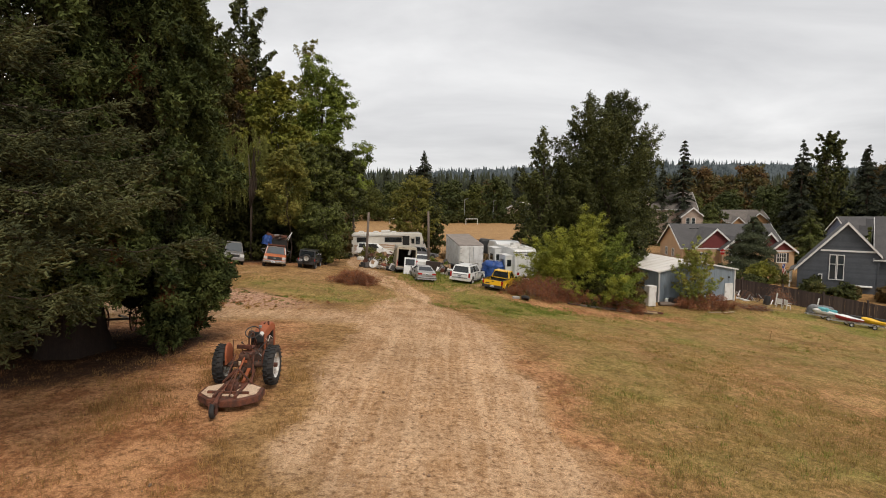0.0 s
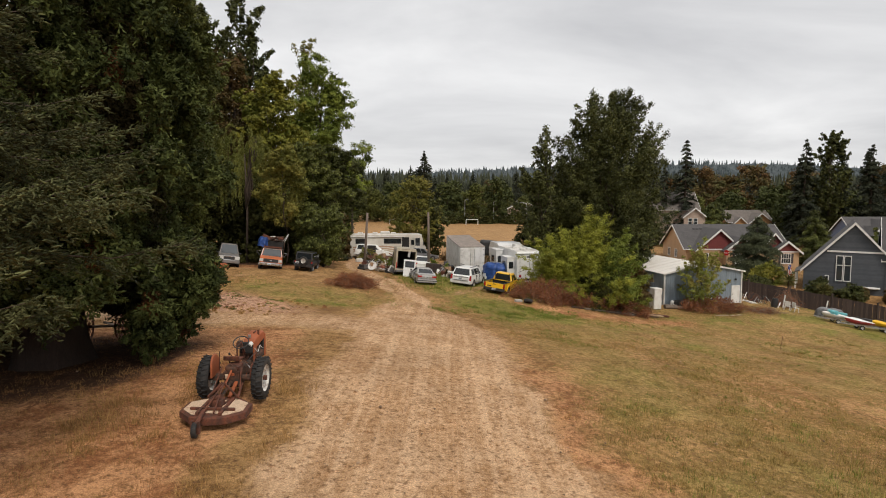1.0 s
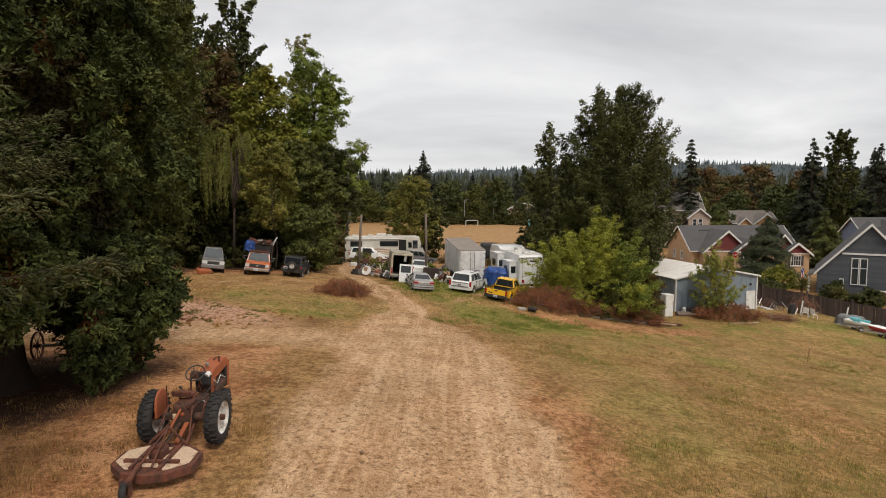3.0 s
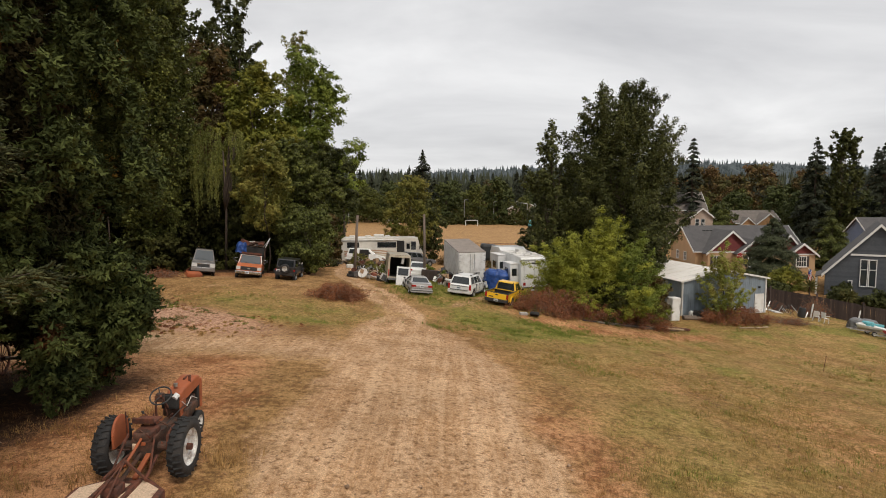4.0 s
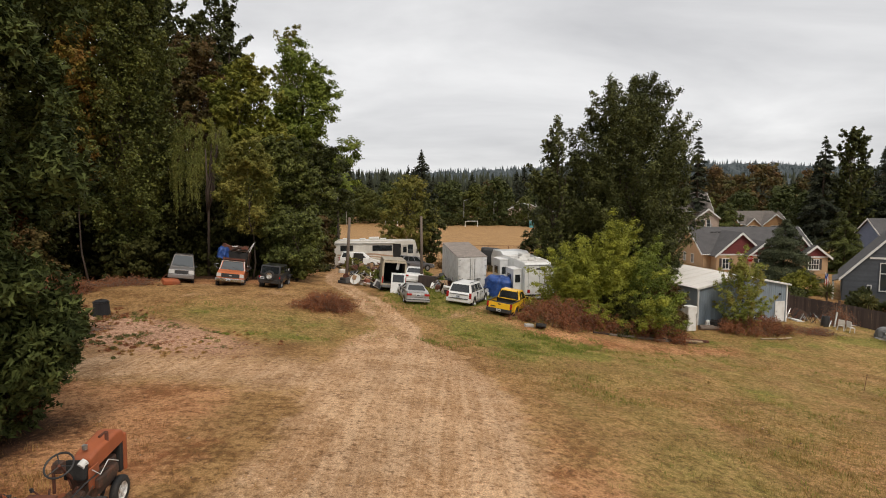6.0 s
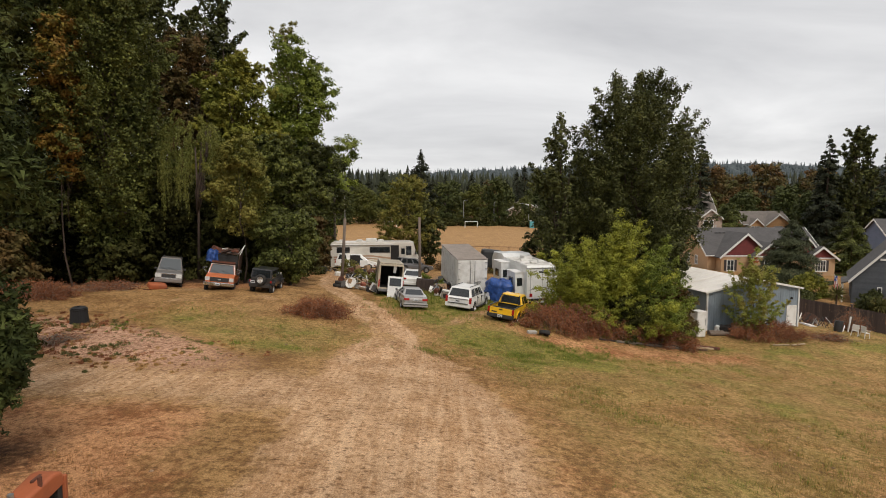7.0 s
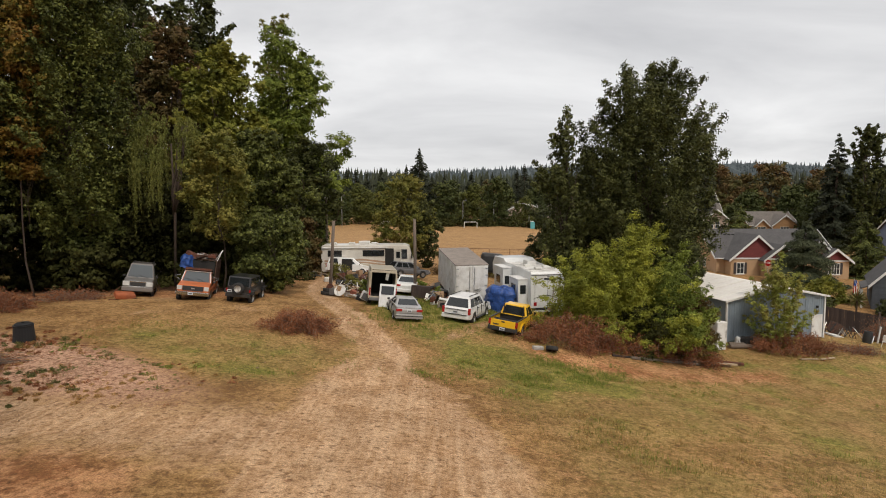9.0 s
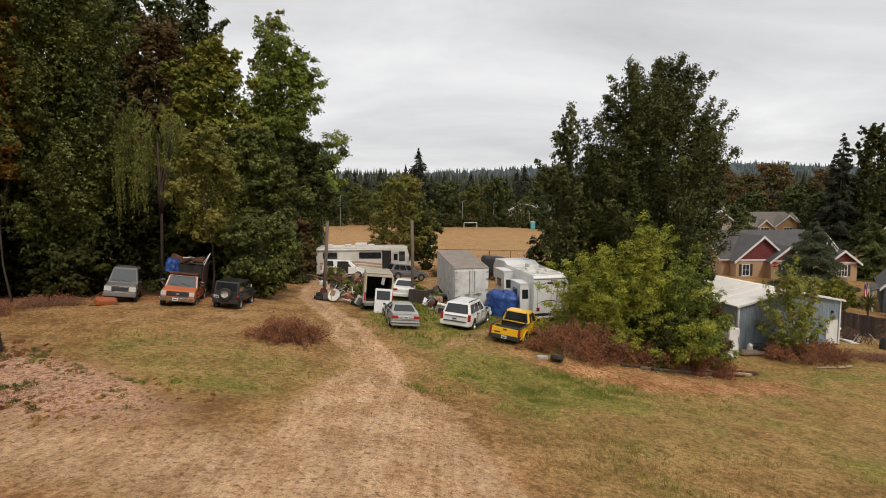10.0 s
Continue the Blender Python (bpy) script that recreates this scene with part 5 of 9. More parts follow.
def red_gabled_house():
    root = thing("house", "single-storey tan house with maroon gables and a grey shingle roof", "house", pose(41.8, 104.0, -5.75, 0, 0, 0))
    gable_block(root, 0, 0, 17.6, 10.5, 3.3, 3.6, "stucco_tan", "shingle", "x")
    gable_block(root, 1.2, -2.0, 7.4, 6.0, 3.2, 3.25, "stucco_tan", "shingle", "y", gable="maroon_shake")
    gable_block(root, 5.6, -3.2, 4.8, 5.0, 3.2, 1.9, "stucco_tan", "shingle", "y", gable="maroon_shake")
    gable_block(root, 11.8, -2.0, 4.6, 5.0, 3.2, 2.6, "stucco_tan", "shingle", "y", gable="maroon_shake")
    gable_block(root, 13.6, -3.2, 4.2, 5.0, 2.9, 1.6, "stucco_tan", "shingle", "y", gable="maroon_shake")
    for x, y, w, h in ((2.6, -2.0, 0.95, 1.5), (8.0, -3.2, 1.7, 1.5), (15.6, -3.2, 1.5, 1.5)):
        window(root, x, y, 1.75, w, h, bars=(1, 1) if w < 1.2 else (3, 1), sill=True)
        for s in (-1, 1):
            part("shutter", boxes(((0.35, 0.06, h + 0.15), (x + s * (w / 2 + 0.32), y - 0.03, 1.75)), bevel=0.01), "shutter", root)
    for x in (8.0,):
        part("window_box", boxes(((2.0, 0.35, 0.25), (x, -3.42, 0.75)), bevel=0.02), "shutter", root, "dark flower box with red flowers")
    window(root, 0.0, 4.0, 2.0, 0.9, 1.3, face="left")
    window(root, 0.0, 7.2, 2.0, 0.9, 1.3, face="left")
    for k in range(7):
        part("roof_vent", boxes(((0.42, 0.32, 0.16), (3.0 + k * 0.62, 4.1, 6.30)), bevel=0.02), "dark_plastic", root)
    bm = bmesh.new()
    rod(bm, (3.6, 5.6, 6.4), (3.6, 5.6, 7.4), 0.09)
    rod(bm, (3.6, 5.6, 7.3), (3.6, 5.6, 7.5), 0.15)
    part("vent_pipe", bm, "steel", root)
    part("porch_post", boxes(((0.3, 0.3, 3.0), (11.0, -1.6, 1.3)), bevel=0.02), "white_trim", root)
    return root


red_gabled_house()


def orange_house():
    root = thing("house", "two-storey orange-tan house with white trimmed gables", "house", pose(80.5, 170.0, -7.4, 0, 0, 4))
    gable_block(root, 0, 0, 13.0, 9.0, 6.2, 3.0, "orange_siding", "brown_shingle", "x")
    gable_block(root, 5.4, -1.5, 6.6, 6.0, 6.0, 2.5, "orange_siding", "brown_shingle", "y")
    gable_block(root, 0.6, -1.0, 4.6, 6.0, 5.4, 2.0, "orange_siding", "brown_shingle", "y")
    for x, y in ((8.7, -1.5), (2.8, -1.0)):
        window(root, x, y, 4.7, 2.2, 1.6, bars=(2, 1))
        window(root, x, y, 1.8, 1.6, 1.5, bars=(1, 1))
    return root


def beige_house():
    root = thing("house", "large two-storey beige house with a brown hipped roof", "house", pose(52.5, 150.0, -4.6, 0, 0, -6))
    gable_block(root, 0, 0, 10.5, 10.0, 7.6, 3.9, "beige_siding", "brown_shingle", "x")
    gable_block(root, 6.5, -2.5, 5.0, 6.0, 5.8, 2.0, "beige_siding", "brown_shingle", "y")
    for x in (7.9, 9.2):
        window(root, x, -2.5, 4.6, 0.8, 1.5, bars=(0, 1))
    window(root, 3.0, 0.0, 5.2, 1.4, 1.5)
    window(root, 0.0, 5.0, 5.2, 1.2, 1.5, face="left")
    return root


def blue_house():
    root = thing("house", "blue-grey house with white trimmed dormers and grey roof", "house", pose(81.5, 118.0, -6.6, 0, 0, 0))
    gable_block(root, 0, 0, 16.0, 10.0, 4.3, 4.2, "blue_siding", "shingle", "x")
    gable_block(root, 0.6, -1.5, 4.4, 6.0, 4.2, 2.6, "blue_siding", "shingle", "y")
    gable_block(root, 3.4, -0.6, 3.6, 6.0, 5.8, 2.3, "blue_siding", "shingle", "y")
    gable_block(root, 9.6, -0.6, 3.2, 6.0, 6.4, 2.0, "blue_siding", "shingle", "y")
    window(root, 2.8, -1.5, 3.6, 1.4, 1.5, bars=(1, 1))
    window(root, 5.2, -0.6, 5.2, 1.2, 1.3, bars=(1, 1))
    window(root, 11.2, -0.6, 5.6, 1.2, 1.3, bars=(1, 1))
    return root


orange_house()
beige_house()
blue_house()


def grey_house():
    root = thing("house", "dark blue-grey lap-sided house with white trim and steep roof", "house", pose(47.15, 78.9, -5.9, 0, 0, -33.0))
    # a front gable with a long slope, and the main roof beside it
    gable_block(root, 0, 0, 8.7, 9.0, 3.1, 5.9, "grey_siding", "shingle", "y", gable_split=5.3, over=0.35)
    gable_block(root, 8.7, 0.35, 10.0, 9.0, 4.9, 4.6, "grey_siding", "shingle", "x", over=0.5)
    for k in range(34):
        z = 0.1 + 0.25 * k
        lo = max(0.0, (z + 0.2 - 3.1) / 5.9 * 5.3) + 0.04
        hi = min(8.7, 8.7 - max(0.0, (z + 0.2 - 5.2)) / 5.9 * 5.3) - 0.04
        if hi - lo > 0.4:
            bm = bmesh.new()
            prism(bm, [(-0.012, z + 0.235), (-0.04, z), (0.0, z), (0.0, z + 0.235)], (hi - lo) / 2, "x", (lo + hi) / 2)
            part("siding_board", bm, "grey_siding", root)
    for k in range(19):
        z = 0.1 + 0.25 * k
        bm = bmesh.new()
        prism(bm, [(0.338, z + 0.235), (0.31, z), (0.35, z), (0.35, z + 0.235)], 4.98, "x", 13.72)
        part("siding_board", bm, "grey_siding", root)
    part("band", boxes(((6.1, 0.07, 0.22), (5.55, -0.075, 5.45))), "white_trim", root)
    window(root, 3.9, -0.045, 4.30, 0.62, 1.1, bars=(0, 0))
    window(root, 4.75, -0.045, 4.30, 0.62, 1.1, bars=(0, 0))
    window(root, 3.9, -0.045, 2.70, 0.62, 1.9, bars=(0, 0))
    window(root, 4.75, -0.045, 2.70, 0.62, 1.9, bars=(0, 0))
    window(root, 2.6, -0.045, 1.7, 0.28, 1.1, bars=(0, 0))
    part("awning", boxes(((2.0, 0.5, 0.10), (7.2, -0.28, 1.05), (12, 0, 0)), bevel=0.01), "white_trim", root)
    part("corner_board", boxes(((0.18, 0.16, 5.5), (8.70, -0.02, 2.3))), "grey_siding", root)
    window(root, 10.3, 0.30, 3.9, 1.1, 1.9, bars=(0, 1))
    window(root, 10.3, 0.30, 1.2, 1.1, 1.5, bars=(0, 1))
    window(root, 14.0, 0.30, 3.9, 1.4, 1.6, bars=(1, 0))
    # a small porch on the long-slope side
    bm = bmesh.new()
    prism(bm, [(-1.0, 2.45), (0.3, 2.95), (0.3, 3.10), (-1.0, 2.60)], 2.6, "y", 2.6)
    part("porch_roof", bm, "shingle", root)
    part("porch_post", boxes(((0.18, 0.18, 2.6), (-0.85, 0.4, 1.1)), bevel=0.01), "white_trim", root)
    part("porch_post", boxes(((0.18, 0.18, 2.6), (-0.85, 4.6, 1.1)), bevel=0.01), "white_trim", root)
    return root


grey_house()


def flag():
    root = thing("flag", "red and white striped flag with a blue corner", "flag", pose(45.9, 79.0, -3.0, 0, 0, 10))
    part("pole", rods([((0, 0, -0.9), (-0.9, -0.1, 0.75))], 0.025), "white_sheet", root)
    for k in range(7):
        bm = bmesh.new()
        z0 = -1.1
        for c in range(6):
            def p(u, v):
                return (-0.85 + 0.55 * u + 0.10 * v, 0.06 * math.sin(u * 7 + v * 2), 0.65 - 1.5 * v - 0.25 * u)
            u0, u1, v0, v1 = k / 7, (k + 1) / 7, c / 6, (c + 1) / 6
            quad(bm, p(u0, v0), p(u1, v0), p(u1, v1), p(u0, v1))
        part("stripe", bm, "lamp_red" if k % 2 == 0 else "white_sheet", root)
    part("canton", boxes(((0.30, 0.03, 0.6), (-0.66, -0.05, 0.28), (0, 10, 0))), "tarp_blue", root, "dark blue corner field")


flag()


def board_fence():
    """A dark wooden board fence that runs down the slope behind the shed, in bays between posts."""
    pts = [(30.5, 68.5), (33.2, 65.6), (36.0, 62.6), (38.6, 59.9), (41.2, 57.2), (43.8, 54.6), (46.4, 52.0), (49.0, 49.4), (51.6, 46.8)]
    root = thing("board_fence", "dark weathered wooden board fence with capped posts", "fence", pose(30.5, 68.5, land(30.5, 68.5)))
    board_me = None
    ox, oy, oz = 30.5, 68.5, land(30.5, 68.5)
    rng = random.Random(4)
    for (x0, y0), (x1, y1) in zip(pts, pts[1:]):
        z0, z1 = land(x0, y0) - oz, land(x1, y1) - oz
        post = part("post", boxes(((0.13, 0.13, 2.1), (0, 0, 0.95)), ((0.18, 0.18, 0.05), (0, 0, 2.02)), bevel=0.008), "fence_wood", root)
        post.matrix_basis = pose(x0 - ox, y0 - oy, z0)
        d = math.hypot(x1 - x0, y1 - y0)
        ang = math.degrees(math.atan2(y1 - y0, x1 - x0))
        n = int(d / 0.185)
        for k in range(n):
            t = (k + 0.5) / n
            if board_me is None:
                b = part("board", boxes(((0.192, 0.022, 1.72), (0, 0, 0.94)), bevel=0.004), "fence_wood", root)
                board_me = b.data
            else:
                b = new("board", board_me)
                b.parent = root
            b.matrix_basis = pose(x0 + (x1 - x0) * t - ox, y0 + (y1 - y0) * t - oy, z0 + (z1 - z0) * t + rng.uniform(-0.02, 0.02), 0, rng.uniform(-0.8, 0.8), ang)
        for h in (0.35, 1.6):
            rail = part("rail", boxes(((d, 0.05, 0.09), (d / 2, 0.03, 0))), "fence_wood", root)
            rail.matrix_basis = pose(x0 - ox, y0 - oy, z0 + h, 0, -math.degrees(math.atan2(z1 - z0, d)), ang)
    return root


board_fence()

# ---- vehicles ----
WHEEL_CACHE = {}


def wheel(parent, x, y, r, w, rim="steel", name="wheel", spokes=5):
    """A wheel on an axle along x: tyre with tread, and a dished rim with spokes. Wheels alike share their meshes."""
    key = (round(r, 3), round(w, 3), rim, spokes, x > 0)
    root = new(name)
    root.parent = parent
    root.matrix_basis = pose(x, y, r)
    if key not in WHEEL_CACHE:
        turn = pose(0, 0, 0, 0, 90, 0)
        bm = bmesh.new()
        lathe(bm, [(r * 0.60, -w / 2), (r * 0.66, -w * 0.52), (r * 0.93, -w * 0.5), (r, -w * 0.36), (r, w * 0.36), (r * 0.93, w * 0.5), (r * 0.66, w * 0.52), (r * 0.60, w / 2)], 28, turn)
        t = part("tyre", bm, "black_rubber", None, smooth=True)
        bm = bmesh.new()
        s = 1 if x > 0 else -1
        lathe(bm, [(0.001, s * w * 0.30), (r * 0.14, s * w * 0.34), (r * 0.20, s * w * 0.20), (r * 0.50, s * w * 0.16), (r * 0.58, s * w * 0.46), (r * 0.62, s * w * 0.47), (r * 0.60, -s * w * 0.4)], 24, turn)
        for k in range(spokes):
            a = 2 * math.pi * k / spokes
            c = (s * w * 0.27, r * 0.34 * math.cos(a), r * 0.34 * math.sin(a))
            box(bm, (w * 0.10, r * 0.52, r * 0.13), c, (math.degrees(a), 0, 0))
        q = part("rim", bm, rim, None, smooth=False)
        WHEEL_CACHE[key] = (t.data, q.data)
        t.parent = q.parent = root
    else:
        for n, me in zip(("tyre", "rim"), WHEEL_CACHE[key]):
            o = new(n, me)
            o.parent = root
    return root


def arch_outline(upper, wheels, sill, r):
    """The side outline of a body: upper points from the rear bumper over the top to the front, then back along the sill with wheel arches."""
    pts = list(upper)
    for wy in sorted(wheels, reverse=True):
        for k in range(9):
            a = math.pi * k / 8
            pts.append((wy + r * math.cos(a), max(sill, sill + 0.02 + r * 1.02 * math.sin(a))))
    return pts


def on_face(c, u0, u1, v0, v1, out=0.008):
    """A pane on the four-cornered face c (bottom left, bottom right, top right, top left), between shares u and v, set proud of it."""
    c = [Vector(p) for p in c]
    nrm = (c[1] - c[0]).cross(c[3] - c[0]).normalized() * out

    def p(u, v):
        return (c[0] * (1 - u) + c[1] * u) * (1 - v) + (c[3] * (1 - u) + c[2] * u) * v + nrm
    return [p(u0, v0), p(u1, v0), p(u1, v1), p(u0, v1)]


def pane(parent, name, corners, material="car_glass", thick=0.0, label=""):
    bm = bmesh.new()
    c = [Vector(p) for p in corners]
    nrm = (c[1] - c[0]).cross(c[3] - c[0]).normalized() * 0.012
    a = [bm.verts.new(p) for p in c]
    b = [bm.verts.new(p - nrm) for p in c]
    bm.faces.new(a)
    bm.faces.new(b[::-1])
    for i in range(4):
        bm.faces.new((a[i], b[i], b[(i + 1) % 4], a[(i + 1) % 4]))
    return part(name, bm, material, parent, label)


def vehicle(name, label, category, m, paint_name, W, upper, wheels, wr, sill, cabin, sides, rim="steel", tw=0.22, bed=None, bumper=None, wheel_group=""):
    """A road vehicle that points along +y. cabin: (rear belt, front belt, rear roof, front roof, belt z, roof z, roof half width); sides: spans of the side windows."""
    root = thing(name, label, category, m)
    bm = bmesh.new()
    caps, strip = prism(bm, arch_outline(upper, wheels, sill, wr * 1.16), W / 2)
    zmax = max(p[1] for p in upper)
    for v in bm.verts:
        v.co.x *= 1.0 - 0.05 * max(0.0, (v.co.z - zmax * 0.55) / (zmax * 0.45)) - 0.05 * max(0.0, (sill + 0.18 - v.co.z) / 0.2)
        v.co.x *= 1.0 - 0.07 * max(0.0, (abs(v.co.y) - abs(upper[0][0]) + 0.5) / 0.5) * (not bed)
    if bed:
        y0, y1, depth = bed
        face = [f for f in strip if f.normal.z > 0.9 or (abs(sum(v.co.z for v in f.verts) / 4 - zmax) < 0.3 and min(v.co.y for v in f.verts) >= y0 - 0.05 and max(v.co.y for v in f.verts) <= y1 + 0.05)]
        face = [f for f in face if min(v.co.y for v in f.verts) >= y0 - 0.05 and max(v.co.y for v in f.verts) <= y1 + 0.05]
        if face:
            bmesh.ops.inset_individual(bm, faces=face[:1], thickness=0.09)
            low = bmesh.ops.extrude_face_region(bm, geom=face[:1])
            vs = [g for g in low["geom"] if isinstance(g, bmesh.types.BMVert)]
            bmesh.ops.delete(bm, geom=face[:1], context="FACES_ONLY")
            bmesh.ops.translate(bm, verts=vs, vec=(0, 0, -depth))
            for f in bm.faces:
                c = f.calc_center_median()
                if y0 < c.y < y1 and abs(c.x) < W / 2 - 0.05 and c.z > sill + 0.2 and c.z < zmax - 0.01:
                    f.material_index = 1
    else:
        edges = [e for e in bm.edges if len(e.link_faces) == 2 and any(f in caps for f in e.link_faces) and max(v.co.z for v in e.verts) > sill + 0.25 and abs(e.verts[0].co.y - e.verts[1].co.y) + abs(e.verts[0].co.z - e.verts[1].co.z) > 0.16]
        bmesh.ops.bevel(bm, geom=edges, offset=0.11, segments=4, profile=0.5, affect="EDGES", clamp_overlap=True)
    body = part("body", bm, [paint_name, "interior_dark"], root)
    part("underbody", boxes(((W * 0.80, abs(upper[0][0]) + abs(upper[-1][0]) - 0.3, 0.30), (0, (upper[0][0] + upper[-1][0]) / 2, sill + 0.12))), "interior_dark", root)
    rb, fb, rr, fr, bz, rz, rw = cabin
    hw = W / 2 * 0.95
    bot = [(-hw, rb, bz), (hw, rb, bz), (hw, fb, bz), (-hw, fb, bz)]
    top = [(-rw, rr, rz), (rw, rr, rz), (rw, fr, rz), (-rw, fr, rz)]
    bm = bmesh.new()
    vb, vt = [bm.verts.new(p) for p in bot], [bm.verts.new(p) for p in top]
    bm.faces.new(vt)
    bm.faces.new(vb[::-1])
    for i in range(4):
        bm.faces.new((vb[i], vb[(i + 1) % 4], vt[(i + 1) % 4], vt[i]))
    bmesh.ops.bevel(bm, geom=[e for e in bm.edges if max(v.co.z for v in e.verts) > bz + 0.1], offset=0.085, segments=3, profile=0.55, affect="EDGES")
    part("cabin", bm, paint_name, root)
    pane(root, "rear_window", on_face([bot[0], bot[1], top[1], top[0]], 0.08, 0.92, 0.10, 0.86))
    pane(root, "windshield", on_face([bot[2], bot[3], top[3], top[2]], 0.06, 0.94, 0.08, 0.90), "windshield_glass")
    for a, b in sides:
        pane(root, "side_window", on_face([bot[1], bot[2], top[2], top[1]], a, b, 0.12, 0.86))
        pane(root, "side_window", on_face([bot[3], bot[0], top[0], top[3]], 1 - b, 1 - a, 0.12, 0.86))
    for wy in wheels:
        for s in (-1, 1):
            wheel(root, s * (W / 2 - tw / 2 + 0.01), wy, wr, tw, rim)
    for s in (-1, 1):
        part("mirror", boxes(((0.16, 0.10, 0.12), (s * (W / 2 + 0.07), fb - 0.28, bz + 0.10)), bevel=0.03), "dark_plastic", root)
    rear, front = upper[0][0], upper[-1][0]
    bmat, bz0 = bumper or (paint_name, sill + 0.22)
    part("rear_bumper", boxes(((W * 0.99, 0.16, 0.24), (0, rear - 0.03, bz0)), bevel=0.04), bmat, root)
    part("front_bumper", boxes(((W * 0.99, 0.16, 0.24), (0, front + 0.03, bz0)), bevel=0.04), bmat, root)
    return root


def plate(parent, y, z, x=0.0, face=-1):
    p = part("number_plate", boxes(((0.31, 0.02, 0.16), (x, y, z))), "plate_white", parent)
    part("lettering", boxes(((0.22, 0.006, 0.06), (x, y + face * 0.013, z - 0.01))), "ink", p)


def lamp(parent, name, size, at, material, bevel=0.02):
    return part(name, boxes((size, at), bevel=bevel), material, parent)


def pickup():
    m = on_land(5.0, 50.9, -24, -0.14)
    root = vehicle("pickup_truck", "bright yellow extended-cab pickup truck with an open bed", "pickup truck", m, "yellow_paint", 1.78,
                   [(-2.50, 0.50), (-2.52, 1.08), (-0.55, 1.10), (1.05, 1.10), (1.15, 1.10), (2.30, 1.00), (2.45, 0.80), (2.45, 0.52)], (-1.45, 1.60), 0.38, 0.48,
                   (-0.62, 1.02, -0.48, 0.42, 1.06, 1.70, 0.66), ((0.05, 0.28), (0.36, 0.82)), tw=0.26, bed=(-2.52, -0.55, 0.46), bumper=("dark_plastic", 0.56))
    part("tailgate", boxes(((1.50, 0.05, 0.50), (0, -2.54, 0.82)), bevel=0.015), "yellow_paint", root)
    part("tailgate_handle", boxes(((0.20, 0.02, 0.07), (0, -2.575, 0.98))), "dark_plastic", root)
    part("badge", boxes(((0.34, 0.012, 0.07), (-0.42, -2.572, 0.80))), "ink", root)
    for s in (-1, 1):
        lamp(root, "tail_lamp", (0.15, 0.06, 0.32), (s * 0.80, -2.54, 0.90), "lamp_red")
        lamp(root, "headlight", (0.34, 0.06, 0.18), (s * 0.62, 2.46, 0.86), "lamp_clear")
        for wy in (-1.45, 1.60):
            bm = bmesh.new()
            tube(bm, [(s * 0.90, wy + 0.47 * math.cos(a), 0.42 + 0.47 * math.sin(a)) for a in [math.pi * k / 8 for k in range(9)]], 0.045, 5)
            part("fender_flare", bm, "yellow_paint", root)
        part("bed_rail", boxes(((0.10, 1.95, 0.03), (s * 0.82, -1.53, 1.125)), bevel=0.01), "dark_plastic", root)
    plate(root, -2.63, 0.58)
    bm = rods([((-0.60, -0.66, 1.1), (-0.60, -0.70, 1.72)), ((0.60, -0.66, 1.1), (0.60, -0.70, 1.72))], 0.03)
    part("grab_bar", bm, "dark_plastic", root)
    part("door_seam", boxes(((1.80, 0.012, 0.55), (0, 0.18, 0.82)), ((1.80, 0.012, 0.55), (0, 1.06, 0.82))), "dark_plastic", root)


def white_suv():
    m = on_land(2.20, 53.2, -20, -0.16)
    root = vehicle("sport_utility_car", "white sport utility car with dark tinted windows and roof rails", "car", m, "white_paint", 1.83,
                   [(-2.38, 0.40), (-2.40, 1.02), (-2.25, 1.10), (1.00, 1.10), (1.15, 1.10), (2.25, 0.98), (2.38, 0.80), (2.38, 0.45)], (-1.42, 1.45), 0.37, 0.38,
                   (-2.30, 1.05, -2.02, 0.30, 1.06, 1.72, 0.68), ((0.06, 0.30), (0.33, 0.58), (0.61, 0.86)), bumper=("white_paint", 0.56))
    for s in (-1, 1):
        lamp(root, "tail_lamp", (0.16, 0.10, 0.40), (s * 0.83, -2.37, 0.92), "lamp_red")
        lamp(root, "headlight", (0.36, 0.06, 0.2), (s * 0.66, 2.38, 0.82), "lamp_clear")
        part("roof_rail", rods([((s * 0.58, -1.8, 1.77), (s * 0.58, 0.1, 1.77))], 0.025), "dark_plastic", root)
        part("running_board", boxes(((0.14, 1.9, 0.06), (s * 0.92, 0, 0.36)), bevel=0.02), "dark_plastic", root)
        for y in (-0.25, 0.75):
            part("door_handle", boxes(((0.03, 0.16, 0.04), (s * 0.91, y - 0.35, 0.98))), "dark_plastic", root)
    part("door_seam", boxes(((1.85, 0.012, 0.55), (0, -0.85, 0.80)), ((1.85, 0.012, 0.55), (0, 0.05, 0.80)), ((1.85, 0.012, 0.55), (0, 0.98, 0.80))), "dark_plastic", root)
    part("tailgate_strip", boxes(((1.3, 0.03, 0.05), (0, -2.415, 0.98))), "grey_plastic", root)
    part("step_pad", boxes(((1.4, 0.12, 0.03), (0, -2.48, 0.69))), "dark_plastic", root)
    plate(root, -2.42, 0.84, -0.05)


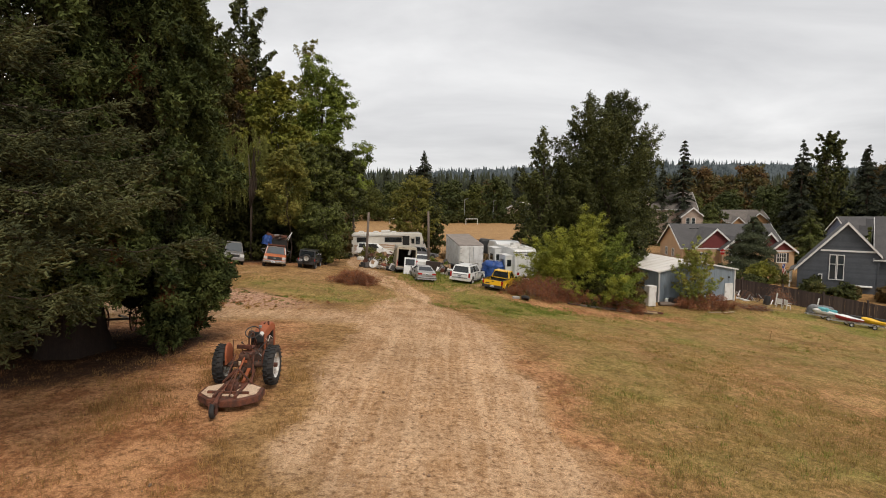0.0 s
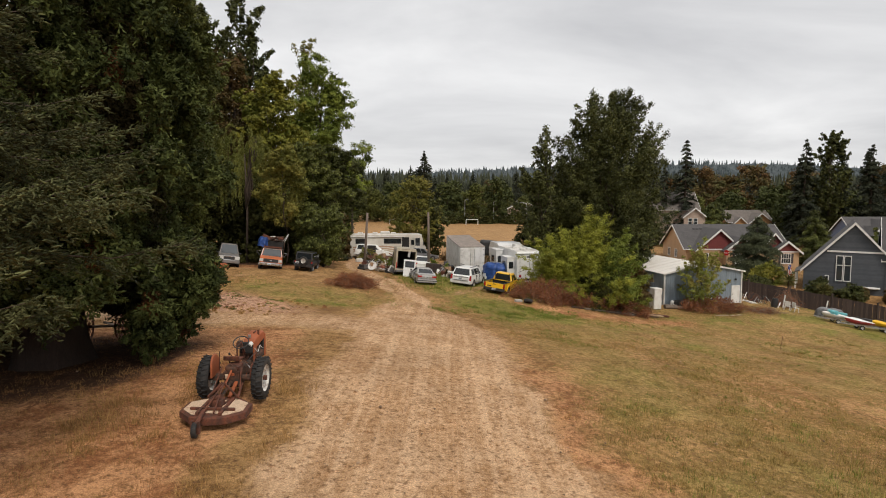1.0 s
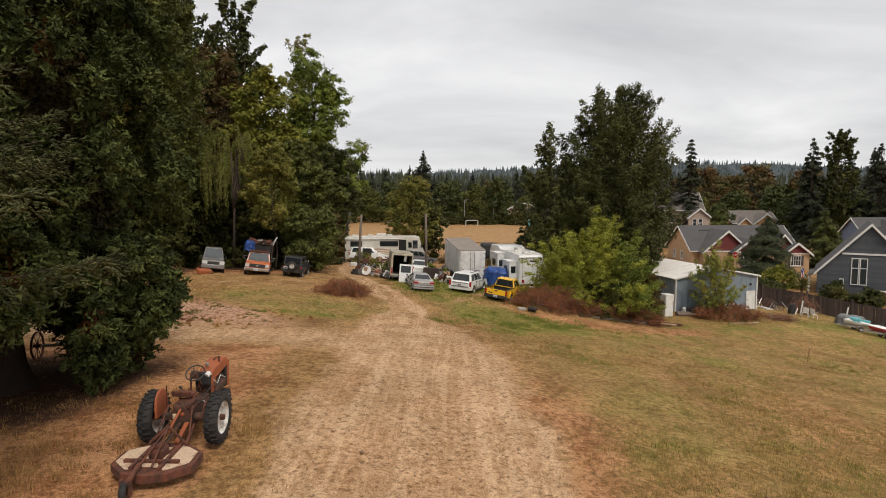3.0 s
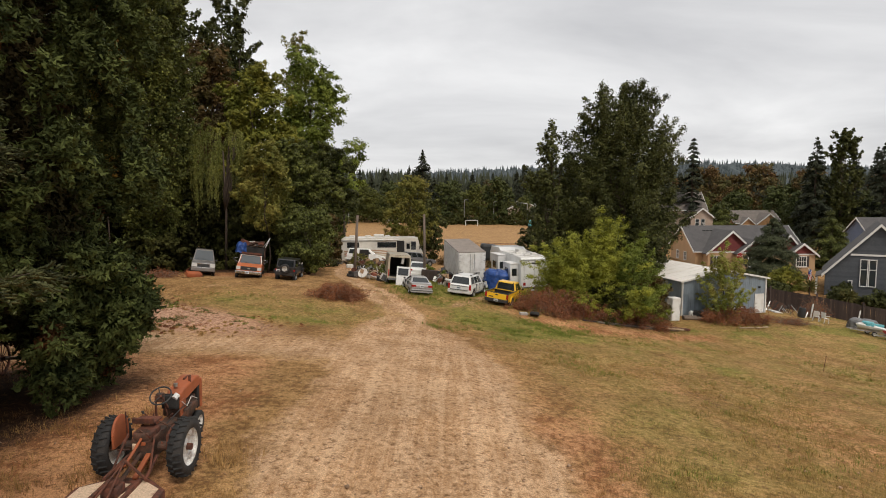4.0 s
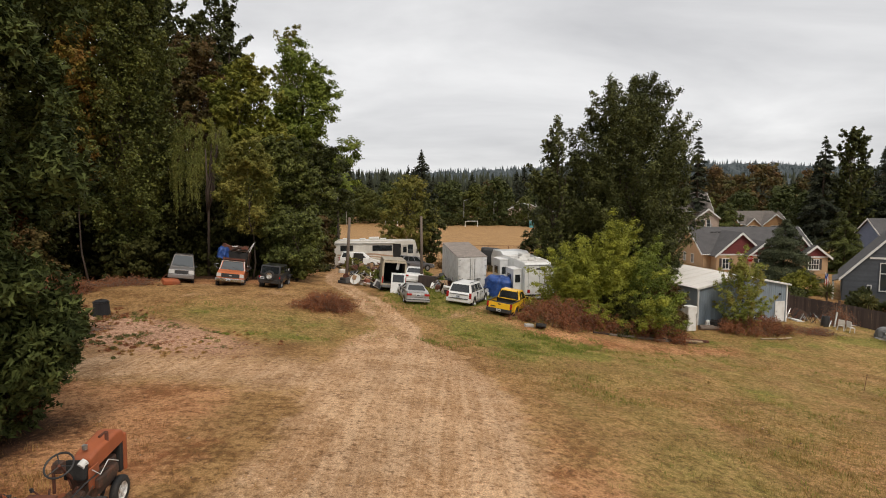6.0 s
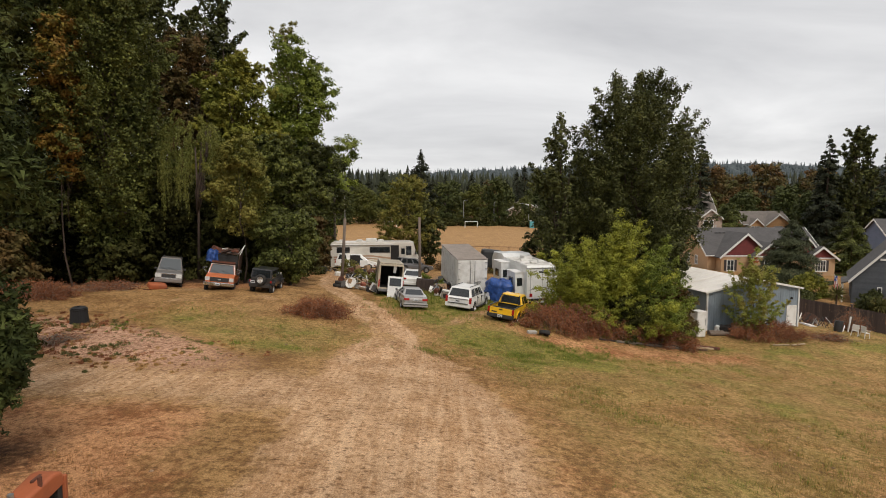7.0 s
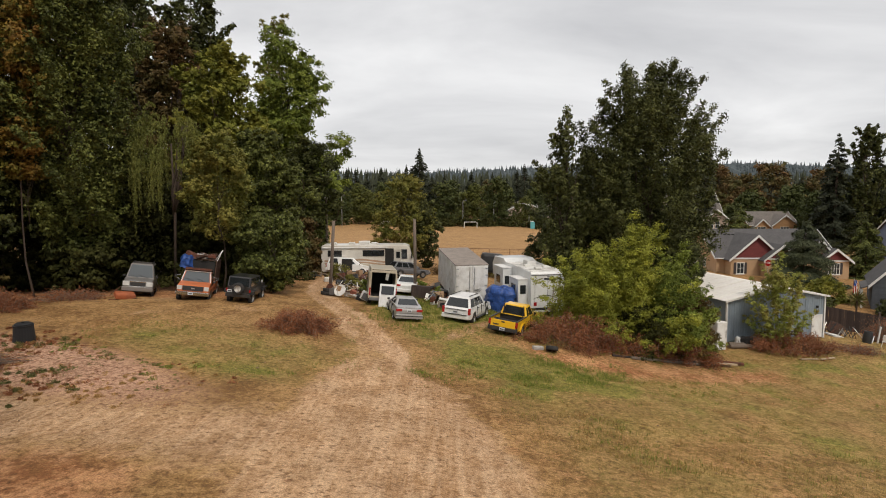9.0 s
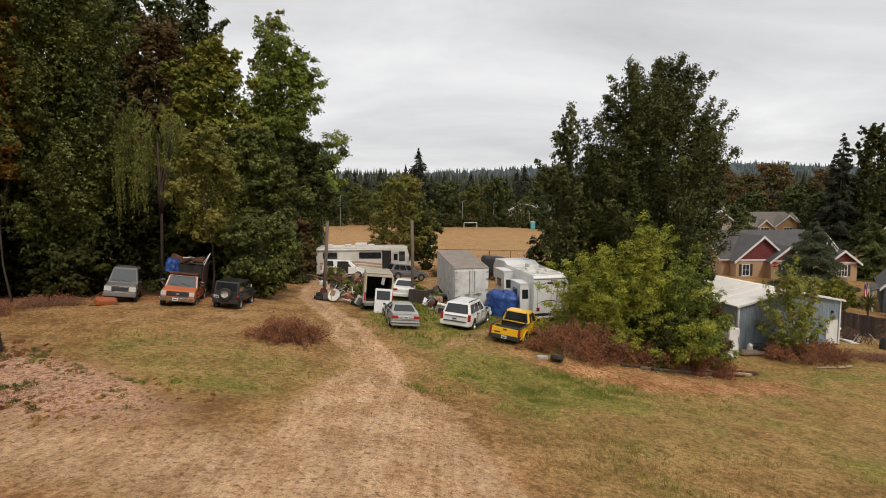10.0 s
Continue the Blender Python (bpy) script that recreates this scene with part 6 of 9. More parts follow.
def silver_sedan():
    m = on_land(-1.85, 52.1, 12, -0.10) @ Matrix.Scale(0.96, 4)
    root = vehicle("sedan", "silver compact sedan with red tail lamps", "car", m, "silver_paint", 1.74,
                   [(-2.22, 0.36), (-2.24, 0.80), (-2.16, 0.98), (-1.25, 1.02), (0.95, 0.95), (1.95, 0.84), (2.20, 0.66), (2.22, 0.40)], (-1.32, 1.40), 0.31, 0.26,
                   (-1.62, 1.10, -0.82, 0.15, 0.92, 1.36, 0.58), ((0.20, 0.46), (0.50, 0.80)), bumper=("silver_paint", 0.42), tw=0.2)
    for s in (-1, 1):
        lamp(root, "tail_lamp", (0.38, 0.08, 0.15), (s * 0.64, -2.22, 0.80), "lamp_red")
        lamp(root, "headlight", (0.4, 0.06, 0.14), (s * 0.6, 2.18, 0.64), "lamp_clear")
        part("exhaust", rods([((0.52, -2.3, 0.28), (0.52, -2.1, 0.28))], 0.03), "steel", root) if s > 0 else None
    part("boot_seam", boxes(((1.2, 0.03, 0.012), (0, -2.235, 0.62)), ((1.5, 0.012, 0.012), (0, -2.22, 0.965))), "dark_plastic", root)
    part("bumper_strip", boxes(((1.70, 0.02, 0.05), (0, -2.335, 0.46))), "dark_plastic", root)
    part("door_seam", boxes(((1.76, 0.012, 0.45), (0, -0.35, 0.68)), ((1.76, 0.012, 0.45), (0, 0.75, 0.68))), "dark_plastic", root)
    plate(root, -2.26, 0.78)


def panel_van():
    m = on_land(-3.85, 57.1, 9) @ Matrix.Scale(0.97, 4)
    root = thing("panel_van", "tan high-roofed panel van with its rear doors open", "van", m)
    W, L, H = 1.93, 5.2, 2.55
    # the shell is open at the rear
    side = arch_outline([(-L / 2, 0.55), (-L / 2 + 0.03, 1.4), (-L / 2 + 0.10, H - 0.12), (-L / 2 + 0.3, H), (1.2, H - 0.03), (1.55, H - 0.16), (2.05, 1.45), (2.65, 1.15), (2.75, 0.55)], (-1.55, 1.75), 0.42, 0.42)
    for s in (-1, 1):
        bm = bmesh.new()
        prism(bm, side, 0.03, "x", s * (W / 2 - 0.03))
        for v in bm.verts:
            v.co.x *= 1 - 0.10 * max(0.0, (v.co.z - 1.2) / 1.4)
        part("side_panel", bm, "tan_paint", root)
        part("rub_strip", boxes(((0.03, 4.4, 0.14), (s * (W / 2 + 0.005), -0.2, 0.85)), bevel=0.01), "dark_plastic", root)
        pane(root, "side_window", [(s * 0.945, 0.95, 1.32), (s * 0.945, 1.75, 1.32), (s * 0.915, 1.50, 1.95), (s * 0.915, 0.95, 1.95)])
    part("roof", boxes(((W * 0.90, 3.7, 0.06), (0, -0.55, H - 0.02)), bevel=0.025), "tan_paint", root)
    part("floor", boxes(((W - 0.1, 4.6, 0.10), (0, -0.2, 0.60))), "interior_dark", root)
    part("bulkhead", boxes(((W - 0.16, 0.06, 1.8), (0, 0.7, 1.5))), "interior_dark", root)
    part("rear_frame", boxes(((0.10, 0.08, 1.75), (-0.87, -L / 2 + 0.04, 1.5)), ((0.10, 0.08, 1.75), (0.87, -L / 2 + 0.04, 1.5)), ((1.74, 0.08, 0.16), (0, -L / 2 + 0.06, H - 0.14)), ((1.80, 0.10, 0.18), (0, -L / 2 + 0.02, 0.60)), bevel=0.01), "tan_paint", root)
    part("bonnet", boxes(((1.75, 0.9, 0.3), (0, 2.25, 1.1), (-12, 0, 0)), bevel=0.06), "tan_paint", root)
    pane(root, "windshield", [(0.8, 2.02, 1.48), (-0.8, 2.02, 1.48), (-0.72, 1.58, 2.32), (0.72, 1.58, 2.32)])
    part("rear_bumper", boxes(((1.86, 0.18, 0.20), (0, -L / 2 - 0.08, 0.50)), bevel=0.04), "grey_plastic", root)
    for s in (-1, 1):
        lamp(root, "tail_lamp", (0.12, 0.08, 0.55), (s * 0.90, -L / 2, 1.0), "lamp_red")
        for wy in (-1.55, 1.75):
            wheel(root, s * (W / 2 - 0.12), wy, 0.35, 0.22)
    d = part("rear_door", boxes(((1.10, 0.06, 1.62), (0.30, -L / 2 - 0.42, 0.80), (-8, 0, -6)), bevel=0.02), "white_paint", root, "loose white rear door leaning at the bumper")
    g = boxes(((0.86, 0.02, 0.58), (0.30, -L / 2 - 0.42, 1.18), (-8, 0, -6)), bevel=0.006)
    part("door_window", g, "car_glass", d)
    part("hanging_cloth", boxes(((0.22, 0.05, 0.55), (0.28, -L / 2 + 0.5, 2.05), (0, 8, 0)), bevel=0.02), "white_sheet", root)
    part("door_edge", boxes(((0.05, 0.75, 1.75), (-0.98, -L / 2 + 0.02, 1.5)), bevel=0.01), "tan_paint", root)


def jeep():
    m = on_land(-11.75, 52.2, 2, -0.03) @ pose(0, 0, 0, 0, 2, 0) @ Matrix.Scale(0.97, 4)
    root = vehicle("jeep", "black off-road car with a spare wheel on its tailgate", "car", m, "black_paint", 1.52,
                   [(-1.80, 0.52), (-1.82, 1.08), (0.55, 1.10), (0.62, 1.16), (1.80, 1.06), (1.86, 0.62)], (-1.18, 1.18), 0.36, 0.50,
                   (-1.80, 0.62, -1.74, 0.36, 1.08, 1.70, 0.68), ((0.05, 0.50), (0.54, 0.92)), tw=0.24, bumper=("black_paint", 0.56), rim="steel")
    for s in (-1, 1):
        for wy in (-1.18, 1.18):
            part("fender", boxes(((0.22, 0.95, 0.05), (s * 0.80, wy, 0.84)), ((0.22, 0.05, 0.22), (s * 0.80, wy - 0.47, 0.75)), bevel=0.015), "dark_plastic", root)
        lamp(root, "tail_lamp", (0.10, 0.05, 0.16), (s * 0.70, -1.83, 0.86), "lamp_red")
        lamp(root, "headlight", (0.18, 0.05, 0.18), (s * 0.45, 1.87, 0.92), "lamp_clear", 0.05)
    w = wheel(root, 0.0, -1.96, 0.36, 0.24, "white_rim", "spare_wheel")
    w.matrix_basis = pose(0.0, -1.96, 0.98, 0, 0, -90)
    plate(root, -1.86, 0.80, -0.52)
    lamp(root, "side_light", (0.05, 0.18, 0.25), (0.80, 0.5, 1.25), "lamp_clear")


def grey_suv_front():
    m = on_land(-19.0, 53.4, 202, -0.06) @ pose(0, 0, 0, 0, -7, 0) @ Matrix.Diagonal((0.92, 0.95, 1.06, 1))
    root = vehicle("sport_utility_car", "dusty pewter sport utility car parked under the trees", "car", m, "pewter_paint", 1.88,
                   [(-2.38, 0.42), (-2.40, 1.02), (-2.25, 1.14), (1.00, 1.12), (1.15, 1.12), (2.20, 1.02), (2.38, 0.88), (2.40, 0.48)], (-1.42, 1.42), 0.38, 0.40,
                   (-2.30, 1.12, -2.02, 0.35, 1.10, 1.94, 0.70), ((0.06, 0.30), (0.33, 0.58), (0.61, 0.86)), bumper=("pewter_paint", 0.56))
    part("grille", boxes(((0.90, 0.06, 0.24), (0, 2.40, 0.84)), bevel=0.03), "dark_plastic", root)
    part("grille_surround", boxes(((1.02, 0.05, 0.06), (0, 2.41, 0.98)), ((1.02, 0.05, 0.05), (0, 2.41, 0.70)), bevel=0.015), "chrome", root)
    for s in (-1, 1):
        lamp(root, "headlight", (0.40, 0.10, 0.26), (s * 0.70, 2.36, 0.86), "lamp_clear")
        part("roof_rail", rods([((s * 0.60, -1.8, 2.0), (s * 0.60, 0.1, 2.0))], 0.025), "dark_plastic", root)
    part("wiper", rods([((-0.5, 1.13, 1.14), (0.15, 0.98, 1.30)), ((0.15, 1.13, 1.14), (0.65, 0.98, 1.30))], 0.012, 4), "dark_plastic", root)
    # a rusty orange garden tractor bonnet leans at the bumper
    m2 = on_land(-18.55, 50.75, 40)
    junk = thing("mower_hood", "rusty orange lawn mower hood lying at the bumper", "machine part", m2)
    part("shell", boxes(((1.1, 0.7, 0.34), (0, 0, 0.24), (14, 8, 0)), bevel=0.09), "tractor_orange", junk)
    part("frame", rods([((-0.9, -0.1, 0.08), (0.6, -0.35, 0.05)), ((-0.7, 0.3, 0.35), (-0.2, 0.0, 0.8))], 0.025), "rust", junk)


def orange_van():
    m = on_land(-14.95, 52.6, 194, -0.10) @ pose(0, 0, 0, 0, -5, 0) @ Matrix.Scale(0.94, 4)
    root = vehicle("camper_truck", "old orange truck with a dark cargo cage heaped with junk", "truck", m, "orange_paint", 2.02,
                   [(-2.70, 0.55), (-2.72, 1.12), (-2.5, 1.16), (1.25, 1.22), (1.40, 1.24), (2.22, 1.10), (2.42, 1.00), (2.46, 0.55)], (-1.70, 1.62), 0.37, 0.50,
                   (0.10, 1.45, 0.30, 0.85, 1.16, 1.90, 0.80), ((0.12, 0.86),), bumper=("chrome", 0.58), rim="white_rim")
    part("grille", boxes(((1.25, 0.06, 0.30), (0, 2.46, 0.90)), bevel=0.02), "dark_plastic", root, "black grille with a small oval badge")
    part("badge", boxes(((0.20, 0.02, 0.08), (0, 2.50, 0.90)), bevel=0.02), "steel", root)
    for s in (-1, 1):
        lamp(root, "headlight", (0.30, 0.06, 0.26), (s * 0.80, 2.45, 0.92), "lamp_amber" if s > 5 else "lamp_clear")
        part("mirror_arm", rods([((s * 1.0, 1.15, 1.25), (s * 1.28, 1.2, 1.45)), ((s * 1.0, 1.15, 1.6), (s * 1.28, 1.2, 1.55))], 0.015, 4), "steel", root)
        part("mirror_glass", boxes(((0.12, 0.05, 0.20), (s * 1.28, 1.2, 1.5)), bevel=0.02), "dark_plastic", root)
    part("windshield_surround", rods([((-0.90, 1.46, 1.20), (0.90, 1.46, 1.20)), ((-0.79, 0.90, 1.86), (0.79, 0.90, 1.86)), ((-0.90, 1.46, 1.20), (-0.79, 0.90, 1.86)), ((0.90, 1.46, 1.20), (0.79, 0.90, 1.86))], 0.025, 6), "white_sheet", root)
    part("wiper", rods([((-0.6, 1.45, 1.26), (0.0, 1.28, 1.45)), ((0.1, 1.45, 1.26), (0.7, 1.28, 1.42))], 0.012, 4), "dark_plastic", root)
    plate(root, 2.57, 0.58, 0.1, 1)
    # the cage behind the cab
    for s in (-1, 1):
        part("cage_side", boxes(((0.05, 2.7, 1.45), (s * 0.97, -1.3, 1.85))), "grease_iron", root)
    part("cage_front", boxes(((1.8, 0.05, 0.80), (0, 0.05, 2.12))), "interior_dark", root)
    part("roof_rack", boxes(((1.60, 0.9, 0.05), (0, 0.55, 1.98)), ((1.55, 0.05, 0.14), (0, 0.98, 2.03)), bevel=0.01), "rust", root, "dark red roof rack with brush on it")
    part("cage_roof", boxes(((1.9, 2.6, 0.06), (0, -1.3, 2.55), (3, 0, 0))), "grease_iron", root)
    rng = random.Random(5)
    for k in range(14):
        b = boxes(((rng.uniform(0.2, 0.9), rng.uniform(0.3, 1.0), rng.uniform(0.08, 0.3)), (rng.uniform(-0.7, 0.7), rng.uniform(-2.2, 0.2), 2.64 + rng.uniform(0, 0.22)), (rng.uniform(-20, 20), rng.uniform(-20, 20), rng.uniform(0, 90))), bevel=0.02)
        part("scrap_piece", b, rng.choice(("rust", "dark_plastic", "grease_iron", "grey_wood", "rust")), root)
    tarp_lump(root, (0.88, -0.5, 1.95), (0.42, 0.75, 0.85), 9, "tarp")
    part("pipe_frame", rods([((-0.95, -0.2, 2.5), (-1.25, -0.4, 3.35)), ((-0.75, -0.9, 2.5), (-1.25, -0.4, 3.35)), ((-0.1, -0.4, 2.7), (-0.3, -0.4, 2.95)), ((-0.3, -0.4, 2.95), (0.35, -0.5, 2.9)), ((0.35, -0.5, 2.9), (0.45, -0.4, 2.65))], 0.03), "white_sheet", root)


def tarp_lump(parent, at, size, seed, name="tarp", material="tarp_blue"):
    """A draped cloth: a dome with folds."""
    rng = np.random.default_rng(seed)
    n, k = 26, 40
    u, a = np.meshgrid(np.linspace(0, 1, n), np.linspace(0, 2 * math.pi, k, endpoint=False), indexing="ij")
    fold = 1 + 0.10 * np.sin(a * 7 + rng.random() * 6 + u * 3) * u + 0.07 * np.sin(a * 13 + 2 * u) * u ** 2 + 0.05 * rng.normal(0, 1, u.shape) * u
    flat = np.clip(1.15 * np.sin(np.clip(u * 1.25, 0, 1) * math.pi / 2), 0, 1.1)
    boxy = 1 / np.maximum(np.abs(np.cos(a)), np.abs(np.sin(a))) ** 0.25
    x = at[0] + size[0] * flat * fold * np.cos(a) * boxy
    y = at[1] + size[1] * flat * fold * np.sin(a) * boxy
    z = at[2] + size[2] * (1 - np.clip((u - 0.42) / 0.58, 0, 1) ** 1.4) + size[2] * 0.05 * np.sin(a * 5 + u * 9)
    v = np.stack([x, y, z], -1).reshape(-1, 3)
    i = np.arange(n * k).reshape(n, k)
    j = np.roll(i, -1, 1)
    f = np.stack([i[:-1], j[:-1], j[1:], i[1:]], -1).reshape(-1, 4)
    me = mesh_from(name, v, f)
    me.shade_smooth()
    return link_mesh(name, me, material, parent)


def motorhome():
    m = on_land(-6.85, 75.7, 3, lean=False) @ Matrix.Diagonal((1.025, 1, 1, 1))
    root = thing("motorhome", "long cream motorhome with tan stripes and its door open", "motorhome", m)
    # it points along +x here
    L, W, H, Z = 9.0, 2.4, 3.12, 0.50
    out = [(-L / 2, Z), (-L / 2, H - 0.12), (-L / 2 + 0.15, H), (L / 2 - 0.9, H), (L / 2 - 0.45, H - 0.15), (L / 2 - 0.15, 1.75), (L / 2 + 0.05, 1.4), (L / 2 + 0.05, Z)]
    bm = bmesh.new()
    prism(bm, out, W / 2, "y")
    bmesh.ops.bevel(bm, geom=[e for e in bm.edges if min(v.co.z for v in e.verts) > H - 0.3], offset=0.08, segments=2, profile=0.6, affect="EDGES")
    part("body", bm, "rv_cream", root)
    y = -W / 2
    for x, w, z, h in ((-3.2, 1.35, 2.30, 0.62), (0.55, 2.1, 2.30, 0.62), (3.45, 0.75, 2.20, 0.95)):
        fr = part("window", boxes(((w, 0.04, h), (x, y - 0.015, z)), bevel=0.012), "dark_plastic", root)
        part("pane", boxes(((w - 0.12, 0.02, h - 0.12), (x, y - 0.035, z))), "car_glass", fr)
    # near-black slab on the solid wall stands for the unlit inside
    part("doorway", boxes(((0.85, 0.05, 2.1), (2.10, y - 0.012, 1.72))), "interior_dark", root)
    d = part("door", boxes(((0.70, 0.06, 1.95), (2.95, y - 0.22, 1.72), (0, 0, -28)), bevel=0.012), "rv_cream", root, "open entrance door")
    part("door_window", boxes(((0.42, 0.02, 0.62), (2.95, y - 0.26, 2.15), (0, 0, -28)), bevel=0.004), "car_glass", d)
    for k, (z0, dz, tone) in enumerate(((1.46, 0.17, "rv_tan"), (1.20, 0.15, "rv_tan"), (0.94, 0.18, "tan_paint"))):
        bm = bmesh.new()
        for q in range(16):
            x0, x1 = -4.2 + 6.0 * q / 16, -4.2 + 6.0 * (q + 1) / 16

            def wave(x):
                return z0 + 0.22 * math.exp(-((x + 0.6) / 1.6) ** 2) - 0.05 * (x + 4) * 0.6
            quad(bm, (x0, y - 0.006, wave(x0)), (x1, y - 0.006, wave(x1)), (x1, y - 0.006, wave(x1) + dz), (x0, y - 0.006, wave(x0) + dz))
        part("stripe", bm, tone, root)
    pane(root, "windshield", [(L / 2 + 0.0, -1.05, 1.75), (L / 2 + 0.0, 1.05, 1.75), (L / 2 - 0.40, 1.0, 2.95), (L / 2 - 0.40, -1.0, 2.95)])
    for x in (-3.4, -1.6, 0.6):
        part("roof_vent", boxes(((0.6, 0.6, 0.22), (x, -0.3, H + 0.1)), bevel=0.05), "white_sheet", root)
    part("air_conditioner", boxes(((1.1, 0.8, 0.32), (-0.4, 0.1, H + 0.15)), bevel=0.08), "white_sheet", root)
    part("awning_roll", rods([((-4.4, y - 0.08, H - 0.25), (1.9, y - 0.08, H - 0.25))], 0.07), "white_sheet", root)
    part("mirror", boxes(((0.12, 0.30, 0.42), (4.25, y - 0.28, 2.0)), bevel=0.03), "dark_plastic", root)
    for x in (-2.4, 3.0):
        for s in (-1, 1):
            w = wheel(root, 0.5, 0, 0.42, 0.26)
            w.matrix_basis = pose(x, s * (W / 2 - 0.14), 0.42, 0, 0, 90 if s < 0 else -90)
    part("chassis", boxes(((8.0, 1.6, 0.3), (0, 0, 0.5))), "interior_dark", root)


def minivan():
    m = on_land(-8.55, 73.6, -86, 0.1) @ Matrix.Scale(0.90, 4)
    root = vehicle("minivan", "white minivan with its sliding side door open", "van", m, "white_paint", 1.90,
                   [(-2.40, 0.35), (-2.42, 0.95), (-2.3, 1.05), (1.1, 1.02), (1.3, 1.00), (2.2, 0.86), (2.4, 0.65), (2.42, 0.40)], (-1.45, 1.45), 0.33, 0.30,
                   (-2.34, 1.45, -2.1, 0.40, 0.98, 1.72, 0.70), ((0.05, 0.32), (0.62, 0.84)), bumper=("white_paint", 0.46))
    for s in (-1, 1):
        lamp(root, "headlight", (0.4, 0.06, 0.16), (s * 0.66, 2.40, 0.66), "lamp_clear")
        lamp(root, "tail_lamp", (0.14, 0.06, 0.4), (s * 0.86, -2.41, 0.86), "lamp_red")
    # the body is closed here; a dark slab gives the shaded opening
    part("door_opening", boxes(((0.06, 1.15, 1.25), (0.915, -0.20, 0.98))), "interior_dark", root, "dark slab standing for the unlit sliding door opening")


def dark_suv():
    m = on_land(-2.8, 74.6, -62, 0.15) @ Matrix.Scale(0.88, 4)
    root = vehicle("sport_utility_car", "dark grey sport utility car among the heaps of junk", "car", m, "graphite_paint", 1.85,
                   [(-2.28, 0.42), (-2.30, 0.98), (-2.15, 1.08), (1.00, 1.02), (1.15, 1.02), (2.10, 0.92), (2.28, 0.78), (2.28, 0.45)], (-1.40, 1.42), 0.37, 0.38,
                   (-2.20, 1.10, -1.75, 0.20, 1.00, 1.68, 0.66), ((0.06, 0.28), (0.31, 0.56), (0.60, 0.84)))
    for s in (-1, 1):
        lamp(root, "tail_lamp", (0.3, 0.08, 0.18), (s * 0.74, -2.29, 0.90), "lamp_red")
        lamp(root, "headlight", (0.36, 0.06, 0.2), (s * 0.66, 2.28, 0.80), "lamp_clear")


def white_sedan():
    m = on_land(-2.3, 63.0, 2)
    root = vehicle("sedan", "white sedan hemmed in between van and junk heaps", "car", m, "white_paint", 1.74,
                   [(-2.22, 0.36), (-2.24, 0.80), (-2.16, 0.98), (-1.25, 1.02), (0.95, 0.95), (1.95, 0.84), (2.20, 0.66), (2.22, 0.40)], (-1.32, 1.40), 0.31, 0.26,
                   (-1.62, 1.10, -0.82, 0.15, 0.92, 1.42, 0.58), ((0.20, 0.46), (0.50, 0.80)), bumper=("white_paint", 0.42), tw=0.2)
    for s in (-1, 1):
        lamp(root, "tail_lamp", (0.38, 0.08, 0.15), (s * 0.64, -2.22, 0.80), "lamp_red")


def box_trailer():
    # its doors face the track; the far end stands higher
    m = pose(2.75, 58.9, -1.35, 6.5, 0, 12.0)
    root = thing("box_trailer", "tall white box trailer, weathered and tipped, with double doors", "trailer", m)
    W, L, H = 2.45, 6.2, 2.75
    z0 = 0.42
    part("box", boxes(((W, L, H), (0, L / 2, z0 + H / 2)), bevel=0.03), "trailer_white", root)
    part("roof_sheet", boxes(((W + 0.06, L + 0.06, 0.05), (0, L / 2, z0 + H + 0.02)), bevel=0.015), "trailer_roof", root, "grey-brown weathered roof sheet")
    for k in range(13):
        for s in (-1, 1):
            part("rib", boxes(((0.03, 0.06, H - 0.2), (s * (W / 2 + 0.015), 0.3 + k * 0.46, z0 + H / 2))), "trailer_white", root)
    for s in (-1, 1):
        d = part("door", boxes(((W / 2 - 0.12, 0.04, H - 0.2), (s * (W / 4 - 0.03), -0.03, z0 + H / 2)), bevel=0.01), "trailer_white", root)
        part("locking_bar", rods([((s * 0.18, -0.085, z0 + 0.1), (s * 0.18, -0.085, z0 + H - 0.12))], 0.022), "steel", d)
        part("bar_handle", boxes(((0.30, 0.03, 0.05), (s * 0.30, -0.10, z0 + 0.9))), "steel", d)
        for h in (0.4, 1.2, 2.0, 2.5):
            part("hinge", boxes(((0.18, 0.03, 0.07), (s * (W / 2 - 0.12), -0.06, z0 + h))), "steel", d)
    part("notice", boxes(((0.42, 0.012, 0.30), (0.55, -0.056, z0 + 0.85))), "white_sheet", root)
    part("notice_rows", boxes(((0.34, 0.006, 0.03), (0.55, -0.066, z0 + 0.94)), ((0.34, 0.006, 0.03), (0.55, -0.066, z0 + 0.86)), ((0.25, 0.006, 0.03), (0.52, -0.066, z0 + 0.78))), "ink", root)
    part("rear_sill", boxes(((W, 0.14, 0.20), (0, -0.02, z0 - 0.06)), bevel=0.02), "rust", root)
    for s in (-1, 1):
        part("side_rail", boxes(((0.10, L, 0.16), (s * 0.5, L / 2, z0 - 0.10))), "rust", root)
        for y in (1.0, 1.9):
            wheel(root, s * (W / 2 - 0.16), y, 0.42, 0.24, "rust")
    part("front_prop", boxes(((0.3, 0.3, 1.3), (0.6, 5.6, -0.35)), ((0.3, 0.3, 1.3), (-0.6, 5.6, -0.35))), "grey_wood", root)


